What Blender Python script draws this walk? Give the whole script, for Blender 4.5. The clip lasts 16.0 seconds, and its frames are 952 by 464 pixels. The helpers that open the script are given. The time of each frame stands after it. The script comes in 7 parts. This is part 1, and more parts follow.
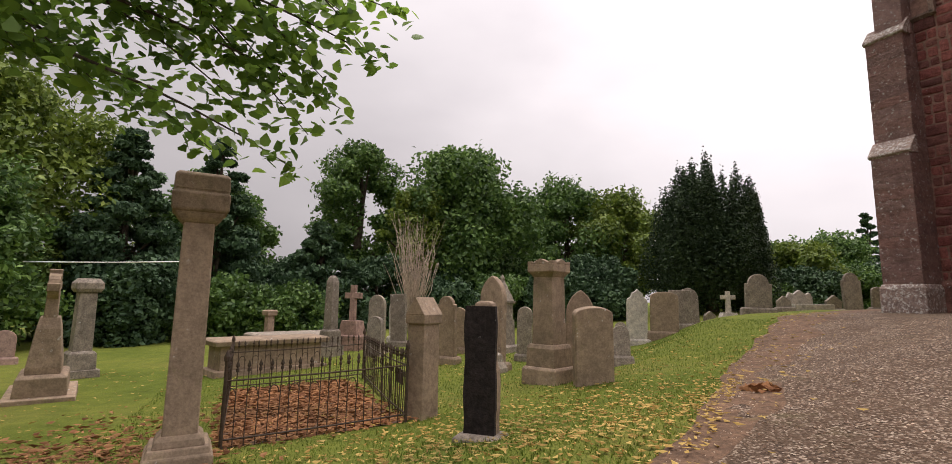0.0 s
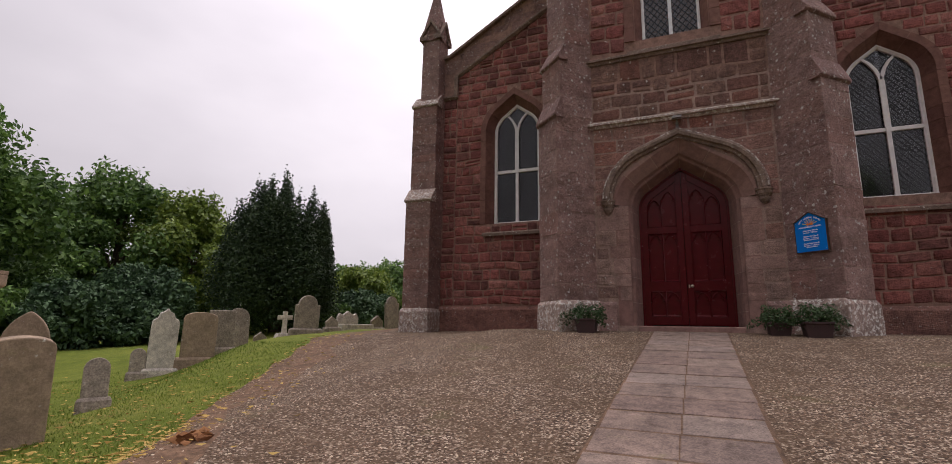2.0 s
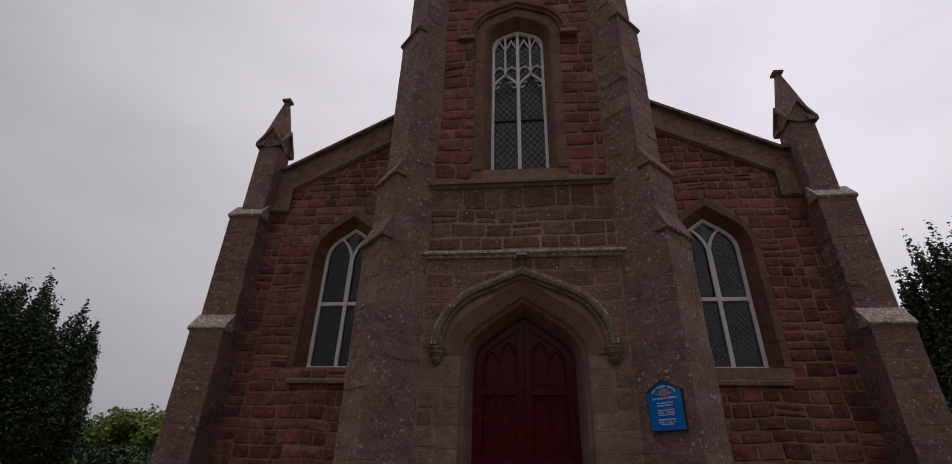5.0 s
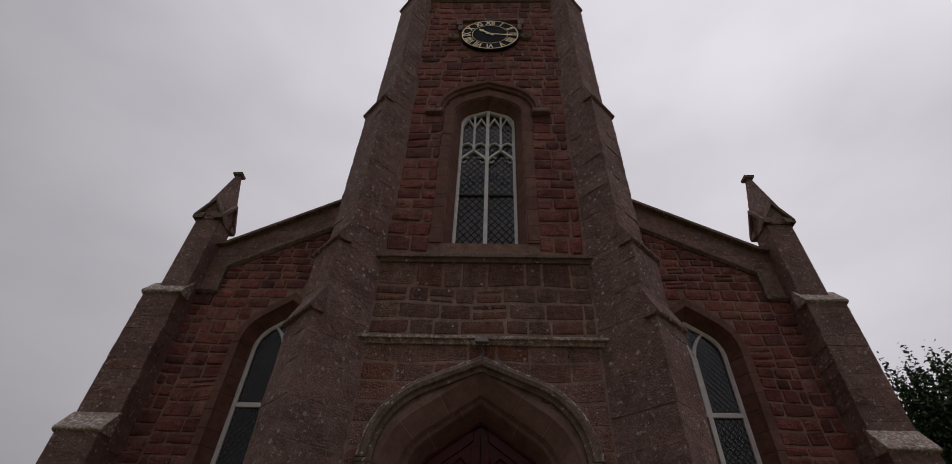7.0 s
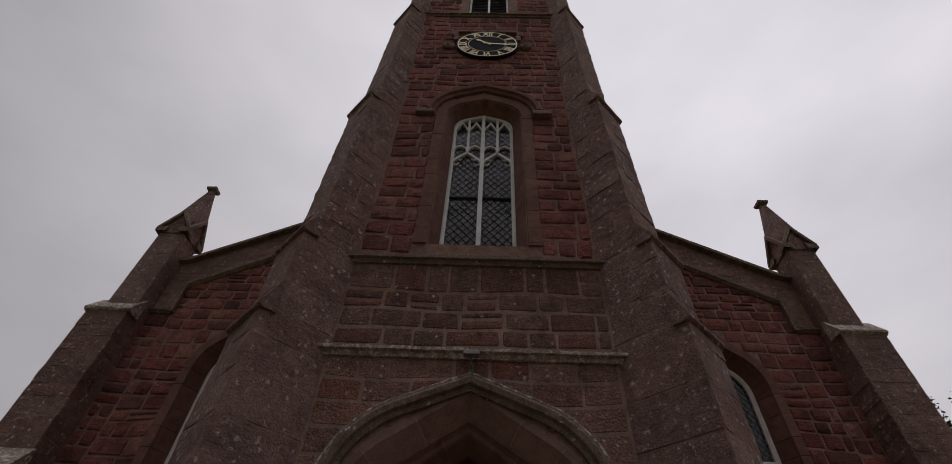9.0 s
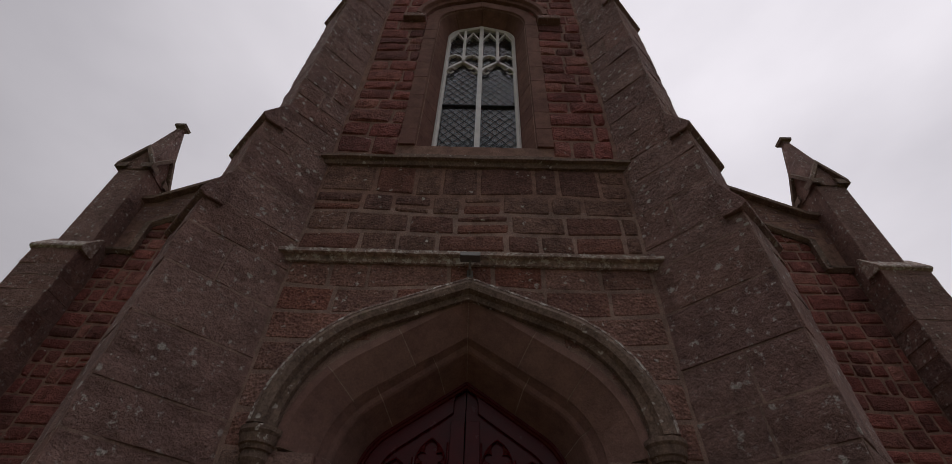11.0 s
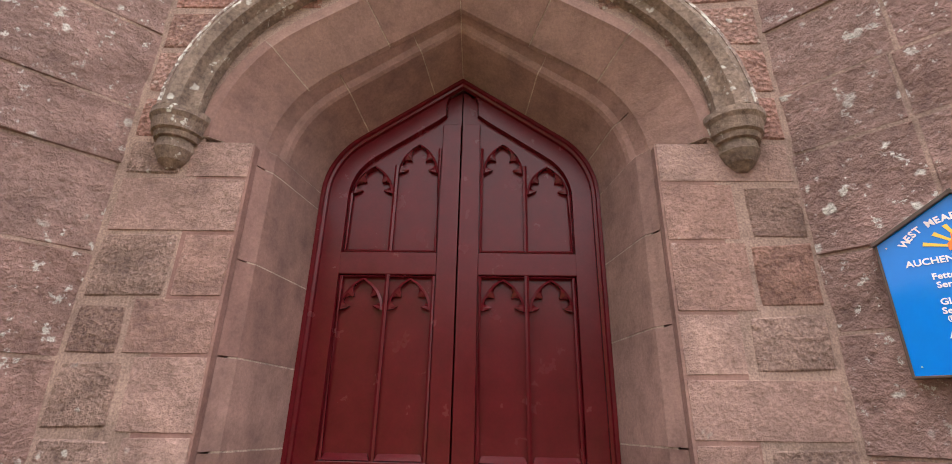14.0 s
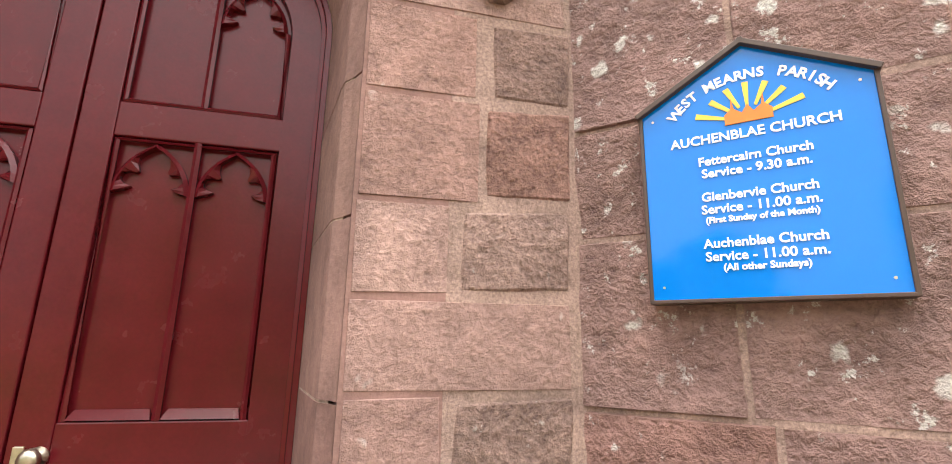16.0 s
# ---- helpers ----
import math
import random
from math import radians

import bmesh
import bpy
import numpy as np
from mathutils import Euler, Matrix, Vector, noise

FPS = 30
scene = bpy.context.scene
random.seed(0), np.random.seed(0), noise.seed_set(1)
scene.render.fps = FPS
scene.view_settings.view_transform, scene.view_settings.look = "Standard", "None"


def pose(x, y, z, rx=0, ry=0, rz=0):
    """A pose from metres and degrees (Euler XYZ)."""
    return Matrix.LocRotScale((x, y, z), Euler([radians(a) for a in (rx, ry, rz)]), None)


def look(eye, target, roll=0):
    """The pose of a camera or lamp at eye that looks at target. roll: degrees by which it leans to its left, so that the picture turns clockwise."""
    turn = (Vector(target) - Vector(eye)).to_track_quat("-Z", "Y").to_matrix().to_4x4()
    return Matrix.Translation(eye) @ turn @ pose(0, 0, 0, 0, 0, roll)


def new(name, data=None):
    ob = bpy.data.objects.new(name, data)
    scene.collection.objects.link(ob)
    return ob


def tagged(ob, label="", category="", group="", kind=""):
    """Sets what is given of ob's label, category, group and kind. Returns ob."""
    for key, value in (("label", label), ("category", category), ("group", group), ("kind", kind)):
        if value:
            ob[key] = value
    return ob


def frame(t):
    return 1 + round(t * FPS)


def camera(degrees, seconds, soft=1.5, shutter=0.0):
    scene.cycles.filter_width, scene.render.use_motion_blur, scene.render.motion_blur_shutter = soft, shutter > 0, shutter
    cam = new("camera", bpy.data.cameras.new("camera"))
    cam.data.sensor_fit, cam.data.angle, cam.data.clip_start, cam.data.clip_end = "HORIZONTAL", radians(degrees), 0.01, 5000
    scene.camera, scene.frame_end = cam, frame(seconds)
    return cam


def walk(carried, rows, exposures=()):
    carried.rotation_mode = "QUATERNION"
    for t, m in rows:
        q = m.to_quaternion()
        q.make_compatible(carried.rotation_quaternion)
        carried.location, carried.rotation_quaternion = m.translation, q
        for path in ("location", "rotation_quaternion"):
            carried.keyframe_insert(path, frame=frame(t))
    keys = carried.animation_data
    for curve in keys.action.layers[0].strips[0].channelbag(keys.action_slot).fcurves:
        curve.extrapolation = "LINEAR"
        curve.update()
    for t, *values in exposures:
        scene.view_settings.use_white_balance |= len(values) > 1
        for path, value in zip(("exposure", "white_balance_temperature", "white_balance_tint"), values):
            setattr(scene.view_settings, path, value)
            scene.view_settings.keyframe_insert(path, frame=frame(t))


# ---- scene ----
cam = camera(88.1, 16.0, soft=0.85)
PATH = [
    (0, (-0.281, -12.7, 0.019), (-2.114, -11.948, 0.292), 0.9),
    (0.5, (-0.374, -12.383, 0.026), (-2.071, -11.355, 0.276), 0.8),
    (1, (-0.329, -11.911, 0.06), (-1.748, -10.522, 0.306), 0.7),
    (1.5, (-0.149, -11.486, 0.081), (-1.172, -9.791, 0.361), 0.7),
    (2, (-0.043, -11.136, 0.154), (-0.813, -9.327, 0.519), 0.8),
    (2.5, (0.008, -10.748, 0.339), (-0.605, -8.896, 0.782), 0.8),
    (3, (0.121, -10.336, 0.373), (-0.373, -8.464, 0.875), 1.0),
    (3.5, (0.196, -9.92, 0.38), (-0.214, -8.05, 0.96), 1.2),
    (4, (0.166, -9.486, 0.467), (-0.176, -7.641, 1.16), 1.4),
    (4.5, (0.158, -9.062, 0.578), (-0.115, -7.256, 1.393), 1.6),
    (5, (0.132, -8.624, 0.666), (-0.077, -6.867, 1.597), 1.6),
    (7.5, (0.162, -6.526, 1.005), (0.102, -5.091, 2.397), 2.6),
    (8, (0.164, -6.109, 1.055), (0.108, -4.729, 2.502), 2.8),
    (10.5, (0.159, -4.248, 1.399), (0.124, -2.893, 2.869), 2.9),
    (11, (0.113, -3.789, 1.384), (0.087, -2.371, 2.794), 2.2),
    (11.5, (0.113, -3.456, 1.396), (0.07, -1.948, 2.709), 2.2),
    (12, (0.171, -3.12, 1.399), (0.113, -1.526, 2.606), 2.3),
    (12.5, (0.17, -2.9, 1.39), (0.117, -1.219, 2.472), 2.0),
    (13, (0.13, -2.7, 1.379), (0.075, -0.948, 2.343), 1.8),
    (13.5, (0.165, -2.549, 1.335), (0.1, -0.743, 2.191), 1.6),
    (14, (0.219, -2.343, 1.328), (0.157, -0.483, 2.061), 1.2),
    (14.5, (0.311, -2.158, 1.293), (0.257, -0.257, 1.909), 1.2),
    (15, (0.361, -1.877, 1.255), (0.457, 0.047, 1.793), 1.2),
    (15.5, (0.653, -1.669, 1.304), (0.961, 0.243, 1.8), 1.3),
    (16, (1.12, -1.459, 1.408), (1.586, 0.43, 1.87), 1.0),
]
EXPOSURES = [(0.0, 0.45, 6750, 16), (0.5, 0.56, 6750, 17), (1.0, 0.55, 6700, 18), (1.5, 0.38, 6600, 19), (2.0, 0.2, 6500, 19), (2.5, 0.0, 6450, 18), (3.0, -0.24, 6400, 18), (4.0, -0.48, 6350, 17), (5.0, -0.72, 6350, 16), (8.0, -1.0, 6400, 14), (11.0, -0.82, 6400, 14), (12.0, 0.0, 6500, 15), (13.0, 1.25, 6500, 13), (13.5, 1.85, 6500, 12), (14.0, 2.25, 6500, 11), (15.0, 2.8, 6500, 9), (15.5, 2.86, 6550, 8), (16.0, 2.8, 6600, 7)]
walk(cam, [(t, look(eye, target, roll)) for t, eye, target, roll in PATH], EXPOSURES)

rnd = random.Random(7)

# ---------------------------------------------------------------- world and sun
world = bpy.data.worlds.new("overcast")
scene.world = world
world.use_nodes = True
wn, wl = world.node_tree.nodes, world.node_tree.links
wn.clear()
w_out = wn.new("ShaderNodeOutputWorld")
w_bg = wn.new("ShaderNodeBackground")
w_sky = wn.new("ShaderNodeTexSky")
w_sky.sky_type = "NISHITA"
w_sky.sun_disc = False
w_sky.sun_elevation, w_sky.sun_rotation = radians(70), radians(275)
w_hs = wn.new("ShaderNodeHueSaturation")
w_hs.inputs["Saturation"].default_value = 0.15
w_hs.inputs["Value"].default_value = 0.09
wl.new(w_sky.outputs[0], w_hs.inputs["Color"])
w_tc = wn.new("ShaderNodeTexCoord")
w_sep = wn.new("ShaderNodeSeparateXYZ")
wl.new(w_tc.outputs["Generated"], w_sep.inputs[0])
w_map = wn.new("ShaderNodeMapping")
w_map.inputs["Scale"].default_value = (1.0, 1.0, 2.2)
wl.new(w_tc.outputs["Generated"], w_map.inputs[0])
w_noise = wn.new("ShaderNodeTexNoise")
w_noise.inputs["Scale"].default_value = 1.7
w_noise.inputs["Detail"].default_value = 5
w_noise.inputs["Roughness"].default_value = 0.48
wl.new(w_map.outputs[0], w_noise.inputs["Vector"])
w_ramp = wn.new("ShaderNodeValToRGB")
w_ramp.color_ramp.elements[0].position, w_ramp.color_ramp.elements[1].position = 0.3, 0.72
w_ramp.color_ramp.elements[0].color = (0.75, 0.73, 0.765, 1)
w_ramp.color_ramp.elements[1].color = (1.06, 1.03, 1.06, 1)
wl.new(w_noise.outputs["Fac"], w_ramp.inputs[0])
# brightness of an overcast sky rises towards the zenith
w_grad = wn.new("ShaderNodeMapRange")
w_grad.inputs["From Min"].default_value, w_grad.inputs["From Max"].default_value = 0.0, 1.0
w_grad.inputs["To Min"].default_value, w_grad.inputs["To Max"].default_value = 0.50, 1.45
wl.new(w_sep.outputs["Z"], w_grad.inputs["Value"])
w_mul = wn.new("ShaderNodeVectorMath")
w_mul.operation = "SCALE"
wl.new(w_ramp.outputs[0], w_mul.inputs[0])
# the brighter half of the sky lies behind the church
w_dot = wn.new("ShaderNodeVectorMath")
w_dot.operation = "DOT_PRODUCT"
w_dot.inputs[1].default_value = (0.38, 0.45, 0.0)
wl.new(w_tc.outputs["Generated"], w_dot.inputs[0])
w_side = wn.new("ShaderNodeMath")
w_side.operation = "ADD"
w_side.inputs[1].default_value = 0.97
wl.new(w_dot.outputs["Value"], w_side.inputs[0])
w_both = wn.new("ShaderNodeMath")
w_both.operation = "MULTIPLY"
wl.new(w_grad.outputs[0], w_both.inputs[0])
wl.new(w_side.outputs[0], w_both.inputs[1])
wl.new(w_both.outputs[0], w_mul.inputs["Scale"])
w_mix = wn.new("ShaderNodeMix")
w_mix.data_type = "RGBA"
w_mix.inputs[0].default_value = 0.9
wl.new(w_hs.outputs[0], w_mix.inputs[6])
wl.new(w_mul.outputs[0], w_mix.inputs[7])
wl.new(w_mix.outputs[2], w_bg.inputs["Color"])
w_bg.inputs["Strength"].default_value = 1.0
wl.new(w_bg.outputs[0], w_out.inputs[0])

sun_data = bpy.data.lights.new("sun", "SUN")
sun_data.energy, sun_data.angle, sun_data.color = 1.5, radians(40), (1.0, 0.965, 0.93)
sun = new("sun", sun_data)
sun.matrix_world = look((-4, 1, 28), (0, 0, 0))


# ---------------------------------------------------------------- materials
def nd(nt, kind, **values):
    n = nt.nodes.new(kind)
    for key, value in values.items():
        n.inputs[key.replace("_", " ")].default_value = value
    return n


def blank(name, rough=0.8, metal=0.0, spec=0.5):
    m = bpy.data.materials.new(name)
    m.use_nodes = True
    nt = m.node_tree
    b = nt.nodes["Principled BSDF"]
    b.inputs["Roughness"].default_value = rough
    b.inputs["Metallic"].default_value = metal
    b.inputs["Specular IOR Level"].default_value = spec
    return m, nt, b


def coords(nt):
    return nt.nodes.new("ShaderNodeTexCoord").outputs["Object"]


def noise_node(nt, vec, scale, detail=4, rough=0.55):
    n = nd(nt, "ShaderNodeTexNoise", Scale=scale, Detail=detail, Roughness=rough)
    nt.links.new(vec, n.inputs["Vector"])
    return n.outputs["Fac"]


def ramp(nt, fac, stops):
    r = nt.nodes.new("ShaderNodeValToRGB")
    e = r.color_ramp.elements
    while len(e) < len(stops):
        e.new(0.5)
    for el, (pos, col) in zip(e, stops):
        el.position = pos
        el.color = (*col, 1) if len(col) == 3 else col
    nt.links.new(fac, r.inputs[0])
    return r.outputs[0]


def mixed(nt, fac, a, b, blend="MIX"):
    m = nt.nodes.new("ShaderNodeMix")
    m.data_type, m.blend_type = "RGBA", blend
    for slot, value in ((0, fac), (6, a), (7, b)):
        if isinstance(value, (int, float)):
            m.inputs[slot].default_value = value
        elif isinstance(value, tuple):
            m.inputs[slot].default_value = (*value, 1)
        else:
            nt.links.new(value, m.inputs[slot])
    return m.outputs[2]


def math_node(nt, op, a, b=0.0):
    m = nt.nodes.new("ShaderNodeMath")
    m.operation = op
    for slot, value in ((0, a), (1, b)):
        if isinstance(value, (int, float)):
            m.inputs[slot].default_value = value
        else:
            nt.links.new(value, m.inputs[slot])
    return m.outputs[0]


def bump(nt, bsdf, height, strength=0.5, distance=0.02):
    b = nd(nt, "ShaderNodeBump", Strength=strength, Distance=distance)
    nt.links.new(height, b.inputs["Height"])
    nt.links.new(b.outputs[0], bsdf.inputs["Normal"])


GREY = ((0.0, (0, 0, 0)), (1.0, (1, 1, 1)))


def stone_mat(name, tones, grain=38.0, relief=0.6, lichen=0.0, moss=0.0, lichen_col=(0.62, 0.6, 0.55), pits=0.0, stain=0.55, depth=0.025, flake=0.0, speckle=1.0, spots=9.0):
    """Weathered stone: tones picked at random per piece, stains, grain, lichen spots, moss in blotches."""
    m, nt, b = blank(name, 0.92, 0.0, 0.25)
    co = coords(nt)
    rand = math_node(nt, "FRACT", math_node(nt, "ADD", nt.nodes.new("ShaderNodeObjectInfo").outputs["Random"],
                                            nt.nodes.new("ShaderNodeNewGeometry").outputs["Random Per Island"]))
    step = 1.0 / max(1, len(tones) - 1)
    col = ramp(nt, rand, [(i * step, t) for i, t in enumerate(tones)])
    big = noise_node(nt, co, 1.7, 5, 0.65)
    mid = noise_node(nt, co, 7.0, 6, 0.7)
    fine = noise_node(nt, co, grain, 5, 0.7)
    col = mixed(nt, 1.0, col, ramp(nt, big, ((0.3, (1 - stain * 0.6,) * 3), (0.7, (1.12, 1.1, 1.08)))), "MULTIPLY")
    col = mixed(nt, 0.4 + 0.6 * speckle, col, ramp(nt, mid, ((0.26, (0.5, 0.48, 0.48)), (0.5, (0.98, 0.97, 0.96)), (0.72, (1.32, 1.3, 1.27)))), "MULTIPLY")
    col = mixed(nt, 0.9 * speckle, col, ramp(nt, fine, ((0.3, (0.5, 0.48, 0.48)), (0.5, (0.97, 0.96, 0.96)), (0.68, (1.4, 1.38, 1.35)))), "MULTIPLY")
    if lichen:
        v = nd(nt, "ShaderNodeTexVoronoi", Scale=spots, Randomness=1.0)
        warp = nt.nodes.new("ShaderNodeVectorMath")
        warp.operation = "MULTIPLY_ADD"
        nt.links.new(co, warp.inputs[0])
        warp.inputs[1].default_value = (1, 1, 1)
        vn = nd(nt, "ShaderNodeTexNoise", Scale=24.0)
        nt.links.new(co, vn.inputs["Vector"])
        sc = nt.nodes.new("ShaderNodeVectorMath")
        sc.operation = "SCALE"
        sc.inputs["Scale"].default_value = 0.06
        nt.links.new(vn.outputs["Color"], sc.inputs[0])
        nt.links.new(sc.outputs[0], warp.inputs[2])
        nt.links.new(warp.outputs[0], v.inputs["Vector"])
        spot = ramp(nt, v.outputs["Distance"], ((0.13, (1, 1, 1)), (0.2, (0, 0, 0))))
        area = ramp(nt, noise_node(nt, co, 2.3, 4, 0.7), ((0.62 - 0.3 * lichen, (0, 0, 0)), (0.72 - 0.3 * lichen, (1, 1, 1))))
        crust = ramp(nt, noise_node(nt, co, 13.0, 6, 0.75), ((0.66 - 0.1 * lichen, (0, 0, 0)), (0.7 - 0.1 * lichen, (1, 1, 1))))
        both = mixed(nt, 1.0, mixed(nt, 1.0, spot, crust, "ADD"), area, "MULTIPLY")
        col = mixed(nt, math_node(nt, "MULTIPLY", both, 0.8), col, lichen_col)
    if moss:
        area = ramp(nt, noise_node(nt, co, 3.1, 6, 0.75), ((0.7 - 0.35 * moss, (0, 0, 0)), (0.85 - 0.3 * moss, (1, 1, 1))))
        col = mixed(nt, math_node(nt, "MULTIPLY", area, 0.55), col, (0.17, 0.17, 0.06))
    nt.links.new(col, b.inputs["Base Color"])
    h = math_node(nt, "ADD", math_node(nt, "MULTIPLY", mid, 1.0), math_node(nt, "MULTIPLY", fine, 0.35))
    if pits:
        pv = nd(nt, "ShaderNodeTexVoronoi", Scale=34.0)
        nt.links.new(co, pv.inputs["Vector"])
        h = math_node(nt, "ADD", h, math_node(nt, "MULTIPLY", pv.outputs["Distance"], pits))
    if flake:
        # bedding layers that have broken away in irregular sheets
        mp = nt.nodes.new("ShaderNodeMapping")
        mp.inputs["Scale"].default_value = (1.0, 1.0, 2.4)
        mp.inputs["Rotation"].default_value = (0.5, 0.35, 0.0)
        nt.links.new(co, mp.inputs[0])
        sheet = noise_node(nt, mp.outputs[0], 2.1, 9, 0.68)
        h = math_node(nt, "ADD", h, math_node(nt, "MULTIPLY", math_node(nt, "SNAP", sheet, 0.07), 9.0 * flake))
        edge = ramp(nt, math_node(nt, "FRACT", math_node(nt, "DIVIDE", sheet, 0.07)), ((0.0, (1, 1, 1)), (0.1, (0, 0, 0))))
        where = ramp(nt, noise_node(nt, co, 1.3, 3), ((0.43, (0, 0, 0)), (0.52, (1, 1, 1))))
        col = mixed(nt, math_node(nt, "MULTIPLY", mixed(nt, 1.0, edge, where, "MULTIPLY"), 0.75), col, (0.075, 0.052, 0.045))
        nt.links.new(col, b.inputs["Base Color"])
    bump(nt, b, h, relief, depth)
    return m


def paint_mat(name, colour, rough=0.35, wear=0.12, spec=0.5, metal=0.0, scale=6.0, relief=0.08):
    m, nt, b = blank(name, rough, metal, spec)
    co = coords(nt)
    n1, n2 = noise_node(nt, co, scale, 5, 0.6), noise_node(nt, co, scale * 12, 3, 0.6)
    col = mixed(nt, 1.0, colour, ramp(nt, n1, ((0.3, (1 - wear,) * 3), (0.7, (1 + wear * 0.6,) * 3))), "MULTIPLY")
    col = mixed(nt, 0.5, col, ramp(nt, n2, ((0.3, (1 - wear,) * 3), (0.7, (1 + wear * 0.5,) * 3))), "MULTIPLY")
    nt.links.new(col, b.inputs["Base Color"])
    nt.links.new(ramp(nt, n1, ((0.2, (rough * 0.8,) * 3), (0.8, (min(1, rough * 1.25),) * 3))), b.inputs["Roughness"])
    bump(nt, b, math_node(nt, "ADD", n1, math_node(nt, "MULTIPLY", n2, 0.4)), relief, 0.01)
    return m


def leaf_mat(name, dark, light, rough=0.5, spec=0.3, translucent=0.25):
    m, nt, b = blank(name, rough, 0.0, spec)
    rand = nt.nodes.new("ShaderNodeNewGeometry").outputs["Random Per Island"]
    col = ramp(nt, rand, ((0.0, dark), (0.55, tuple((a + c) / 2 for a, c in zip(dark, light))), (1.0, light)))
    n = noise_node(nt, coords(nt), 0.55, 3, 0.6)
    col = mixed(nt, 1.0, col, ramp(nt, n, ((0.32, (0.62, 0.68, 0.6)), (0.68, (1.25, 1.2, 1.05)))), "MULTIPLY")
    nt.links.new(col, b.inputs["Base Color"])
    if translucent:
        tr = nt.nodes.new("ShaderNodeBsdfTranslucent")
        nt.links.new(col, tr.inputs["Color"])
        mx = nt.nodes.new("ShaderNodeMixShader")
        mx.inputs[0].default_value = translucent
        nt.links.new(b.outputs[0], mx.inputs[1])
        nt.links.new(tr.outputs[0], mx.inputs[2])
        nt.links.new(mx.outputs[0], nt.nodes["Material Output"].inputs["Surface"])
    return m


RED_STONE = stone_mat("red_sandstone_rubble", [(0.27, 0.092, 0.083), (0.36, 0.135, 0.118), (0.15, 0.064, 0.058), (0.37, 0.17, 0.145), (0.30, 0.105, 0.092), (0.20, 0.088, 0.08), (0.24, 0.078, 0.07)], 42, 0.9, 0.15, pits=0.4, depth=0.035)
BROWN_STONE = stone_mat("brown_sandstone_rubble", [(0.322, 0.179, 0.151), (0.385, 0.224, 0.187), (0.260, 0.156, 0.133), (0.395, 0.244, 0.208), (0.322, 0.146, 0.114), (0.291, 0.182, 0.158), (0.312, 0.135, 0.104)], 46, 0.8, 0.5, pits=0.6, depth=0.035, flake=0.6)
DRESSED = stone_mat("dressed_sandstone", [(0.286, 0.172, 0.150), (0.328, 0.207, 0.180), (0.260, 0.149, 0.131), (0.311, 0.195, 0.166)], 60, 0.32, 0.0, stain=0.4, speckle=0.35)
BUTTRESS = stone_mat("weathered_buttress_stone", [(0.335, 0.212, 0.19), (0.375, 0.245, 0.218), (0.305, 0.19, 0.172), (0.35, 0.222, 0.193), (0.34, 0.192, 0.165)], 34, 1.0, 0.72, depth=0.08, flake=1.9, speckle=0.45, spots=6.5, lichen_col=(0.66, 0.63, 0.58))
LICHEN_STONE = stone_mat("lichened_plinth_stone", [(0.33, 0.25, 0.22), (0.41, 0.32, 0.28), (0.28, 0.20, 0.178)], 30, 0.8, 1.35, depth=0.035, lichen_col=(0.7, 0.68, 0.63))
MOULDING = stone_mat("weathered_moulding_stone", [(0.225, 0.165, 0.135), (0.265, 0.20, 0.165)], 40, 0.6, 0.55, 0.25)
RED_DRESSED = stone_mat("dressed_red_sandstone", [(0.20, 0.105, 0.086), (0.24, 0.13, 0.105), (0.18, 0.092, 0.078)], 55, 0.4, 0.0, stain=0.4, speckle=0.4)
RED_MORTAR = stone_mat("reddish_mortar", [(0.36, 0.235, 0.19), (0.30, 0.185, 0.15)], 80, 0.5, 0.0)
MORTAR = stone_mat("lime_mortar", [(0.38, 0.272, 0.232), (0.34, 0.24, 0.203)], 90, 0.5, 0.0)
BLOCK_STONE = stone_mat("dark_coursed_sandstone", [(0.23, 0.138, 0.112), (0.28, 0.172, 0.14), (0.19, 0.108, 0.092), (0.275, 0.13, 0.102)], 46, 0.9, 0.4, pits=0.3, depth=0.04, flake=0.5)
POINTING = stone_mat("pale_pointing", [(0.50, 0.40, 0.34), (0.46, 0.36, 0.30)], 90, 0.4, 0.0)
PITTED = stone_mat("pitted_conglomerate", [(0.300, 0.204, 0.174), (0.372, 0.258, 0.222), (0.264, 0.174, 0.150), (0.348, 0.198, 0.162)], 70, 1.0, 0.35, pits=0.2, depth=0.05)
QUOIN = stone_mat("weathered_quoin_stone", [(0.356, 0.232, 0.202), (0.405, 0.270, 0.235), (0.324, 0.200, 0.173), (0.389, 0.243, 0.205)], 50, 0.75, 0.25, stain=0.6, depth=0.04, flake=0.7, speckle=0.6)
PAVING = stone_mat("stone_paving", [(0.201, 0.151, 0.129), (0.238, 0.183, 0.153), (0.180, 0.131, 0.112), (0.216, 0.172, 0.150)], 55, 0.35, 0.0, 0.25)
SLATE = stone_mat("roof_slate", [(0.1, 0.1, 0.11), (0.13, 0.13, 0.14)], 20, 0.4)
GRAVE_GREY = stone_mat("grey_lichened_gravestone", [(0.287, 0.251, 0.208), (0.361, 0.318, 0.262), (0.249, 0.214, 0.179)], 34, 0.5, 0.4, 0.3)
GRAVE_BROWN = stone_mat("brown_sandstone_gravestone", [(0.309, 0.235, 0.168), (0.365, 0.276, 0.201)], 34, 0.5, 0.3, 0.4, speckle=0.5)
GRAVE_DARK = stone_mat("blackened_gravestone", [(0.028, 0.022, 0.022), (0.035, 0.028, 0.026)], 30, 0.7, 0.15)
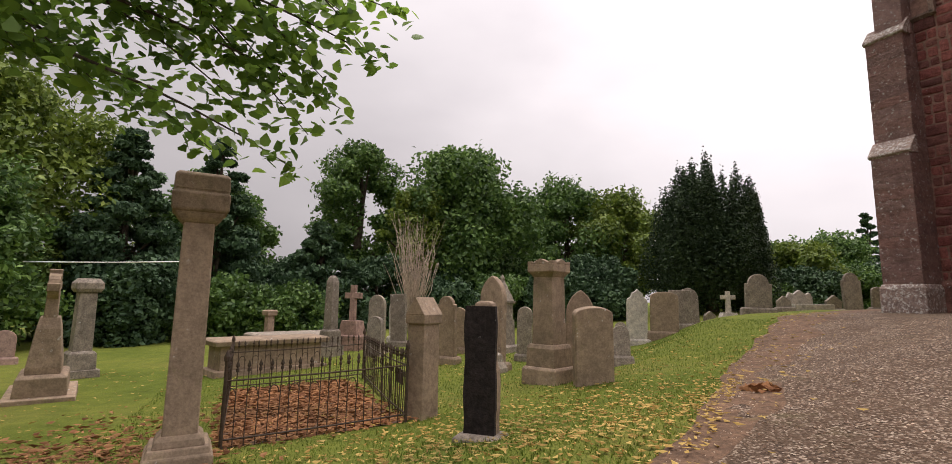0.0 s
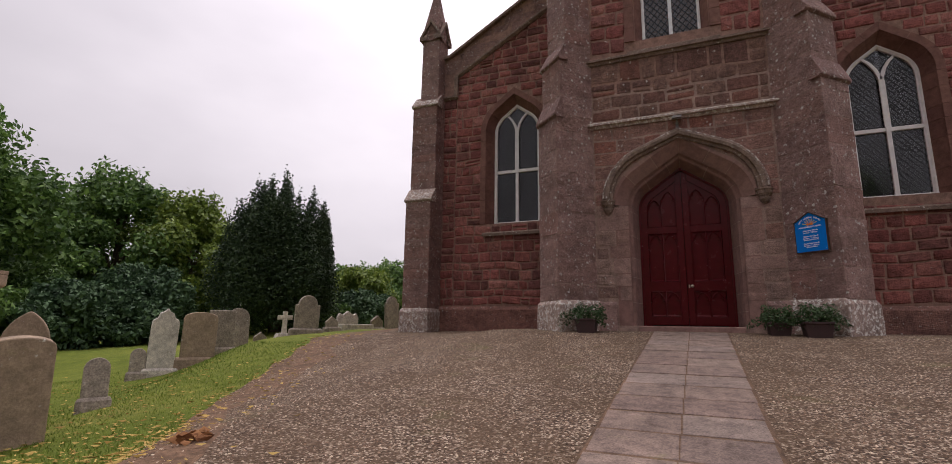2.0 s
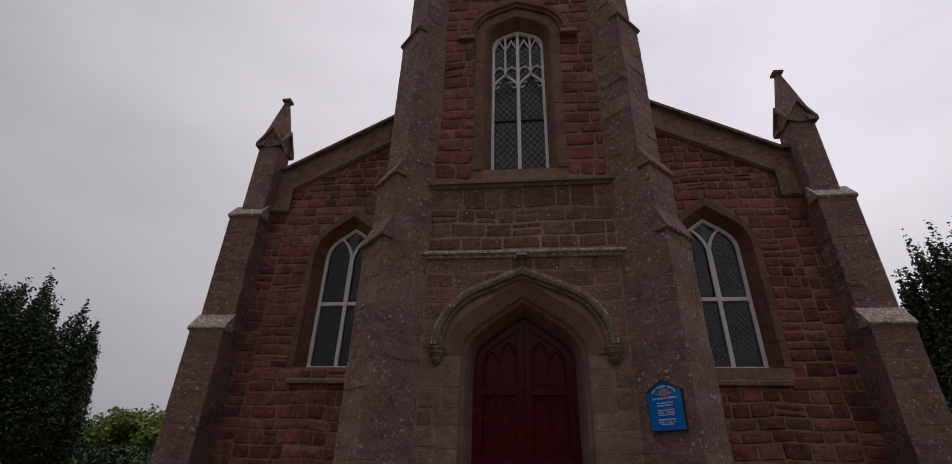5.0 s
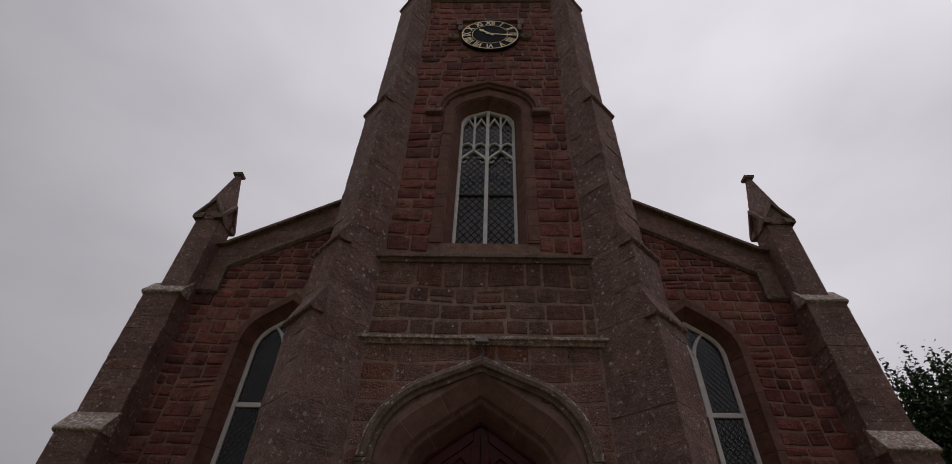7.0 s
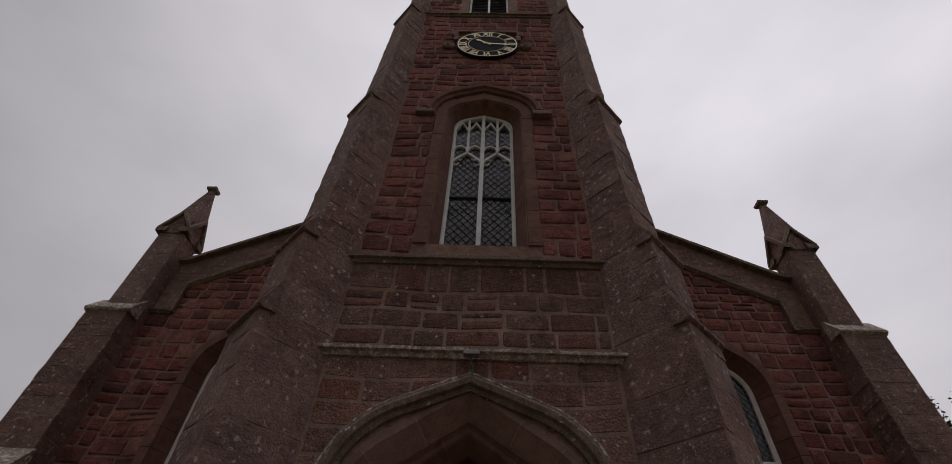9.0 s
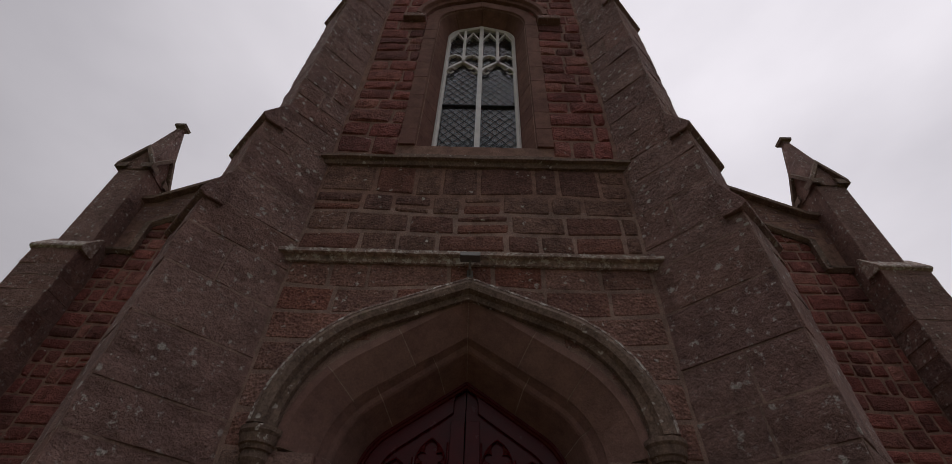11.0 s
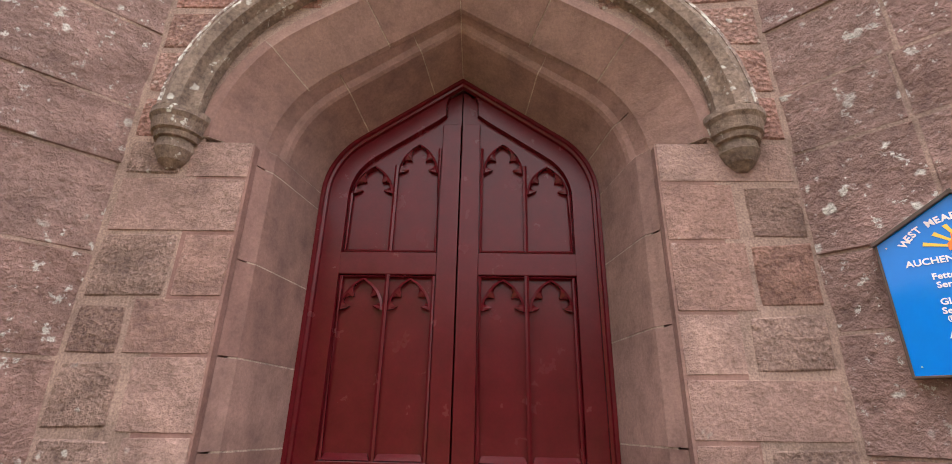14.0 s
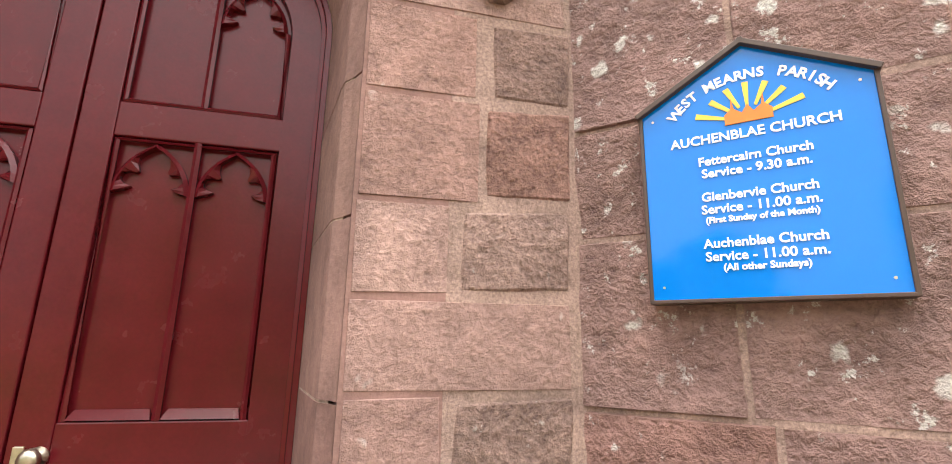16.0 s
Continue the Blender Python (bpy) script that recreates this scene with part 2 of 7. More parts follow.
GRAVE_PINK = stone_mat("pink_granite_gravestone", [(0.366, 0.240, 0.199), (0.403, 0.288, 0.246)], 70, 0.25, 0.1)
GRAVE_PALE = stone_mat("pale_granite_gravestone", [(0.537, 0.502, 0.450), (0.617, 0.581, 0.515)], 60, 0.3, 0.25)
DOOR_RED = paint_mat("dark_red_gloss_paint", (0.105, 0.0062, 0.0105), 0.24, 0.16, 0.32)
WHITE_WOOD = paint_mat("white_window_paint", (0.82, 0.80, 0.78), 0.45, 0.12)
LEAD = paint_mat("lead_strips", (0.02, 0.02, 0.022), 0.7, 0.2)
BLACK_IRON = paint_mat("rusty_black_iron", (0.075, 0.05, 0.033), 0.75, 0.5, 0.4, 0.0, 18, 0.3)
BRASS = paint_mat("worn_brass", (0.62, 0.55, 0.44), 0.35, 0.2, 0.5, 1.0)
GOLD = paint_mat("gold_leaf", (0.82, 0.66, 0.38), 0.4, 0.1, 0.5, 0.2)
CLOCK_BLACK = paint_mat("black_clock_paint", (0.012, 0.012, 0.018), 0.85, 0.1, 0.15)
SIGN_BLUE = paint_mat("blue_sign_gloss", (0.002, 0.19, 0.68), 0.06, 0.04, 0.5, 0.0, 2, 0.01)
SIGN_WHITE = paint_mat("white_sign_lettering", (0.8, 0.8, 0.8), 0.4, 0.03)
SIGN_YELLOW = paint_mat("yellow_sign_paint", (0.85, 0.55, 0.06), 0.4, 0.03)
SIGN_ORANGE = paint_mat("orange_sign_paint", (0.8, 0.2, 0.02), 0.4, 0.03)
SIGN_FRAME = paint_mat("brown_sign_frame", (0.07, 0.04, 0.028), 0.5, 0.2)
BENCH_WOOD = paint_mat("dark_bench_wood", (0.03, 0.018, 0.015), 0.6, 0.35)
POT = paint_mat("dark_red_planter", (0.06, 0.03, 0.03), 0.7, 0.3)
LAMP_GREY = paint_mat("grey_lamp_metal", (0.2, 0.19, 0.18), 0.5, 0.2)
# dark colour stands in for the unlit inside of the church
DARK_ROOM = paint_mat("unlit_interior_dark", (0.05, 0.045, 0.04), 0.9, 0.2)
BARK = stone_mat("tree_bark", [(0.075, 0.058, 0.042), (0.095, 0.075, 0.055)], 30, 0.9, 0.0, 0.4)
PALE_TWIG = stone_mat("bare_pale_twigs", [(0.48, 0.39, 0.31), (0.56, 0.47, 0.39)], 30, 0.3)
LEAF_MID = leaf_mat("sycamore_leaves", (0.045, 0.100, 0.030), (0.156, 0.263, 0.066))
LEAF_LIGHT = leaf_mat("light_green_leaves", (0.074, 0.125, 0.022), (0.236, 0.311, 0.059))
LEAF_LIME = leaf_mat("lime_tree_leaves", (0.090, 0.172, 0.038), (0.284, 0.448, 0.075), 0.45, 0.3, 0.5)
LEAF_YEW = leaf_mat("yew_needles", (0.017, 0.035, 0.018), (0.055, 0.090, 0.041), 0.6, 0.2, 0.1)
LEAF_CONIFER = leaf_mat("conifer_needles", (0.031, 0.064, 0.037), (0.086, 0.152, 0.076), 0.6, 0.2, 0.1)
LEAF_PLANTER = leaf_mat("planter_leaves", (0.025, 0.06, 0.022), (0.08, 0.14, 0.055))
LEAF_FALLEN = leaf_mat("fallen_leaves", (0.230, 0.138, 0.034), (0.575, 0.414, 0.149), 0.7, 0.2, 0.1)
LEAF_RUSTY = leaf_mat("rusty_fallen_leaves", (0.156, 0.066, 0.034), (0.384, 0.192, 0.096), 0.8, 0.2, 0.1)
GRASS_BLADE = leaf_mat("grass_blades", (0.087, 0.136, 0.019), (0.194, 0.262, 0.049), 0.6, 0.2, 0.2)

m, nt, b = blank("leaded_glass", 0.06, 0.0, 0.5)
b.inputs["Base Color"].default_value = (0.86, 0.9, 0.92, 1)
b.inputs["Transmission Weight"].default_value = 1.0
b.inputs["IOR"].default_value = 1.58
bump(nt, b, noise_node(nt, coords(nt), 5.0, 2), 0.05, 0.02)
GLASS = m


def grass_ground():
    m, nt, b = blank("mown_grass", 0.95, 0.0, 0.15)
    co = coords(nt)
    big, mid, fine = noise_node(nt, co, 0.35, 4), noise_node(nt, co, 3.0, 6, 0.7), noise_node(nt, co, 60.0, 4, 0.7)
    col = ramp(nt, big, ((0.3, (0.112, 0.152, 0.024)), (0.55, (0.162, 0.192, 0.036)), (0.75, (0.215, 0.212, 0.058))))
    col = mixed(nt, 1.0, col, ramp(nt, mid, ((0.3, (0.7, 0.72, 0.68)), (0.7, (1.2, 1.15, 1.1)))), "MULTIPLY")
    col = mixed(nt, 1.0, col, ramp(nt, fine, ((0.3, (0.55, 0.6, 0.5)), (0.7, (1.3, 1.25, 1.2)))), "MULTIPLY")
    nt.links.new(col, b.inputs["Base Color"])
    bump(nt, b, math_node(nt, "ADD", fine, mid), 0.8, 0.03)
    return m


def gravel_ground():
    m, nt, b = blank("pink_gravel", 0.9, 0.0, 0.3)
    co = coords(nt)
    v = nd(nt, "ShaderNodeTexVoronoi", Scale=52.0)
    nt.links.new(co, v.inputs["Vector"])
    v2 = nd(nt, "ShaderNodeTexVoronoi", Scale=30.0)
    nt.links.new(co, v2.inputs["Vector"])
    sep = nt.nodes.new("ShaderNodeSeparateColor")
    nt.links.new(v.outputs["Color"], sep.inputs[0])
    col = ramp(nt, sep.outputs[0], ((0.0, (0.052, 0.032, 0.02)), (0.35, (0.142, 0.092, 0.06)), (0.72, (0.265, 0.185, 0.13)), (1.0, (0.74, 0.62, 0.48))))
    col = mixed(nt, 0.8, col, ramp(nt, v.outputs["Distance"], ((0.15, (1.1, 1.1, 1.1)), (0.62, (0.45, 0.43, 0.42)))), "MULTIPLY")
    big = noise_node(nt, co, 0.45, 5, 0.65)
    dirt = ramp(nt, noise_node(nt, co, 1.1, 6, 0.7), ((0.38, (0, 0, 0)), (0.57, (1, 1, 1))))
    col = mixed(nt, math_node(nt, "MULTIPLY", dirt, 0.6), col, (0.10, 0.062, 0.034))
    moss = ramp(nt, noise_node(nt, co, 0.8, 5, 0.7), ((0.6, (0, 0, 0)), (0.72, (1, 1, 1))))
    col = mixed(nt, math_node(nt, "MULTIPLY", moss, 0.4), col, (0.13, 0.13, 0.04))
    col = mixed(nt, 1.0, col, ramp(nt, big, ((0.3, (0.85, 0.82, 0.8)), (0.7, (1.12, 1.1, 1.1)))), "MULTIPLY")
    nt.links.new(col, b.inputs["Base Color"])
    h = math_node(nt, "ADD", math_node(nt, "MULTIPLY", v.outputs["Distance"], -1.0), math_node(nt, "MULTIPLY", v2.outputs["Distance"], -0.8))
    bump(nt, b, h, 0.9, 0.02)
    return m


GRASS, GRAVEL = grass_ground(), gravel_ground()
EARTH = stone_mat("bare_earth_with_leaf_litter", [(0.135, 0.085, 0.055), (0.165, 0.102, 0.064)], 24, 0.8, 0.0, 0.3)
PEBBLE = stone_mat("gravel_pebbles", [(0.15, 0.092, 0.06), (0.30, 0.205, 0.145), (0.60, 0.50, 0.39), (0.21, 0.135, 0.092)], 60, 0.3)


# ---------------------------------------------------------------- mesh helpers
class Build:
    """Collects vertices and faces for one mesh."""

    def __init__(self):
        self.v, self.f = [], []

    def add(self, verts, faces):
        k = len(self.v)
        self.v.extend(verts)
        self.f.extend([tuple(i + k for i in face) for face in faces])

    def box(self, x0, x1, y0, y1, z0, z1):
        self.add([(x, y, z) for z in (z0, z1) for x, y in ((x0, y0), (x1, y0), (x1, y1), (x0, y1))],
                 [(3, 2, 1, 0), (4, 5, 6, 7), (0, 1, 5, 4), (1, 2, 6, 5), (2, 3, 7, 6), (3, 0, 4, 7)])

    def loops(self, rings, cap0=True, cap1=True):
        """Skin closed rings of equal length one after another."""
        n = len(rings[0])
        verts = [p for r in rings for p in r]
        faces = []
        for i in range(len(rings) - 1):
            for j in range(n):
                a, c = i * n + j, i * n + (j + 1) % n
                faces.append((a, c, c + n, a + n))
        if cap0:
            faces.append(tuple(range(n - 1, -1, -1)))
        if cap1:
            faces.append(tuple(range((len(rings) - 1) * n, len(rings) * n)))
        self.add(verts, faces)

    def squares(self, cx, cy, levels, turn=0.0):
        """A square tower of rings: levels of (z, half width x, half width y)."""
        c, s = math.cos(turn), math.sin(turn)
        self.loops([[(cx + c * a * hx - s * b_ * hy, cy + s * a * hx + c * b_ * hy, z) for a, b_ in ((-1, -1), (1, -1), (1, 1), (-1, 1))] for z, hx, hy in levels])

    def round_(self, cx, cy, levels, n=16):
        self.loops([[(cx + r * math.cos(6.28319 * i / n), cy + r * math.sin(6.28319 * i / n), z) for i in range(n)] for z, r in levels])

    def tube(self, pts, r0, r1=None, n=6):
        r1 = r0 if r1 is None else r1
        rings = []
        pts = [Vector(p) for p in pts]
        for i, p in enumerate(pts):
            d = (pts[min(i + 1, len(pts) - 1)] - pts[max(i - 1, 0)]).normalized()
            side = d.cross(Vector((0, 0, 1)) if abs(d.z) < 0.9 else Vector((1, 0, 0))).normalized()
            up = side.cross(d)
            r = r0 + (r1 - r0) * i / max(1, len(pts) - 1)
            rings.append([tuple(p + side * r * math.cos(6.28319 * k / n) + up * r * math.sin(6.28319 * k / n)) for k in range(n)])
        self.loops(rings)

    def plate(self, poly, place, d0, d1):
        """A polygon of (u, v) extruded from d0 to d1 along the normal; place maps (u, v, d) to the world."""
        self.loops([[place(u, v, d0) for u, v in poly], [place(u, v, d1) for u, v in poly]])


def mesh_of(name, build):
    me = bpy.data.meshes.new(name)
    me.from_pydata(build.v, [], build.f)
    me.update()
    return me


def part(name, build, material, parent=None, label="", smooth=False, bevel=0.0):
    me = mesh_of(name, build)
    bm = bmesh.new()
    bm.from_mesh(me)
    bmesh.ops.recalc_face_normals(bm, faces=bm.faces)
    bm.to_mesh(me)
    bm.free()
    me.materials.append(material)
    if smooth:
        me.polygons.foreach_set("use_smooth", [True] * len(me.polygons))
    ob = new(name, me)
    if parent is not None:
        ob.parent = parent
    if label:
        ob["label"] = label
    if bevel:
        mod = ob.modifiers.new("worn_edges", "BEVEL")
        mod.width, mod.segments, mod.limit_method = bevel, 2, "ANGLE"
    return ob


def quick(name, verts, faces, material, parent=None):
    """A mesh of many faces whose normals need no care."""
    me = bpy.data.meshes.new(name)
    me.from_pydata(verts, [], faces)
    me.materials.append(material)
    ob = new(name, me)
    if parent is not None:
        ob.parent = parent
    return ob


def thing(name, label, category, group="", kind="", at=(0, 0, 0), turn=0.0):
    ob = new(name)
    ob.matrix_basis = pose(*at, 0, 0, turn)
    ob.empty_display_size = 0.2
    return tagged(ob, label, category, group, kind)


def arch(a, zs, za, r, z0=None, n=8):
    """A pointed arch of half width a: arcs of radius r from the springing zs, then straight to the apex za. Left foot to right foot."""
    lo, hi = 0.02, 1.57
    for _ in range(50):
        th = (lo + hi) / 2
        px, pz = a - r + r * math.cos(th), zs + r * math.sin(th)
        if pz + px / math.tan(th) > za:
            lo = th
        else:
            hi = th
    side = [(a - r + r * math.cos(th * i / n), zs + r * math.sin(th * i / n)) for i in range(n + 1)]
    mid = side[-1]
    side += [(mid[0] * 0.5, (mid[1] + za) / 2)]
    right = ([(a, z0)] if z0 is not None else []) + side
    return [(-x, z) for x, z in right] + [(0.0, za)] + [(x, z) for x, z in reversed(right)]


def offset(path, d):
    """The path moved outwards by d."""
    out = []
    for i, (x, z) in enumerate(path):
        n = []
        for j in (i - 1, i):
            if 0 <= j < len(path) - 1:
                dx, dz = path[j + 1][0] - path[j][0], path[j + 1][1] - path[j][1]
                k = math.hypot(dx, dz) or 1
                n.append((-dz / k, dx / k))
        if len(n) == 2:
            mx, mz = n[0][0] + n[1][0], n[0][1] + n[1][1]
            k = (mx * mx + mz * mz) or 1
            out.append((x + d * 2 * mx / k, z + d * 2 * mz / k))
        else:
            out.append((x + d * n[0][0], z + d * n[0][1]))
    return out


def sweep(build, path, profile, cx=0.0, closed=True):
    """Sweep a profile of (offset, y) along an arch path."""
    lines = [[(cx + x, y, z) for x, z in offset(path, o)] for o, y in profile]
    rings = [[line[i] for line in lines] for i in range(len(path))]
    if closed:
        build.loops(rings)
    else:
        n = len(profile)
        build.add([p for r in rings for p in r], [(i * n + j, i * n + j + 1, (i + 1) * n + j + 1, (i + 1) * n + j)
                                                  for i in range(len(rings) - 1) for j in range(n - 1)])


def half_width(path, z):
    """Half the width of an arch at height z, or None above and below it."""
    best = None
    for (x0, z0), (x1, z1) in zip(path, path[1:]):
        if min(z0, z1) <= z <= max(z0, z1) and abs(z1 - z0) > 1e-6:
            x = abs(x0 + (x1 - x0) * (z - z0) / (z1 - z0))
            best = x if best is None else max(best, x)
    return best


def resample(path, step):
    out = [path[0]]
    for p, q in zip(path, path[1:]):
        n = max(1, int(math.hypot(q[0] - p[0], q[1] - p[1]) / step))
        out += [(p[0] + (q[0] - p[0]) * i / n, p[1] + (q[1] - p[1]) * i / n) for i in range(1, n + 1)]
    return out


def front(y, cx=0.0):
    """Places (u, v, d) on a wall that faces -y."""
    return lambda u, v, d: (cx + u, y - d, v)


def clip(poly, a, b_, c):
    out = []
    for i, p in enumerate(poly):
        q = poly[(i + 1) % len(poly)]
        dp, dq = a * p[0] + b_ * p[1] - c, a * q[0] + b_ * q[1] - c
        if dp <= 0:
            out.append(p)
        if dp * dq < 0:
            k = dp / (dp - dq)
            out.append((p[0] + (q[0] - p[0]) * k, p[1] + (q[1] - p[1]) * k))
    return out


def courses(v0, v1, lo, hi):
    out, v = [], v0
    while v < v1 - 0.01:
        h = rnd.uniform(lo, hi)
        if v1 - v - h < lo * 0.7:
            h = v1 - v
        out.append((v, min(v1, v + h)))
        v += h
    return out


def rubble(u0, u1, v0, v1, rows, wide, gap=0.022, holes=(), cuts=(), split=0.0):
    """Polygons of roughly coursed stones in a rectangle, round openings given as (centre, path) and under cutting lines."""
    polys = []
    for a, c in courses(v0, v1, *rows):
        spans = [(u0, u1)]
        for hu, hpath in holes:
            hw = [half_width(hpath, a + (c - a) * k) for k in (0.0, 0.5, 1.0)]
            hw = [h for h in hw if h is not None]
            if hw:
                w = max(hw)
                spans = [s for p, q in spans for s in ((p, min(q, hu - w)), (max(p, hu + w), q)) if s[1] - s[0] > 0.05]
        for p, q in spans:
            u = p
            while u < q - 0.02:
                w = rnd.uniform(*wide)
                if q - u - w < wide[0] * 0.6:
                    w = q - u
                e = min(q, u + w)
                cells = [(u, e, a, c)]
                if split and c - a > 0.2 and rnd.random() < split:
                    k = a + (c - a) * rnd.uniform(0.4, 0.6)
                    cells = [(u, e, a, k), (u, e, k, c)]
                for cu0, cu1, cv0, cv1 in cells:
                    g = gap / 2
                    poly = [(cu0 + g, cv0 + g), (cu1 - g, cv0 + g), (cu1 - g, cv1 - g), (cu0 + g, cv1 - g)]
                    for cut in cuts:
                        poly = clip(poly, *cut)
                        if len(poly) < 3:
                            break
                    if len(poly) >= 3 and cu1 - cu0 > 2.2 * g and cv1 - cv0 > 2.2 * g:
                        polys.append(poly)
                u = e
    return polys


def stone_piece(poly, place, height, rough, bev):
    """Vertices and faces of one stone: a back ring, an edge ring and a fronted face."""
    ring = []
    for i, p in enumerate(poly):
        q = poly[(i + 1) % len(poly)]
        ring += [p, ((p[0] + q[0]) / 2, (p[1] + q[1]) / 2)]
    cu, cv = sum(p[0] for p in ring) / len(ring), sum(p[1] for p in ring) / len(ring)
    n = len(ring)
    j = rough * 0.6
    ring = [(u + (cu - u) * rnd.uniform(0, j), v + (cv - v) * rnd.uniform(0, j * 1.2)) for u, v in ring]
    verts = [place(u, v, -0.035) for u, v in ring] + [place(u, v, height * 0.45) for u, v in ring]
    for u, v in ring:
        k = math.hypot(cu - u, cv - v) or 1
        s = min(bev / k, 0.4)
        verts.append(place(u + (cu - u) * s, v + (cv - v) * s, height + rnd.uniform(-0.35, 0.35) * rough * 0.12))
    verts.append(place(cu + rnd.uniform(-0.02, 0.02), cv, height + rnd.uniform(-0.1, 0.9) * rough * 0.12))
    faces = []
    for r in (0, 1):
        faces += [(r * n + i, r * n + (i + 1) % n, (r + 1) * n + (i + 1) % n, (r + 1) * n + i) for i in range(n)]
    faces += [(2 * n + i, 2 * n + (i + 1) % n, 3 * n) for i in range(n)]
    return verts, faces


def rough_stone(quad, place, height, rough, margin, cell=0.0):
    """A quarry-faced stone: its rim lies below the mortar, its face is uneven. quad runs round from its lower left corner."""
    seed = rnd.uniform(0, 50)
    q = []
    for u, v in quad:
        w = Vector((u * 0.8, v * 0.8, 4.0))
        q.append((u + 0.045 * rough * noise.noise(w) + rnd.uniform(-0.012, 0.012) * rough, v + 0.09 * rough * noise.noise(w + Vector((9, 3, 1))) + rnd.uniform(-0.012, 0.012) * rough))
    wide = max(0.02, abs(q[1][0] - q[0][0]))
    tall = max(0.02, abs(q[3][1] - q[0][1]))

    def stops(size):
        m = min(margin / size, 0.3)
        n = max(2, min(14, int(size / cell))) if cell else 3
        return [0.0, m] + [m + (1 - 2 * m) * i / n for i in range(1, n)] + [1 - m, 1.0]

    us, vs = stops(wide), stops(tall)
    nu, nv = len(us), len(vs)
    verts = []
    for j, b_ in enumerate(vs):
        for i, a in enumerate(us):
            u = (q[0][0] * (1 - a) + q[1][0] * a) * (1 - b_) + (q[3][0] * (1 - a) + q[2][0] * a) * b_
            v = (q[0][1] * (1 - a) + q[1][1] * a) * (1 - b_) + (q[3][1] * (1 - a) + q[2][1] * a) * b_
            rim = (i in (0, nu - 1)) + (j in (0, nv - 1))
            near = (i in (1, nu - 2)) + (j in (1, nv - 2))
            lump = noise.noise(Vector((u * 5.5, v * 7.5, seed))) + 0.25 * noise.noise(Vector((u * 14, v * 17, seed)))
            if rim:
                d = -0.012
            elif near == 2:
                d = height * rnd.uniform(0.1, 0.9)
            elif near:
                d = height * rnd.uniform(0.6, 1.0)
            else:
                d = height * 1.05
            verts.append(place(u, v, d if rim else d + lump * height * 0.55))
    faces = [(j * nu + i, j * nu + i + 1, (j + 1) * nu + i + 1, (j + 1) * nu + i) for j in range(nv - 1) for i in range(nu - 1)]
    return verts, faces


def flaked_block(quad, place, height, cell):
    """A large weathered block whose face has come away in sheets."""
    (u0, v0), (u1, v1) = quad[0], quad[2]
    seed = rnd.uniform(0, 50)
    wide, tall = u1 - u0, v1 - v0
    nu, nv = max(3, min(12, int(wide / cell))), max(3, min(9, int(tall / cell)))
    us = [0.0, 0.007 / wide] + [i / nu for i in range(1, nu)] + [1 - 0.007 / wide, 1.0]
    vs = [0.0, 0.007 / tall] + [i / nv for i in range(1, nv)] + [1 - 0.007 / tall, 1.0]
    tilt = rnd.uniform(-0.003, 0.003)
    verts = []
    for j, b_ in enumerate(vs):
        for i, a in enumerate(us):
            u, v = u0 + wide * a, v0 + tall * b_
            rim = i in (0, len(us) - 1) or j in (0, len(vs) - 1)
            near = i in (1, len(us) - 2) or j in (1, len(vs) - 2)
            f = noise.noise(Vector((u * 2.6, v * 3.6, seed))) * 2.4 + noise.noise(Vector((u * 8, v * 9, seed))) * 0.5
            sheet = math.floor(f) + min(1.0, (f - math.floor(f)) * 4)
            d = height + 0.009 * sheet + tilt * (b_ - 0.5) * 2 - (rnd.uniform(0, 0.003) if near else 0)
            verts.append(place(u, v, -0.004 if rim else max(0.0062, d)))
    n = len(us)
    faces = [(j * n + i, j * n + i + 1, (j + 1) * n + i + 1, (j + 1) * n + i) for j in range(len(vs) - 1) for i in range(n - 1)]
    return verts, faces


def any_stone(poly, place, height, rough, bev, name):
    if name == "block":
        return flaked_block(poly, place, height, 0.075 if poly[0][1] < 5.6 else 0.13)
    if len(poly) == 4 and rough > 0.06:
        return rough_stone(poly, place, height, min(1.0, rough * 2.5), bev, 0.07 if poly[0][1] < 4.0 and height < 0.014 else 0.0)
    return stone_piece(poly, place, height, rough, bev)


PIECES = []


def lay_stones(parent, polys, place, material, height=0.03, rough=0.15, bev=0.02, keep=300, name="stone", near=None):
    """Stones on a wall: those nearest the walk are laid last as pieces of their own, the rest as one part."""
    order = sorted(polys, key=near or (lambda p: p[0][1]))
    PIECES.append((parent, order[:keep], place, material, height, rough, bev, name))
    rest = order[keep:]
    if rest:
        bld = Build()
        for poly in rest:
            bld.add(*any_stone(poly, place, height * rnd.uniform(0.6, 1.3), rough, bev, "upper"))
        ob = quick("upper_stonework", bld.v, bld.f, material, parent)
        ob["kind"] = "stuff"


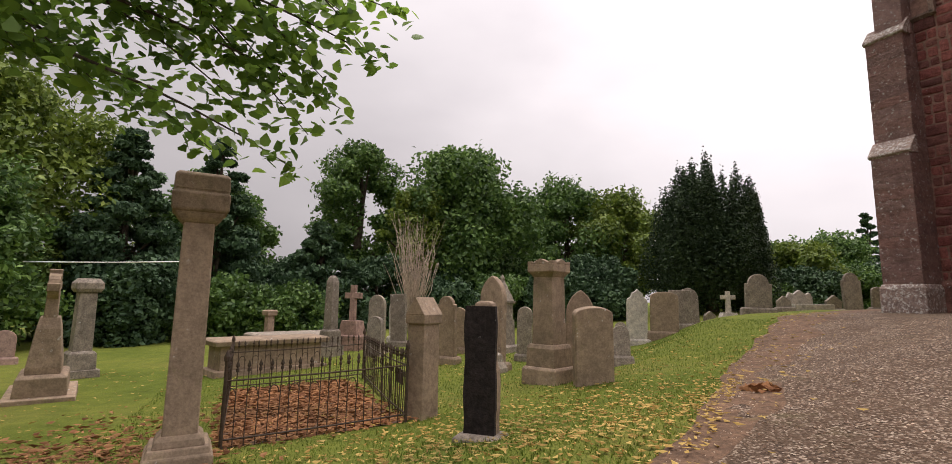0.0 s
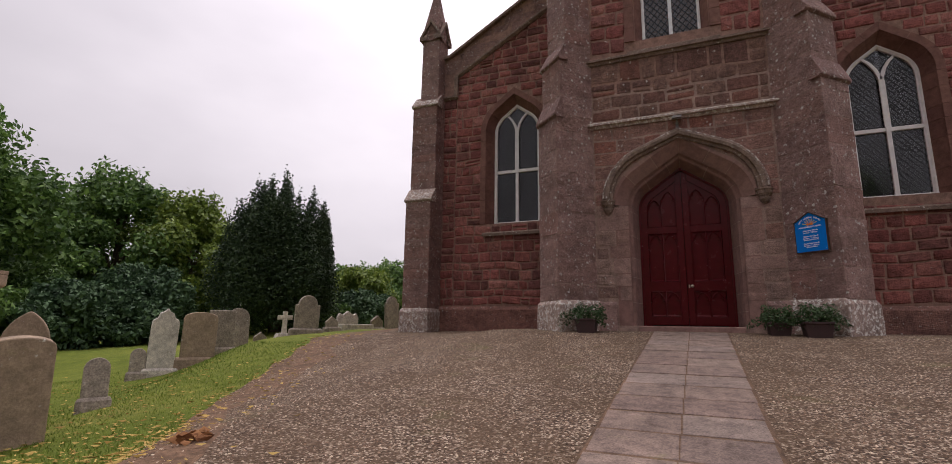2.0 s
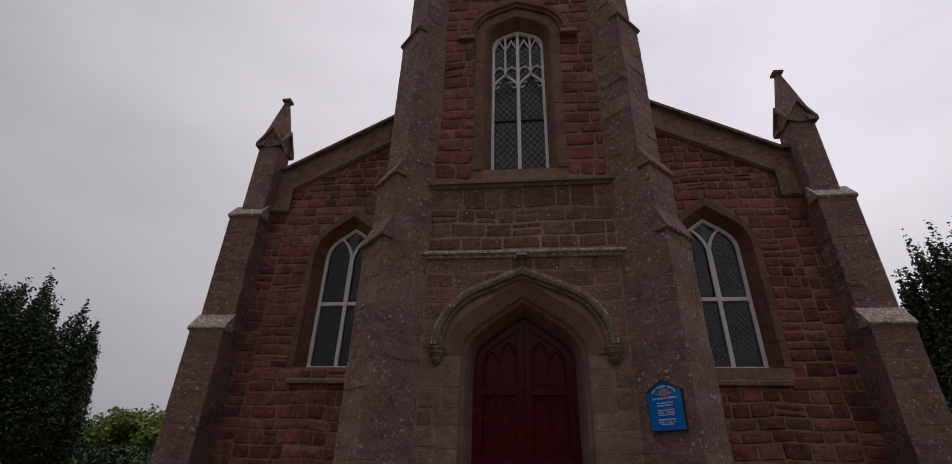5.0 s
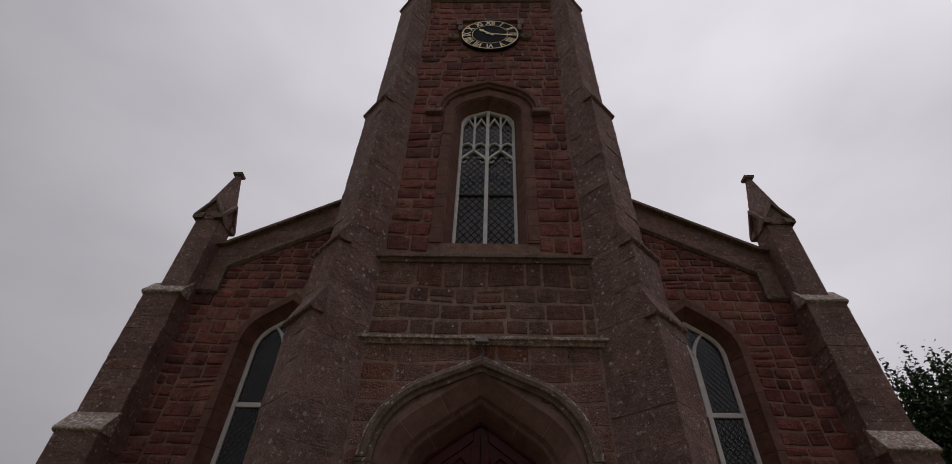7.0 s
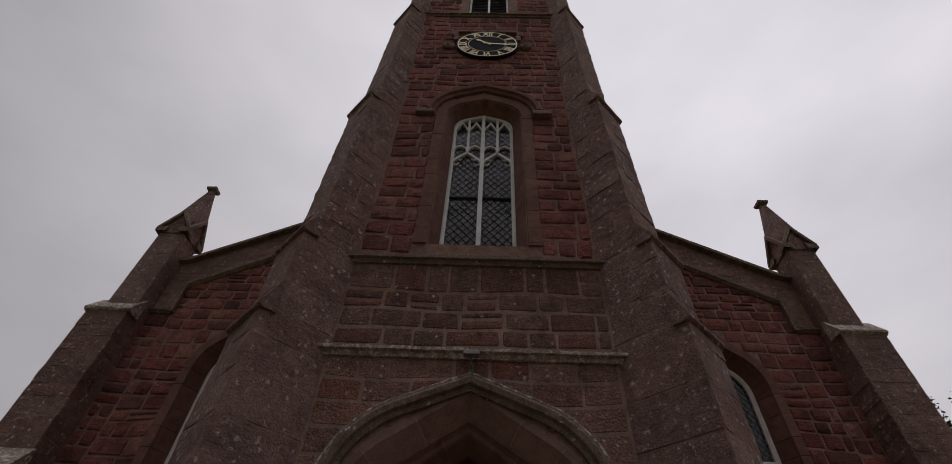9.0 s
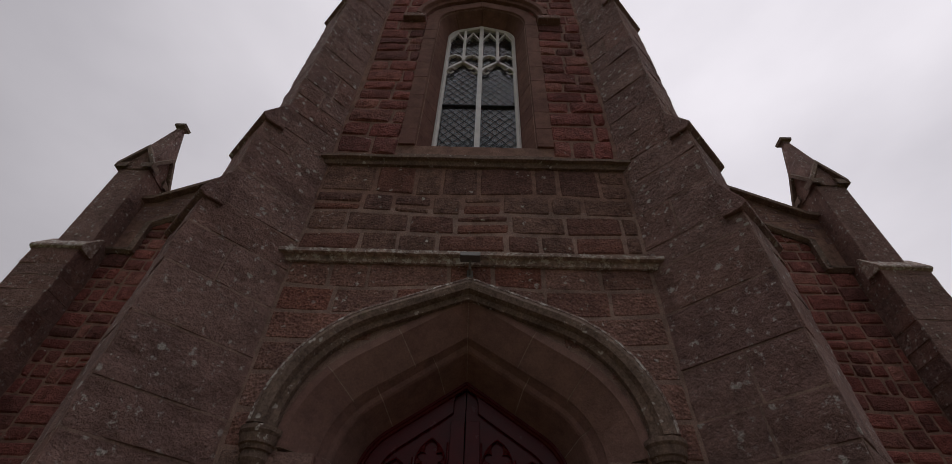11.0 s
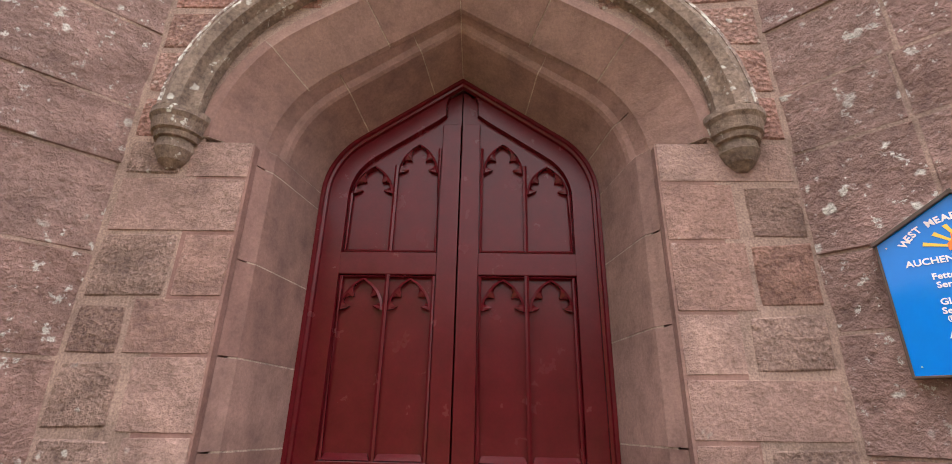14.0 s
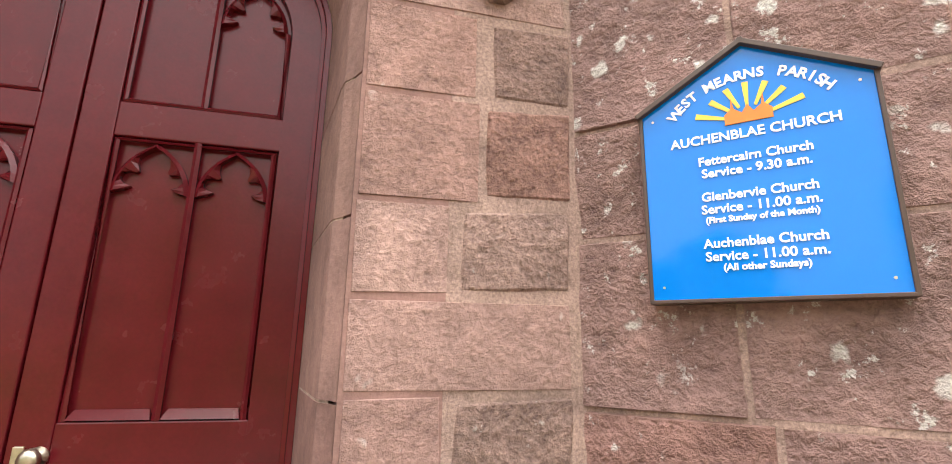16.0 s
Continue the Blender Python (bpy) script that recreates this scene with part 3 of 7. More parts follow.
def wall_round(build, x0, x1, z0, top, path, y0, y1, cx=0.0):
    """A wall between x0 and x1 from z0 up to top(x), with an arched opening right through it."""
    pts = [(cx + x, z) for x, z in path]
    xa, xb = pts[0][0], pts[-1][0]
    for y in (y0, y1):
        quads = [((x0, z0), (xa, z0), (xa, top(xa)), (x0, top(x0))), ((xb, z0), (x1, z0), (x1, top(x1)), (xb, top(xb)))]
        if pts[0][1] > z0 + 0.01:
            quads.append(((xa, z0), (xb, z0), (xb, pts[0][1]), (xa, pts[0][1])))
        for p, q in zip(pts, pts[1:]):
            if q[0] - p[0] > 1e-5:
                quads.append((p, q, (q[0], top(q[0])), (p[0], top(p[0]))))
        for quad in quads:
            build.add([(x, y, z) for x, z in quad], [(0, 1, 2, 3)])
    loop = pts + [pts[0]]
    for p, q in zip(loop, loop[1:]):
        if math.hypot(q[0] - p[0], q[1] - p[1]) > 1e-5:
            build.add([(p[0], y0, p[1]), (q[0], y0, q[1]), (q[0], y1, q[1]), (p[0], y1, p[1])], [(0, 1, 2, 3)])
    for x in (x0, x1):
        build.add([(x, y0, z0), (x, y1, z0), (x, y1, top(x)), (x, y0, top(x))], [(0, 1, 2, 3)])


def ring_stones(parent, path, profile, cx, material, size, name="voussoir", gap=0.009):
    """Dressed stones round an opening: a profile swept along pieces of the path."""
    fine = resample(path, 0.06)
    length = [0.0]
    for p, q in zip(fine, fine[1:]):
        length.append(length[-1] + math.hypot(q[0] - p[0], q[1] - p[1]))
    lines = [offset(fine, o) for o, _ in profile]
    start = 0
    apex = max(range(len(fine)), key=lambda i: fine[i][1])
    target = size * rnd.uniform(0.75, 1.2)
    for i in range(1, len(fine)):
        last = i == len(fine) - 1
        if length[i] - length[start] >= target or last or i == apex:
            if length[i] - length[start] > 0.03:
                bld = Build()
                rings = []
                for k in range(start, i + 1):
                    rings.append([Vector((cx + line[k][0], y, line[k][1])) for line, (_, y) in zip(lines, profile)])
                g = gap / 2
                if len(rings) > 1:
                    for a, c in ((0, 1), (-1, -2)):
                        for n_ in range(len(rings[a])):
                            d = rings[c][n_] - rings[a][n_]
                            if d.length > g * 1.5:
                                rings[a][n_] = rings[a][n_] + d.normalized() * g
                    jut = rnd.uniform(0.0, 0.004)
                    bld.loops([[(p.x, p.y - jut, p.z) for p in r] for r in rings])
                    part(name, bld, material, parent)
            start = i
            target = size * rnd.uniform(0.75, 1.2)


# ---------------------------------------------------------------- church
church = thing("church", "red sandstone church with a square clock tower, buttresses and pinnacles", "church")
DOOR = arch(0.94, 2.78, 3.73, 0.55, 0.15)
TOWER_WIN = arch(0.64, 10.7, 11.25, 0.42, 6.72)
SIDE_WIN = arch(0.82, 6.75, 7.75, 0.78, 3.45)
LOUVRE = arch(0.63, 20.2, 21.1, 0.6, 16.9)

bld = Build()
wall_round(bld, -2.4, 2.4, -0.6, lambda x: 5.5, offset(DOOR, 0.45), 0.0, 0.9)
tower_wall = part("wall", bld, MORTAR, church, "tower front of coursed brown sandstone blocks")
bld = Build()
wall_round(bld, -2.4, 2.4, 5.5, lambda x: 12.4, offset(TOWER_WIN, 0.15), 0.0, 0.9)
tower_upper = part("wall", bld, RED_MORTAR, church, "upper tower front of red sandstone rubble")
bld = Build()
bld.box(-2.4, 2.4, 0.0, 0.9, 12.4, 16.6)
part("wall", bld, RED_MORTAR, church)
bld = Build()
wall_round(bld, -2.4, 2.4, 16.6, lambda x: 22.0, LOUVRE, 0.0, 0.9)
part("wall", bld, RED_MORTAR, church)
for name, dims in (("wall", (-2.4, -1.6, 0.9, 6.0, -0.6, 22.0)), ("wall", (1.6, 2.4, 0.9, 6.0, -0.6, 22.0)), ("wall", (-1.6, 1.6, 5.2, 6.0, 8.0, 22.0)), ("parapet", (-2.4, 2.4, 0.0, 6.0, 22.0, 22.6))):
    bld = Build()
    bld.box(*dims)
    part(name, bld, BROWN_STONE, church)
# unseen floor added across the tower, in the dark interior colour
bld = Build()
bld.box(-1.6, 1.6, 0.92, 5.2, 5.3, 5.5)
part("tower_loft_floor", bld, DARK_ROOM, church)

upper_ring = [(x, z) for x, z in offset(arch(0.94, 2.78, 3.70, 0.55, None), 0.50)]
quoins, polys = [], []
for s in (-1, 1):
    for a, c in courses(0.66, 2.785, 0.27, 0.40):
        k = rnd.uniform(1.34, 1.54) if rnd.random() < 0.75 else 1.80
        cells = [(quoins, 1.105, k, 0.006)]
        if k < 1.7:
            cells.append((polys, k + rnd.uniform(0.012, 0.04), 1.82, rnd.uniform(0.003, 0.016)))
        for bag, p, q, g in cells:
            p, q = sorted((s * p, s * q))
            bag.append([(p, a + g), (q, a + g), (q, c - g), (p, c - g)])
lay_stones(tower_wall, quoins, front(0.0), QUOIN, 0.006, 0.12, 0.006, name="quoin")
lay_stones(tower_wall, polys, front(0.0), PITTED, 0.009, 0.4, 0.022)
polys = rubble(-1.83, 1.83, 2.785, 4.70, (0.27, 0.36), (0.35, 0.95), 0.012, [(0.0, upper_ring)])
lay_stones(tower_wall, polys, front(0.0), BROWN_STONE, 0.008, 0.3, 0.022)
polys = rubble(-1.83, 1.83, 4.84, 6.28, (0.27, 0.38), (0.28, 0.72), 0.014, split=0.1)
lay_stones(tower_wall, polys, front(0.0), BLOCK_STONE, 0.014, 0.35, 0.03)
polys = []
polys += rubble(-1.80, 1.80, 6.50, 12.35, (0.24, 0.38), (0.26, 0.62), 0.012, [(0.0, offset(TOWER_WIN, 0.36))])
polys += rubble(-2.1, 2.1, 12.35, 16.55, (0.24, 0.38), (0.26, 0.62), 0.012)
polys += rubble(-2.2, 2.2, 16.85, 21.9, (0.24, 0.36), (0.3, 0.7), 0.008, [(0.0, offset(LOUVRE, 0.25))])
lay_stones(tower_upper, polys, front(0.0), RED_STONE, 0.03, 0.4, 0.034)

# plinth of the tower between door and buttresses
for s in (-1, 1):
    bld = Build()
    x0, x1 = sorted((s * 1.42, s * 2.2))
    bld.loops([[(x, -0.10, -0.3), (x, -0.10, 0.58), (x, -0.02, 0.66), (x, 0.02, 0.66), (x, 0.02, -0.3)] for x in (x0, x1)])
    part("plinth", bld, BUTTRESS, church, "", bevel=0.012)

# string courses with a weathered slope on top
def string_course(x0, x1, y, z, out=0.11, tall=0.14, mat=MOULDING):
    bld = Build()
    n = max(2, int((x1 - x0) / 0.35))
    rings = []
    for i in range(n + 1):
        x = x0 + (x1 - x0) * i / n
        w = rnd.uniform(-0.007, 0.007)
        rings.append([(x, y + 0.02, z - tall), (x, y - out * 0.35, z - tall), (x, y - out * 0.55 + w, z - tall * 0.55), (x, y - out + w, z - tall * 0.5),
                      (x, y - out + w, z - tall * 0.18), (x, y + 0.02, z + 0.05)])
    bld.loops(rings)
    return part("string_course", bld, mat, church)


string_course(-1.97, 1.97, 0.0, 4.79, mat=LICHEN_STONE)
string_course(-1.92, 1.92, 0.0, 6.40)
string_course(-2.15, 2.15, 0.0, 16.72)

# door surround: outer ring, splayed inner order, hood mould and corbels
HEAD = arch(0.94, 2.78, 3.70, 0.55, None)
ring_stones(church, HEAD, [(0.50, -0.016), (0.43, -0.016), (0.415, 0.0), (0.20, 0.185), (0.19, 0.21), (0.50, 0.21)], 0.0, DRESSED, 0.5)
for s in (-1, 1):
    bld = Build()
    bld.box(*sorted((s * 1.098, s * 1.3895)), 0.0, 0.13, 0.15, 2.76)
    part("jamb_core", bld, DRESSED, church)
    ring_stones(church, [(-0.94, 0.15), (-0.94, 2.78)] if s < 0 else [(0.94, 2.78), (0.94, 0.15)], [(0.156, 0.05), (0.13, 0.10), (0.10, 0.14), (0.085, 0.2), (0.0, 0.655), (0.0, 0.86), (0.46, 0.86), (0.46, 0.132), (0.156, 0.132)], 0.0, DRESSED, 0.45)
ring_stones(church, arch(0.94, 2.78, 3.73, 0.55, None), [(0.19, 0.205), (0.15, 0.27), (0.115, 0.29), (0.10, 0.31), (0.0, 0.655), (0.0, 0.86), (0.46, 0.86), (0.46, 0.215), (0.19, 0.215)], 0.0, DRESSED, 0.52)
hood_path = arch(0.94, 2.90, 3.66, 0.55, None)
bld = Build()
sweep(bld, resample(hood_path, 0.12), [(0.50, 0.0), (0.50, -0.06), (0.55, -0.075), (0.57, -0.13), (0.63, -0.145), (0.68, -0.12), (0.72, 0.0)])
part("hood_mould", bld, MOULDING, church, "lichened stone hood mould over the door")
bld = Build()
sweep(bld, resample(hood_path, 0.12), [(0.672, -0.11), (0.678, -0.127), (0.70, -0.122), (0.735, -0.004), (0.72, 0.004)])
part("hood_edge", bld, LICHEN_STONE, church, "pale lichened upper edge of the hood mould")
for s in (-1, 1):
    bld = Build()
    bld.loops([[(s * 1.54 + r * math.cos(a), 0.0 - max(0.0, r * 1.05 * math.sin(a)), z) for a in [math.pi * i / 10 for i in range(11)]]
               for z, r in ((2.60, 0.03), (2.64, 0.075), (2.70, 0.105), (2.755, 0.10), (2.76, 0.118), (2.79, 0.125), (2.80, 0.14), (2.86, 0.15), (2.885, 0.165), (2.92, 0.165))])
    part("corbel", bld, MOULDING, church, "moulded stone corbel")
# lamp over the door
lamp = thing("floodlight", "small grey floodlight bracketed above the door arch", "lamp", at=(0, -0.14, 4.50))
bld = Build()
bld.loops([[(-0.1, -0.09, 0.10), (0.1, -0.09, 0.10), (0.1, 0.05, 0.13), (-0.1, 0.05, 0.13)], [(-0.1, -0.08, 0.16), (0.1, -0.08, 0.16), (0.1, 0.05, 0.18), (-0.1, 0.05, 0.18)]])
part("lamp_head", bld, LAMP_GREY, lamp, bevel=0.008)
bld = Build()
bld.tube([(0, 0.14, 0.0), (0, 0.02, 0.02), (0, 0.0, 0.12)], 0.014)
bld.box(-0.03, 0.03, 0.09, 0.12, -0.06, 0.06)
part("bracket", bld, LAMP_GREY, lamp)


# ---- the door
def leaf_outline(s, inset, gap):
    """Half of the door arch on side s, from the foot of the meeting stile round to its top."""
    p = [(x, z) for x, z in offset(DOOR, -inset)]
    half = [(x, z) for x, z in p if x > gap]
    top = max(z for x, z in p) - gap * 0.6
    pts = [(gap, 0.17)] + [(x, max(z, 0.17)) for x, z in reversed(half)] + [(gap, top)]
    return [(s * x, z) for x, z in pts]


def pointed_light(u0, u1, v0, v1, n=7):
    """A pointed arch line standing in the light u0..u1 with its springing at v0 and its point at v1."""
    w = (u1 - u0) / 2
    left = [(u0 + 2 * w * (1 - math.cos(t * 1.0472 / n)), v0 + (v1 - v0) * math.sin(t * 1.0472 / n) / 0.866) for t in range(n + 1)]
    return left + [(u0 + u1 - u, v) for u, v in reversed(left[:-1])]


def door_leaf(s):
    leaf = new("door_leaf")
    leaf.parent = church
    leaf["label"] = "dark red painted door leaf with carved tracery panels"
    pl = front(0.72)
    bld = Build()
    bld.plate(leaf_outline(s, 0.05, 0.004), pl, -0.05, 0.0)
    part("panel_board", bld, DOOR_RED, leaf)

    def bar(name, u0, u1, v0, v1, d=0.035, bev=0.006):
        b_ = Build()
        u0, u1 = sorted((s * u0, s * u1))
        b_.plate([(u0, v0), (u1, v0), (u1, v1), (u0, v1)], pl, -0.01, d)
        return part(name, b_, DOOR_RED, leaf, bevel=bev)

    bar("meeting_stile", 0.004, 0.135, 0.17, 3.36)
    bar("rail", 0.135, 0.80, 2.225, 2.375)
    bar("rail", 0.135, 0.80, 0.92, 1.13)
    bar("rail", 0.135, 0.80, 0.17, 0.36)
    bld = Build()
    path = [(x, z) for x, z in DOOR]
    half = [p for p in resample(path, 0.08) if p[0] > 0.006]
    outer, inner = half, []
    ins = [p for p in zip(resample(path, 0.08), offset(resample(path, 0.08), -0.175)) if p[0][0] > 0.006]
    rings = []
    for (ox, oz), (ix, iz) in ins:
        ix = max(ix, 0.12)
        rings.append([(s * ox, 0.70, oz), (s * ox, 0.683, oz), (s * ix, 0.683, iz), (s * (ix - 0.01), 0.72, iz)])
    bld.loops(rings)
    part("outer_stile", bld, DOOR_RED, leaf)

    def mould(pts, r=0.013, d=0.022):
        b_ = Build()
        b_.tube([pl(s * u, v, d) for u, v in pts], r, None, 6)
        return b_

    # panels: two lights each, framed by mouldings
    for v0, v1 in ((1.13, 2.225), (0.36, 0.92)):
        b_ = mould([(0.15, v0), (0.15, v1 - 0.012), (0.745, v1 - 0.012), (0.745, v0)])
        bb = mould([(0.447, v0), (0.447, v1)], 0.016)
        b_.add(bb.v, bb.f)
        part("panel_moulding", b_, DOOR_RED, leaf)
        for u0, u1 in ((0.15, 0.441), (0.453, 0.745)):
            b_ = Build()
            b_.loops([[pl(s * u, v0 + 0.0, 0.04) for u in ()] or [pl(s * (u0 + 0.01), v0 + 0.005, 0.038), pl(s * (u1 - 0.01), v0 + 0.005, 0.038), pl(s * (u1 - 0.01), v0 + 0.005, 0.0), pl(s * (u0 + 0.01), v0 + 0.005, 0.0)],
                      [pl(s * (u0 + 0.025), v0 + 0.04, 0.006), pl(s * (u1 - 0.025), v0 + 0.04, 0.006), pl(s * (u1 - 0.025), v0 + 0.04, 0.0), pl(s * (u0 + 0.025), v0 + 0.04, 0.0)]])
            part("weathered_sill_bead", b_, DOOR_RED, leaf)
            tracery(leaf, pl, s, u0, u1, v1 - 0.235, v1 - 0.02)
    # upper panel follows the arch of the door
    b_ = mould([(0.15, 3.16), (0.15, 2.385), (0.745, 2.385), (0.745, 2.80)])
    bb = mould([(0.447, 2.385), (0.447, 3.02)], 0.016)
    b_.add(bb.v, bb.f)
    part("panel_moulding", b_, DOOR_RED, leaf)
    tracery(leaf, pl, s, 0.15, 0.441, 2.96, 3.20)
    tracery(leaf, pl, s, 0.453, 0.745, 2.80, 3.02)
    return leaf


def tracery(leaf, pl, s, u0, u1, v0, v1):
    """A moulded pointed arch whose inner edge is cut into foils between sharp cusps."""
    line = resample(pointed_light(u0 + 0.004, u1 - 0.004, v0, v1), 0.014)
    um, w = (u0 + u1) / 2, (u1 - u0) / 2
    low = v0 + (v1 - v0) * 0.28
    rings = []
    for i, (u, v) in enumerate(line):
        t = i / (len(line) - 1)
        cusp = sum(max(0.0, 1 - abs(t - tc) / 0.10) ** 1.5 for tc in (0.03, 0.27, 0.73, 0.97))
        deep = 0.016 + 0.058 * min(1.0, cusp)
        du, dv = um - u, low - v - 0.02
        k = math.hypot(du, dv) or 1
        iu, iv = u + du / k * deep, v + dv / k * deep
        mu, mv = u + du / k * 0.016, v + dv / k * 0.016
        rings.append([pl(s * u, v, 0.0), pl(s * u, v, 0.024), pl(s * mu, mv, 0.036), pl(s * iu, iv, 0.022), pl(s * iu, iv, 0.0)])
    bld = Build()
    bld.loops(rings)
    part("tracery", bld, DOOR_RED, leaf)


door_leaf(-1)
right_leaf = door_leaf(1)
bld = Build()
bld.loops([[(0.105 + r * math.cos(6.28319 * i / 12), y, 1.02 + r * math.sin(6.28319 * i / 12)) for i in range(12)] for y, r in
           ((0.69, 0.034), (0.68, 0.034), (0.676, 0.014), (0.655, 0.014), (0.648, 0.03), (0.632, 0.037), (0.615, 0.03), (0.61, 0.012))])
part("door_knob", bld, BRASS, right_leaf, "worn brass knob", smooth=True)
bld = Build()
bld.box(0.028, 0.062, 0.676, 0.69, 0.985, 1.055)
part("lock_plate", bld, BRASS, right_leaf, "worn brass lock plate", bevel=0.003)
# pale pointing, almost flush with the stones of both orders
bld = Build()
sweep(bld, HEAD, [(0.49, -0.0145), (0.431, -0.0145), (0.4165, 0.0015), (0.2015, 0.1865), (0.195, 0.205), (0.49, 0.205)])
part("arch_pointing", bld, POINTING, church)
bld = Build()
sweep(bld, arch(0.94, 2.78, 3.73, 0.55, None), [(0.191, 0.222), (0.151, 0.272), (0.1165, 0.2915), (0.1015, 0.3115), (0.0015, 0.6565), (0.0015, 0.85), (0.45, 0.85), (0.45, 0.222)])
part("arch_pointing", bld, POINTING, church)
for line in ([(-0.94, 0.15), (-0.94, 2.78)], [(0.94, 2.78), (0.94, 0.15)]):
    bld = Build()
    sweep(bld, line, [(0.15, 0.139), (0.1315, 0.1015), (0.1015, 0.1415), (0.0865, 0.2015), (0.0015, 0.6565), (0.0015, 0.85), (0.45, 0.85), (0.45, 0.139)])
    part("jamb_pointing", bld, POINTING, church)
bld = Build()
sweep(bld, DOOR, [(0.0, 0.64), (-0.022, 0.64), (-0.028, 0.655), (-0.045, 0.66), (-0.05, 0.69), (0.0, 0.70)])
part("door_frame", bld, DOOR_RED, church, "dark red moulded door frame")
bld = Build()
bld.box(-1.0, 1.0, -0.06, 0.75, -0.1, 0.15)
part("door_step", bld, DRESSED, church, "worn red sandstone door step", bevel=0.02)
bld = Build()
bld.box(-1.95, 1.95, -0.62, 0.0, -0.25, 0.015)
part("apron_slab", bld, PAVING, church, bevel=0.015)


# ---- buttresses
def setoff(place, L0, L1, w, z, rise=0.42):
    """A sloping weathering between two stages, with a drip edge."""
    bld = Build()
    prof = [(L1 - 0.06, z - 0.09), (L0 + 0.0, z - 0.09), (L0 + 0.06, z - 0.05), (L0 + 0.06, z), (L1 - 0.0, z + rise), (L1 - 0.06, z + rise)]
    ws = [-0.05, w * 0.3, w * 0.7, w + 0.05]
    bld.loops([[place(t, v, u) for u, v in prof] for t in ws])
    return bld


def buttress_stage(but, corner, L, w, z0, z1, keep, rows=(0.36, 0.58), mat=None, wide=(0.5, 1.0)):
    """One stage: its core and dressed blocks on the inner, end and outer faces. corner(t, u) gives the plan."""
    mat = mat or BUTTRESS
    bld = Build()
    e = 0.008
    bld.loops([[(*corner(t, u), z) for t, u in ((0.003, -0.3), (0.003, L - 0.003), (w - 0.003, L - 0.003), (w - 0.003, -0.3))] for z in (z0, z1)])
    part("core", bld, MORTAR, but)

    def inner(u, v, d):
        return (*corner(e - d, u), v)

    def outer(u, v, d):
        return (*corner(w - e + d, u), v)

    def end(u, v, d):
        return (*corner(u, L - e + d), v)

    rows_ = courses(z0, z1, *rows)
    for i, (a, c) in enumerate(rows_):
        g = rnd.uniform(0.003, 0.006)
        for plc, u0, u1 in ((inner, -0.05, L - 0.005), (outer, -0.05, L - 0.005), (end, 0.0, w)):
            cells = [(u0, u1)]
            if u1 - u0 > 0.55 and plc is not end and rnd.random() < 0.45:
                k = u0 + (u1 - u0) * rnd.uniform(0.38, 0.62)
                cells = [(u0, k), (k, u1)]
            for p, q in cells:
                poly = [(p + (g if p > u0 else 0), a + g), (q - (g if q < u1 else 0), a + g), (q - (g if q < u1 else 0), c - g), (p + (g if p > u0 else 0), c - g)]
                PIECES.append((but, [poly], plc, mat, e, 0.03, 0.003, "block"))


def diagonal_buttress(s):
    but = new("buttress")
    but.parent = church
    but["label"] = "diagonal stepped tower buttress of weathered lichened blocks"
    k = math.sqrt(0.5)
    W = 0.8

    def corner(t, u):
        return (s * (1.84 + k * u + k * t), -k * u + k * t)

    stages = [(0.66, 4.92, 0.99), (5.32, 6.38, 0.87), (6.78, 10.72, 0.71), (11.12, 16.4, 0.57), (16.75, 21.6, 0.38)]
    for i, (z0, z1, L) in enumerate(stages):
        buttress_stage(but, corner, L, W, z0 - (0.4 if i else 0), z1, 0)
        if i + 1 < len(stages):
            L1 = stages[i + 1][2]
            part("setoff", setoff(lambda t, v, u: (*corner(t, u), v), L, L1, W, z1), BUTTRESS, but, bevel=0.012)
    part("setoff", setoff(lambda t, v, u: (*corner(t, u), v), 0.36, -0.1, W, 21.6, 0.8), BUTTRESS, but)
    bld = Build()
    a, L, e = 0.09, 0.94, 0.0
    def ring(o, z):
        return [(*corner(t, u), z) for t, u in ((-o, -0.3), (-o, L + o), (W + o, L + o), (W + o, -0.3))]
    bld.loops([ring(0.09, -0.4), ring(0.095, 0.3), ring(0.085, 0.58), ring(0.03, 0.68)])
    part("plinth", bld, LICHEN_STONE, but, "pale lichened plinth stone", bevel=0.03)
    return but


diagonal_buttress(-1)
diagonal_buttress(1)


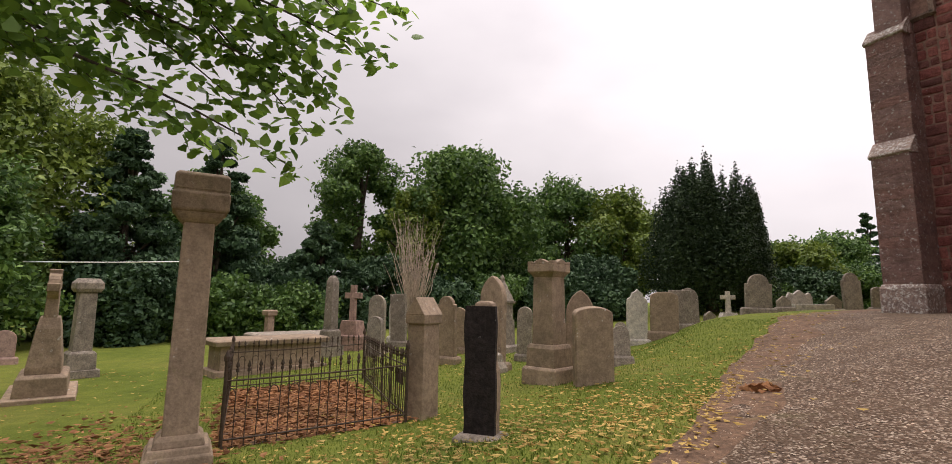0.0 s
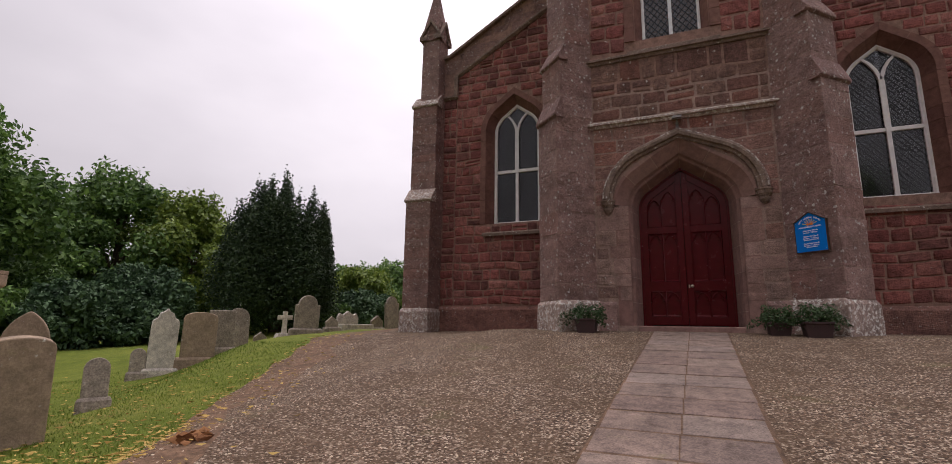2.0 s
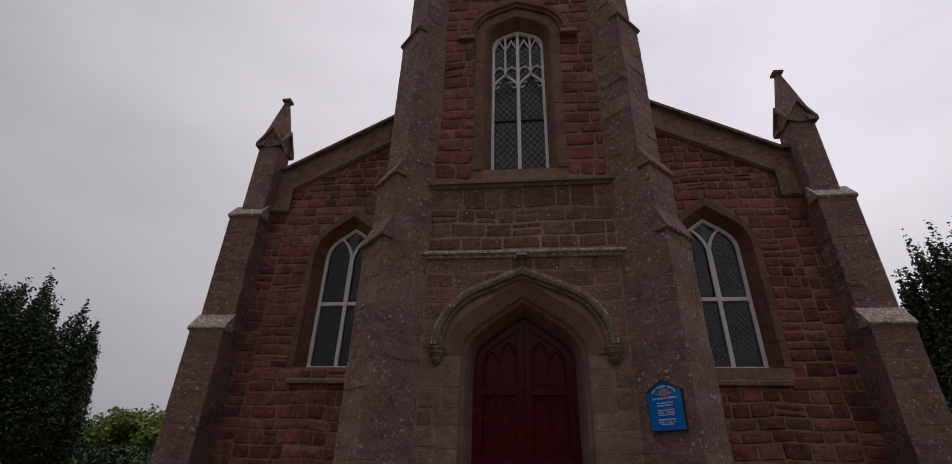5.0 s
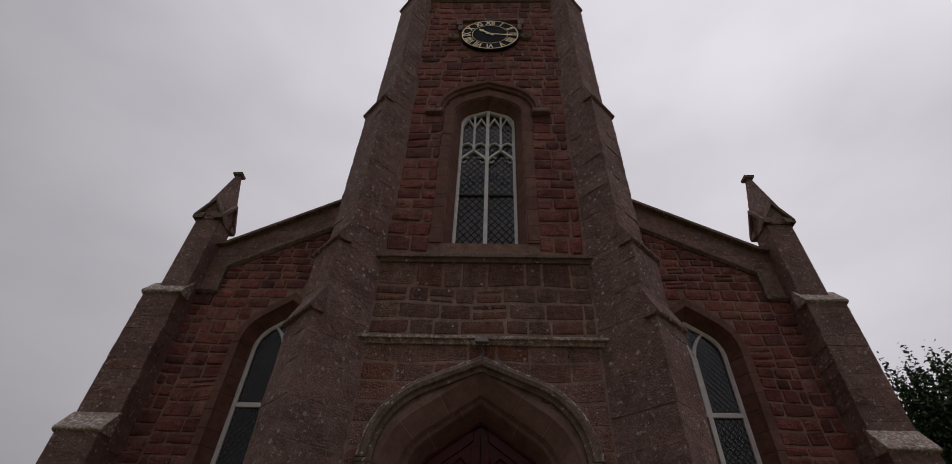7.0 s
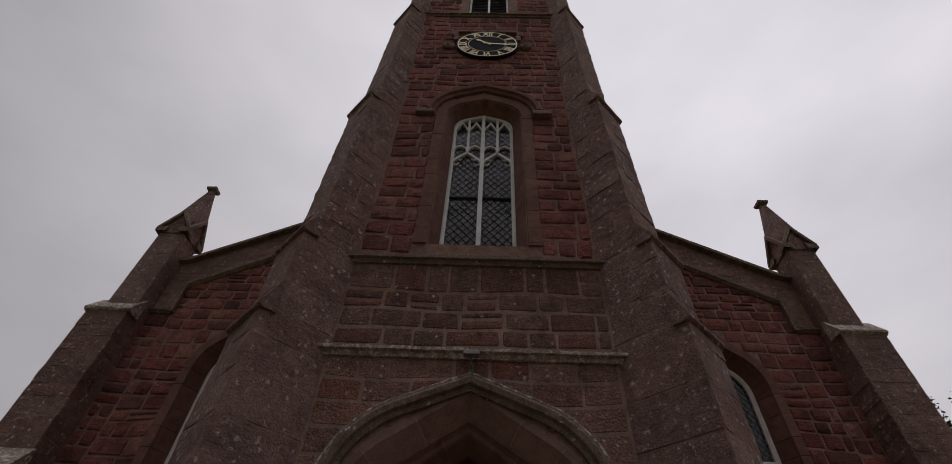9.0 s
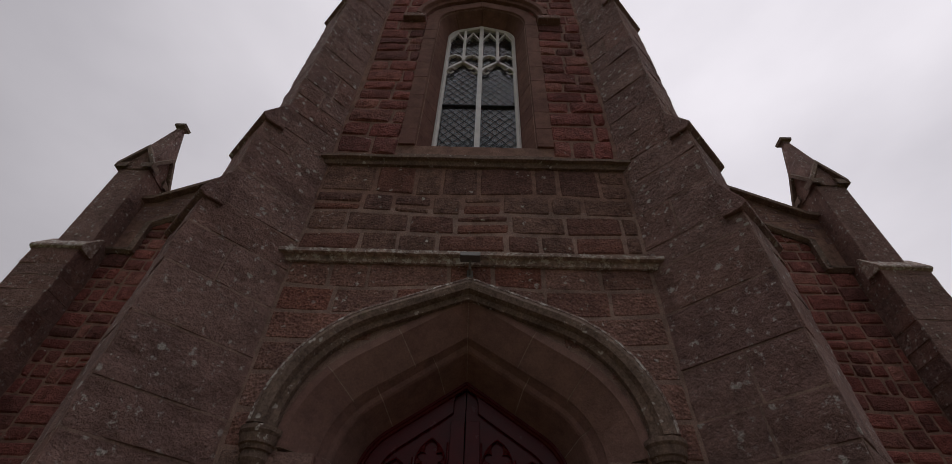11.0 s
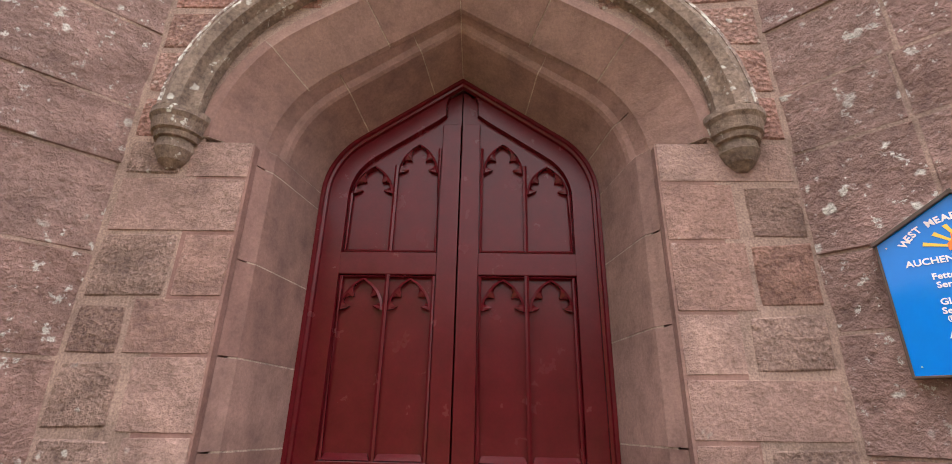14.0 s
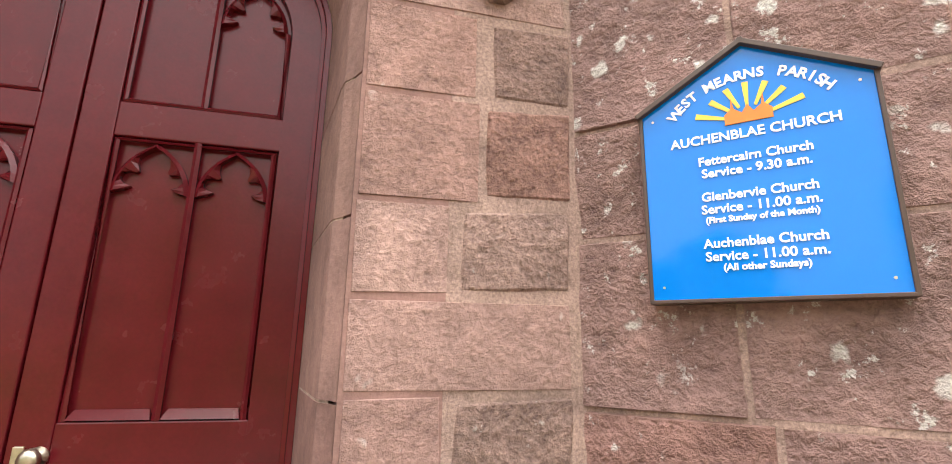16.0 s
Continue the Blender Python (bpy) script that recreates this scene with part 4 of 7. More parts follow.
def corner_buttress(s):
    but = new("buttress")
    but.parent = church
    but["label"] = "stepped corner buttress of dressed stone under a pinnacle"
    W = 0.95

    def corner(t, u):
        return (s * (7.8 + t), 4.0 - u)

    for z0, z1, L in ((0.62, 4.3, 0.88), (4.3, 7.85, 0.62)):
        buttress_stage(but, corner, L, W, z0, z1, 0, (0.26, 0.42))
    def place(t, v, u):
        return (*corner(t, u), v)
    part("setoff", setoff(place, 0.88, 0.62, W, 4.3, 0.42), LICHEN_STONE, but, "lichened sloping capstone", bevel=0.012)
    part("setoff", setoff(place, 0.62, 0.36, W, 7.85, 0.42), LICHEN_STONE, but, "lichened sloping capstone", bevel=0.012)
    bld = Build()
    def ring(o, z):
        return [(*corner(t, u), z) for t, u in ((-o, -0.2), (-o, 0.88 + o), (W + o, 0.88 + o), (W + o, -0.2))]
    bld.loops([ring(0.07, -0.5), ring(0.07, 0.5), ring(0.02, 0.62)])
    part("plinth", bld, LICHEN_STONE, but, "pale lichened plinth stone", bevel=0.03)
    pin = new("pinnacle")
    pin.parent = church
    pin["label"] = "square stone pinnacle with gablets and a capped spirelet"
    cx, cy, h = s * 8.18, 3.86, 0.36
    bld = Build()
    bld.squares(cx, cy, [(7.8, h, h), (10.45, h * 0.96, h * 0.96)])
    part("shaft", bld, BUTTRESS, pin, bevel=0.015)
    bld = Build()
    bld.squares(cx, cy, [(10.42, h * 0.96, h * 0.96), (11.0, h * 0.92, h * 0.92), (12.62, 0.07, 0.07)])
    part("spirelet", bld, BUTTRESS, pin, bevel=0.012)
    for q in range(4):
        bld = Build()
        ca, sa = math.cos(q * 1.5708), math.sin(q * 1.5708)
        tri = [(-h - 0.08, 10.46), (-h - 0.08, 10.6), (0, 11.32), (h + 0.08, 10.6), (h + 0.08, 10.46), (0, 11.16)]
        bld.loops([[(cx + ca * u - sa * d, cy + sa * u + ca * d, v) for u, v in tri] for d in (-h - 0.09, -h + 0.2)])
        part("gablet", bld, MOULDING, pin)
        bld = Build()
        tri = [(-h, 10.45), (h, 10.45), (0, 11.18)]
        bld.loops([[(cx + ca * u - sa * d, cy + sa * u + ca * d, v) for u, v in tri] for d in (-h - 0.01, -h + 0.2)])
        part("gablet_face", bld, BUTTRESS, pin)
    bld = Build()
    bld.squares(cx, cy, [(12.56, 0.075, 0.075), (12.63, 0.085, 0.085), (12.65, 0.14, 0.14), (12.73, 0.15, 0.15), (12.75, 0.08, 0.08)])
    part("finial", bld, MOULDING, pin)


corner_buttress(-1)
corner_buttress(1)


# ---- gable walls beside the tower
def coping_z(x):
    return 11.80 + (4.18 - abs(x)) * 0.575 if abs(x) < 7.6 else 9.72


def gable_wall(s):
    bld = Build()
    cx = s * 5.12
    x0, x1 = sorted((s * 2.3, s * 8.3))
    wall_round(bld, x0, x1, -0.6, coping_z, offset(SIDE_WIN, 0.2), 4.0, 4.75, cx)
    wall = part("wall", bld, RED_MORTAR, church, "gable wall of red sandstone rubble with pale mortar joints")
    hole = [(s * 5.12 * s, offset(SIDE_WIN, 0.38))]
    slope = (0.566, 1.0, 13.08)
    polys = rubble(2.6, 7.30, 0.72, 10.9, (0.22, 0.38), (0.28, 0.66), 0.012, hole, [slope], split=0.05)
    polys += rubble(7.30, 7.80, 0.72, 8.2, (0.22, 0.36), (0.22, 0.5), 0.012)
    place = front(4.0)
    lay_stones(wall, polys, lambda u, v, d: (s * u, 4.0 - d, v), RED_STONE, 0.03, 0.4, 0.034)
    polys = rubble(2.6, 8.3, 8.4, 12.6, (0.2, 0.34), (0.35, 0.8), 0.012, (), [(-0.566, -1.0, -13.2), (0.575, 1.0, 14.15)])
    polys = [p for p in polys if p[0][0] < 7.3 or p[0][1] < 9.6]
    lay_stones(wall, polys, lambda u, v, d: (s * u, 4.02 - d, v), BUTTRESS, 0.02, 0.05, 0.012, keep=60)
    # coping and the moulding below it, following the slope, then level beside the pinnacle
    def run(name, pts, out, tall):
        b_ = Build()
        b_.loops([[(s * x, 4.05, z - tall), (s * x, 4.0 - out * 0.4, z - tall), (s * x, 4.0 - out, z - tall * 0.55), (s * x, 4.0 - out, z - 0.03), (s * x, 4.05, z + 0.04)] for x, z in pts])
        part(name, b_, MOULDING, church)
    run("sloping_moulding", [(2.4, 11.87), (4.2, 10.86), (7.33, 9.09)], 0.13, 0.17)
    run("return_moulding", [(7.30, 8.32), (8.0, 8.32)], 0.13, 0.15)
    b_ = Build()
    b_.box(*sorted((s * 7.24, s * 7.37)), 3.87, 4.05, 8.2, 9.05)
    part("return_moulding", b_, MOULDING, church)
    b_ = Build()
    b_.loops([[(s * x, 4.85, z), (s * x, 3.84, z - 0.02), (s * x, 3.84, z + 0.08), (s * x, 4.3, z + 0.14), (s * x, 4.85, z + 0.1)] for x, z in [(2.4, coping_z(2.4)), (7.58, coping_z(7.58)), (8.3, 9.74)]])
    part("coping", b_, MOULDING, church, "dark weathered stone coping")
    b_ = Build()
    b_.loops([[(x, 3.90, -0.5), (x, 3.90, 0.60), (x, 3.97, 0.70), (x, 4.05, 0.70), (x, 4.05, -0.5)] for x in (x0, x1)])
    part("plinth", b_, BROWN_STONE, church, "", bevel=0.015)
    return wall


def lattice(parent, lights, y, pitch, path=None, cx=0.0):
    """Diamond leading in rectangular lights, kept inside the arch of the window."""
    bld = Build()
    r = 0.014
    for u0, u1, v0, v1 in lights:
        w = u1 - u0
        steep = 1.25
        for sgn in (1, -1):
            c = v0 - w * steep
            while c < v1 + w * steep:
                pts = []
                for i in range(13):
                    u = u0 + w * i / 12
                    v = c + (u - u0) * steep * sgn + (0 if sgn > 0 else 0)
                    ok = v0 <= v <= v1
                    if ok and path is not None:
                        hw = half_width(path, v)
                        ok = hw is not None and abs(u - cx) < hw - 0.03
                    if ok:
                        pts.append((u, v))
                if len(pts) > 1:
                    (ua, va), (ub, vb) = pts[0], pts[-1]
                    bld.add([(ua, y, va - r), (ub, y, vb - r), (ub, y, vb + r), (ua, y, va + r), (ua, y - 0.008, va), (ub, y - 0.008, vb)], [(0, 1, 5, 4), (4, 5, 2, 3), (0, 3, 2, 1)])
                c += pitch
    ob = quick("leading", bld.v, bld.f, LEAD, parent)
    ob["kind"] = "stuff"
    return ob


def pane(parent, path, cx, y):
    bld = Build()
    pts = [(cx + x, z) for x, z in offset(path, -0.03)]
    bld.loops([[(x, yy, z) for x, z in pts] for yy in (y, y + 0.006)])
    ob = part("pane", bld, GLASS, parent)
    ob.visible_shadow = False
    return ob


def side_window(s):
    win = new("window")
    win.parent = church
    win["label"] = "white pointed window with a transom and diamond leading"
    cx, y = s * 5.12, 4.36
    bld = Build()
    sweep(bld, SIDE_WIN, [(0.0, y - 0.05), (-0.045, y - 0.06), (-0.098, y - 0.03), (-0.098, y + 0.05), (0.0, y + 0.05)], cx)
    part("window_frame", bld, WHITE_WOOD, win)
    bld = Build()
    bld.box(cx - 0.82, cx + 0.82, y - 0.07, y + 0.05, 3.45, 3.54)
    part("bottom_rail", bld, WHITE_WOOD, win, bevel=0.01)
    bld = Build()
    bld.box(cx - 0.76, cx + 0.76, y - 0.05, y + 0.04, 5.26, 5.37)
    part("transom", bld, WHITE_WOOD, win, bevel=0.01)
    bld = Build()
    bld.box(cx - 0.055, cx + 0.055, y - 0.055, y + 0.04, 3.5, 6.75)
    part("mullion", bld, WHITE_WOOD, win, bevel=0.012)
    for k in (-1, 1):
        bld = Build()
        line = [(0.0, 6.6), (k * 0.03, 6.82), (k * 0.1, 7.04), (k * 0.22, 7.24), (k * 0.4, 7.42)]
        rings = []
        for i, (u, v) in enumerate(line):
            rings.append([(cx + u - 0.045, y - 0.05, v), (cx + u + 0.045, y - 0.05, v), (cx + u + 0.045, y + 0.04, v), (cx + u - 0.045, y + 0.04, v)])
        bld.loops(rings)
        part("tracery_bar", bld, WHITE_WOOD, win)
        bld = Build()
        bld.tube([(cx + k * 0.06, y - 0.05, 5.36), (cx + k * 0.06, y - 0.05, 6.7)], 0.012)
        part("glazing_bead", bld, WHITE_WOOD, win)
    pane(win, SIDE_WIN, cx, y + 0.02)
    lights = [(cx - 0.75, cx - 0.04, 3.54, 7.6), (cx + 0.04, cx + 0.75, 3.54, 7.6)]
    lattice(win, lights, y + 0.005, 0.17, SIDE_WIN, cx)
    # dressed margin and splayed reveal
    ring_stones(church, SIDE_WIN, [(0.40, 3.972), (0.21, 3.972), (0.19, 4.03), (0.0, 4.34), (0.0, 4.5), (0.40, 4.5)], cx, RED_DRESSED, 0.42, "margin_stone")
    bld = Build()
    bld.loops([[(x, 4.42, 3.30), (x, 3.90, 3.02), (x, 3.90, 3.12), (x, 4.42, 3.45)] for x in (cx - 1.12, cx - 0.3, cx + 0.3, cx + 1.12)])
    part("window_sill", bld, MOULDING, win, "sloping weathered stone sill", bevel=0.01)


for side in (-1, 1):
    gable_wall(side)
    side_window(side)

# tower window
win = new("window")
win.parent = church
win["label"] = "tall white tracery window with diamond leading in the tower"
Y = 0.34
bld = Build()
sweep(bld, TOWER_WIN, [(0.0, Y - 0.05), (-0.03, Y - 0.06), (-0.065, Y - 0.03), (-0.065, Y + 0.05), (0.0, Y + 0.05)])
part("window_frame", bld, WHITE_WOOD, win)
bld = Build()
bld.box(-0.04, 0.04, Y - 0.06, Y + 0.04, 6.72, 11.2)
part("mullion", bld, WHITE_WOOD, win, bevel=0.012)
bld = Build()
bld.box(-0.62, 0.62, Y - 0.06, Y + 0.04, 6.70, 6.78)
part("bottom_rail", bld, WHITE_WOOD, win, bevel=0.01)
for cx in (-0.31, 0.31):
    bld = Build()
    sweep(bld, arch(0.27, 9.35, 9.72, 0.22, None, 6), [(0.0, Y - 0.045), (0.045, Y - 0.045), (0.045, Y + 0.03), (0.0, Y + 0.03)], cx)
    part("light_head", bld, WHITE_WOOD, win)
    for k in (-1, 1):
        for a, c in (((0.26, 9.36), (0.15, 9.40)), ((0.2, 9.54), (0.09, 9.52))):
            bld = Build()
            bld.tube([(cx + k * a[0], Y - 0.02, a[1]), (cx + k * (a[0] + c[0]) / 2, Y - 0.02, min(a[1], c[1]) - 0.03), (cx + k * c[0], Y - 0.02, c[1])], 0.024, 0.014, 6)
            part("cusp", bld, WHITE_WOOD, win)
    bld = Build()
    bld.box(cx - 0.025, cx + 0.025, Y - 0.045, Y + 0.03, 9.7, 11.1 if abs(cx) < 0.2 else 11.02)
    part("tracery_bar", bld, WHITE_WOOD, win)
    bld = Build()
    bld.box(cx - 0.27, cx + 0.27, Y - 0.02, Y + 0.02, 8.30, 8.315)
    part("saddle_bar", bld, LEAD, win)
    for k in (-1, 1):
        bld = Build()
        sweep(bld, arch(0.115, 10.62, 10.9, 0.1, None, 5), [(0.0, Y - 0.04), (0.03, Y - 0.04), (0.03, Y + 0.03), (0.0, Y + 0.03)], cx + k * 0.15)
        part("light_head", bld, WHITE_WOOD, win)
        bld = Build()
        sweep(bld, arch(0.115, 9.86, 9.99, 0.1, None, 5), [(0.0, Y - 0.04), (0.03, Y - 0.04), (0.03, Y + 0.03), (0.0, Y + 0.03)], cx + k * 0.15)
        part("light_foot", bld, WHITE_WOOD, win)
pane(win, TOWER_WIN, 0.0, Y + 0.02)
lattice(win, [(-0.575, -0.04, 6.78, 11.0), (0.04, 0.575, 6.78, 11.0)], Y + 0.005, 0.185, TOWER_WIN)
ring_stones(church, TOWER_WIN, [(0.38, -0.03), (0.17, -0.03), (0.15, 0.03), (0.0, 0.32), (0.0, 0.5), (0.38, 0.5)], 0.0, RED_DRESSED, 0.45, "margin_stone")
bld = Build()
bld.loops([[(x, 0.42, 6.60), (x, -0.08, 6.36), (x, -0.08, 6.44), (x, 0.42, 6.74)] for x in (-0.98, -0.4, 0.4, 0.98)])
part("window_sill", bld, MOULDING, win, "sloping weathered stone sill", bevel=0.01)
bld = Build()
hood = resample(arch(0.64, 10.75, 11.3, 0.42, None), 0.15)
sweep(bld, hood, [(0.42, 0.0), (0.42, -0.07), (0.48, -0.09), (0.5, -0.15), (0.58, -0.16), (0.63, 0.0)])
part("hood_mould", bld, RED_DRESSED, church, "stone hood mould over the tower window")
for s in (-1, 1):
    bld = Build()
    bld.box(*sorted((s * 1.04, s * 1.46)), -0.15, 0.02, 10.62, 10.77)
    part("label_stop", bld, BUTTRESS, church, bevel=0.02)

# clock
clock = thing("tower_clock", "round black clock face with gold Roman numerals on the tower", "clock", at=(0.01, -0.07, 14.32))
bld = Build()
bld.loops([[(r * math.cos(6.28319 * i / 48), y, r * math.sin(6.28319 * i / 48)) for i in range(48)] for y, r in ((0.04, 0.83), (-0.03, 0.83), (-0.05, 0.79))])
part("dial", bld, CLOCK_BLACK, clock)
for name, r0, r1 in (("outer_ring", 0.775, 0.80), ("inner_ring", 0.50, 0.512)):
    bld = Build()
    bld.loops([[((r1 if k in (0, 3) else r0) * math.cos(a), -0.05 if k < 2 else -0.058, (r1 if k in (0, 3) else r0) * math.sin(a)) for k in range(4)] for a in [6.28319 * i / 48 for i in range(49)]])
    part(name, bld, GOLD, clock)


def lettering(name, text, size, matrix, material, parent, align="CENTER", bold=0.0):
    cu = bpy.data.curves.new(name, "FONT")
    cu.body, cu.size, cu.align_x, cu.align_y, cu.extrude, cu.offset = text, size, align, "CENTER", 0.0015, bold
    cu.resolution_u = 3
    tmp = bpy.data.objects.new(name, cu)
    scene.collection.objects.link(tmp)
    bpy.context.view_layer.update()
    me = bpy.data.meshes.new_from_object(tmp.evaluated_get(bpy.context.evaluated_depsgraph_get()))
    bpy.data.objects.remove(tmp)
    me.transform(matrix)
    me.materials.clear()
    me.materials.append(material)
    ob = new(name, me)
    ob.parent = parent
    return ob


for i, numeral in enumerate(("XII", "I", "II", "III", "IIII", "V", "VI", "VII", "VIII", "IX", "X", "XI")):
    a = radians(30 * i)
    m = Matrix.Translation((0.645 * math.sin(a), -0.055, 0.645 * math.cos(a))) @ Matrix.Rotation(a, 4, "Y") @ Matrix.Rotation(radians(90), 4, "X") @ Matrix.Diagonal((0.85, 1.15, 1, 1))
    lettering("numeral", numeral, 0.27, m, GOLD, clock, bold=0.006)
for a, ln, w in ((radians(310), 0.42, 0.035), (radians(97), 0.66, 0.026)):
    bld = Build()
    m = Matrix.Rotation(a, 4, "Y")
    poly = [(-w, -0.12), (w, -0.12), (w * 0.7, ln * 0.6), (w * 1.8, ln * 0.72), (0, ln), (-w * 1.8, ln * 0.72), (-w * 0.7, ln * 0.6)]
    bld.loops([[tuple(m @ Vector((u, y, v))) for u, v in poly] for y in (-0.075, -0.068)])
    part("pointer", bld, GOLD, clock)
# carved frame round the dial
for x0, x1, z0, z1 in ((-0.80, 0.80, 15.2, 15.32), (-0.98, -0.81, 14.95, 15.26), (0.81, 0.98, 14.95, 15.26), (-0.92, -0.79, 14.62, 14.94), (0.79, 0.92, 14.62, 14.94)):
    bld = Build()
    bld.box(x0, x1, -0.11, 0.02, z0, z1)
    part("clock_surround", bld, BUTTRESS, church, bevel=0.02)
for s in (-1, 1):
    bld = Build()
    bld.loops([[(s * 1.03 + r * math.cos(6.28319 * i / 14), y, 14.30 + r * math.sin(6.28319 * i / 14)) for i in range(14)] for y, r in ((0.02, 0.17), (-0.08, 0.17), (-0.12, 0.13), (-0.1, 0.07), (-0.14, 0.03))])
    part("roundel", bld, MOULDING, church)

# belfry louvres
win = new("window")
win.parent = church
win["label"] = "belfry opening with dark slats and white frame"
bld = Build()
sweep(bld, LOUVRE, [(0.0, 0.22), (-0.06, 0.22), (-0.06, 0.3), (0.0, 0.3)])
bld.box(-0.035, 0.035, 0.22, 0.3, 16.9, 21.0)
part("window_frame", bld, WHITE_WOOD, win)
for i in range(26):
    z = 16.95 + i * 0.15
    w = half_width(LOUVRE, min(z + 0.1, 21.05)) or 0.1
    bld = Build()
    bld.loops([[(x, 0.24, z - 0.05), (x, 0.24, z - 0.03), (x, 0.42, z + 0.12), (x, 0.42, z + 0.10)] for x in (-w, w)])
    part("slat", bld, SLATE, win)

# body of the church behind the gables
for dims in ((-8.3, -7.7, 4.75, 26.0, -0.6, 9.2), (7.7, 8.3, 4.75, 26.0, -0.6, 9.2), (-8.3, 8.3, 26.0, 26.6, -0.6, 9.2)):
    bld = Build()
    bld.box(*dims)
    part("wall", bld, BROWN_STONE, church)
for s in (-1, 1):
    bld = Build()
    bld.loops([[(s * 8.5, y, 9.1), (0.0, y, 13.9), (0.0, y, 14.05), (s * 8.5, y, 9.3)] for y in (4.78, 26.7)])
    part("roof", bld, SLATE, church)
# unseen floor and backing wall, added so the windows look into darkness
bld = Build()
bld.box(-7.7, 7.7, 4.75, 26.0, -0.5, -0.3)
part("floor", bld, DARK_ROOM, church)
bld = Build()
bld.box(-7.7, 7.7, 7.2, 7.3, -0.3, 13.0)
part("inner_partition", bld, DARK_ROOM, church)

# ---------------------------------------------------------------- notice board
board = thing("notice_board", "blue glossy church notice board with white lettering in a brown frame", "sign")
K = math.sqrt(0.5)


def on_board(u, v, d):
    """On the inner face of the buttress: u along it away from the tower, d out from it."""
    return (1.90 + K * u - K * d, -0.06 - K * u - K * d, v)


BW, BZ0, BZ1, BZ2 = 0.575, 1.552, 2.12, 2.285
BU = 0.145
outline = [(BU, BZ0), (BU + BW, BZ0), (BU + BW, BZ1), (BU + BW / 2, BZ2), (BU, BZ1)]
bld = Build()
bld.plate(outline, on_board, 0.03, 0.055)
part("panel", bld, SIGN_BLUE, board)
for i in range(5):
    p, q = outline[i], outline[(i + 1) % 5]
    wide = 0.016 if i in (2, 3) else 0.011
    dx, dz = q[0] - p[0], q[1] - p[1]
    k = math.hypot(dx, dz)
    nx, nz = dz / k * wide, -dx / k * wide
    ex, ez = dx / k * wide, dz / k * wide
    bld = Build()
    bld.plate([(p[0] - ex * 0.9, p[1] - ez * 0.9), (q[0] + ex * 0.9, q[1] + ez * 0.9), (q[0] + nx + ex * 0.9, q[1] + nz + ez * 0.9), (p[0] + nx - ex * 0.9, p[1] + nz - ez * 0.9)], on_board, 0.0, 0.075 if i in (2, 3) else 0.062)
    part("frame_bar", bld, SIGN_FRAME, board, bevel=0.002)
for u, v in ((BU + 0.03, BZ0 + 0.035), (BU + BW - 0.03, BZ0 + 0.035), (BU + 0.03, BZ1 - 0.02), (BU + BW - 0.03, BZ1 - 0.02)):
    bld = Build()
    bld.loops([[on_board(u + 0.004 * math.cos(1.0472 * i), v + 0.004 * math.sin(1.0472 * i), d) for i in range(6)] for d in (0.055, 0.058)])
    part("screw", bld, BRASS, board)


def board_matrix(u, v, turn=0.0, d=0.0565):
    o = Vector(on_board(u, v, d))
    ux, nn = Vector((K, -K, 0)), Vector((-K, -K, 0))
    m = Matrix(((ux.x, 0, nn.x, o.x), (ux.y, 0, nn.y, o.y), (0, 1, 0, o.z), (0, 0, 0, 1)))
    return m @ Matrix.Rotation(turn, 4, "Z")


UC = BU + BW / 2
for text, v, size in (("AUCHENBLAE CHURCH", 2.012, 0.039), ("Fettercairn Church", 1.945, 0.036), ("Service - 9.30 a.m.", 1.908, 0.036),
                      ("Glenbervie Church", 1.838, 0.036), ("Service - 11.00 a.m.", 1.801, 0.036), ("(First Sunday of the Month)", 1.770, 0.024),
                      ("Auchenblae Church", 1.703, 0.036), ("Service - 11.00 a.m.", 1.666, 0.036), ("(All other Sundays)", 1.635, 0.026)):
    lettering("lettering", text, size, board_matrix(UC, v), SIGN_WHITE, board, bold=0.0009)
arc_text = "WEST MEARNS PARISH"
for i, ch in enumerate(arc_text):
    if ch != " ":
        a = radians(-62 + 124 * i / (len(arc_text) - 1))
        lettering("lettering", ch, 0.041, board_matrix(UC + 0.215 * math.sin(a), 2.035 + 0.155 * math.cos(a), -a * 0.72), SIGN_WHITE, board, bold=0.0012)
for i in range(7):
    a = radians(-72 + 24 * i)
    bld = Build()
    ca, sa = math.cos(a), math.sin(a)
    r1 = 0.142 if abs(a) > 0.9 else 0.125
    bld.plate([(UC + r * sa + w * ca, 2.048 + r * ca * 0.95 - w * sa) for r, w in ((0.05, -0.004), (r1, -0.0085), (r1, 0.0085), (0.05, 0.004))], on_board, 0.055, 0.0575)
    part("sun_ray", bld, SIGN_YELLOW, board)
bld = Build()
bld.plate([(UC - 0.06, 2.045), (UC + 0.06, 2.045), (UC + 0.06, 2.075), (UC + 0.043, 2.09), (UC + 0.04, 2.125), (UC + 0.034, 2.09), (UC + 0.015, 2.075), (UC, 2.098), (UC - 0.015, 2.075), (UC - 0.034, 2.09), (UC - 0.04, 2.125), (UC - 0.043, 2.09), (UC - 0.06, 2.075)], on_board, 0.055, 0.0585)
part("emblem", bld, SIGN_ORANGE, board)


# ---------------------------------------------------------------- ground
EDGE = [(-40, -4.2), (-20, -3.2), (-13, -2.8), (-10.4, -3.15), (-9.0, -3.85), (-6.7, -5.65), (-4.5, -7.0), (-3.8, -7.4), (-1.8, -8.5), (-0.5, -9.3), (2.5, -10.4), (6, -10.9), (14, -11.5)]


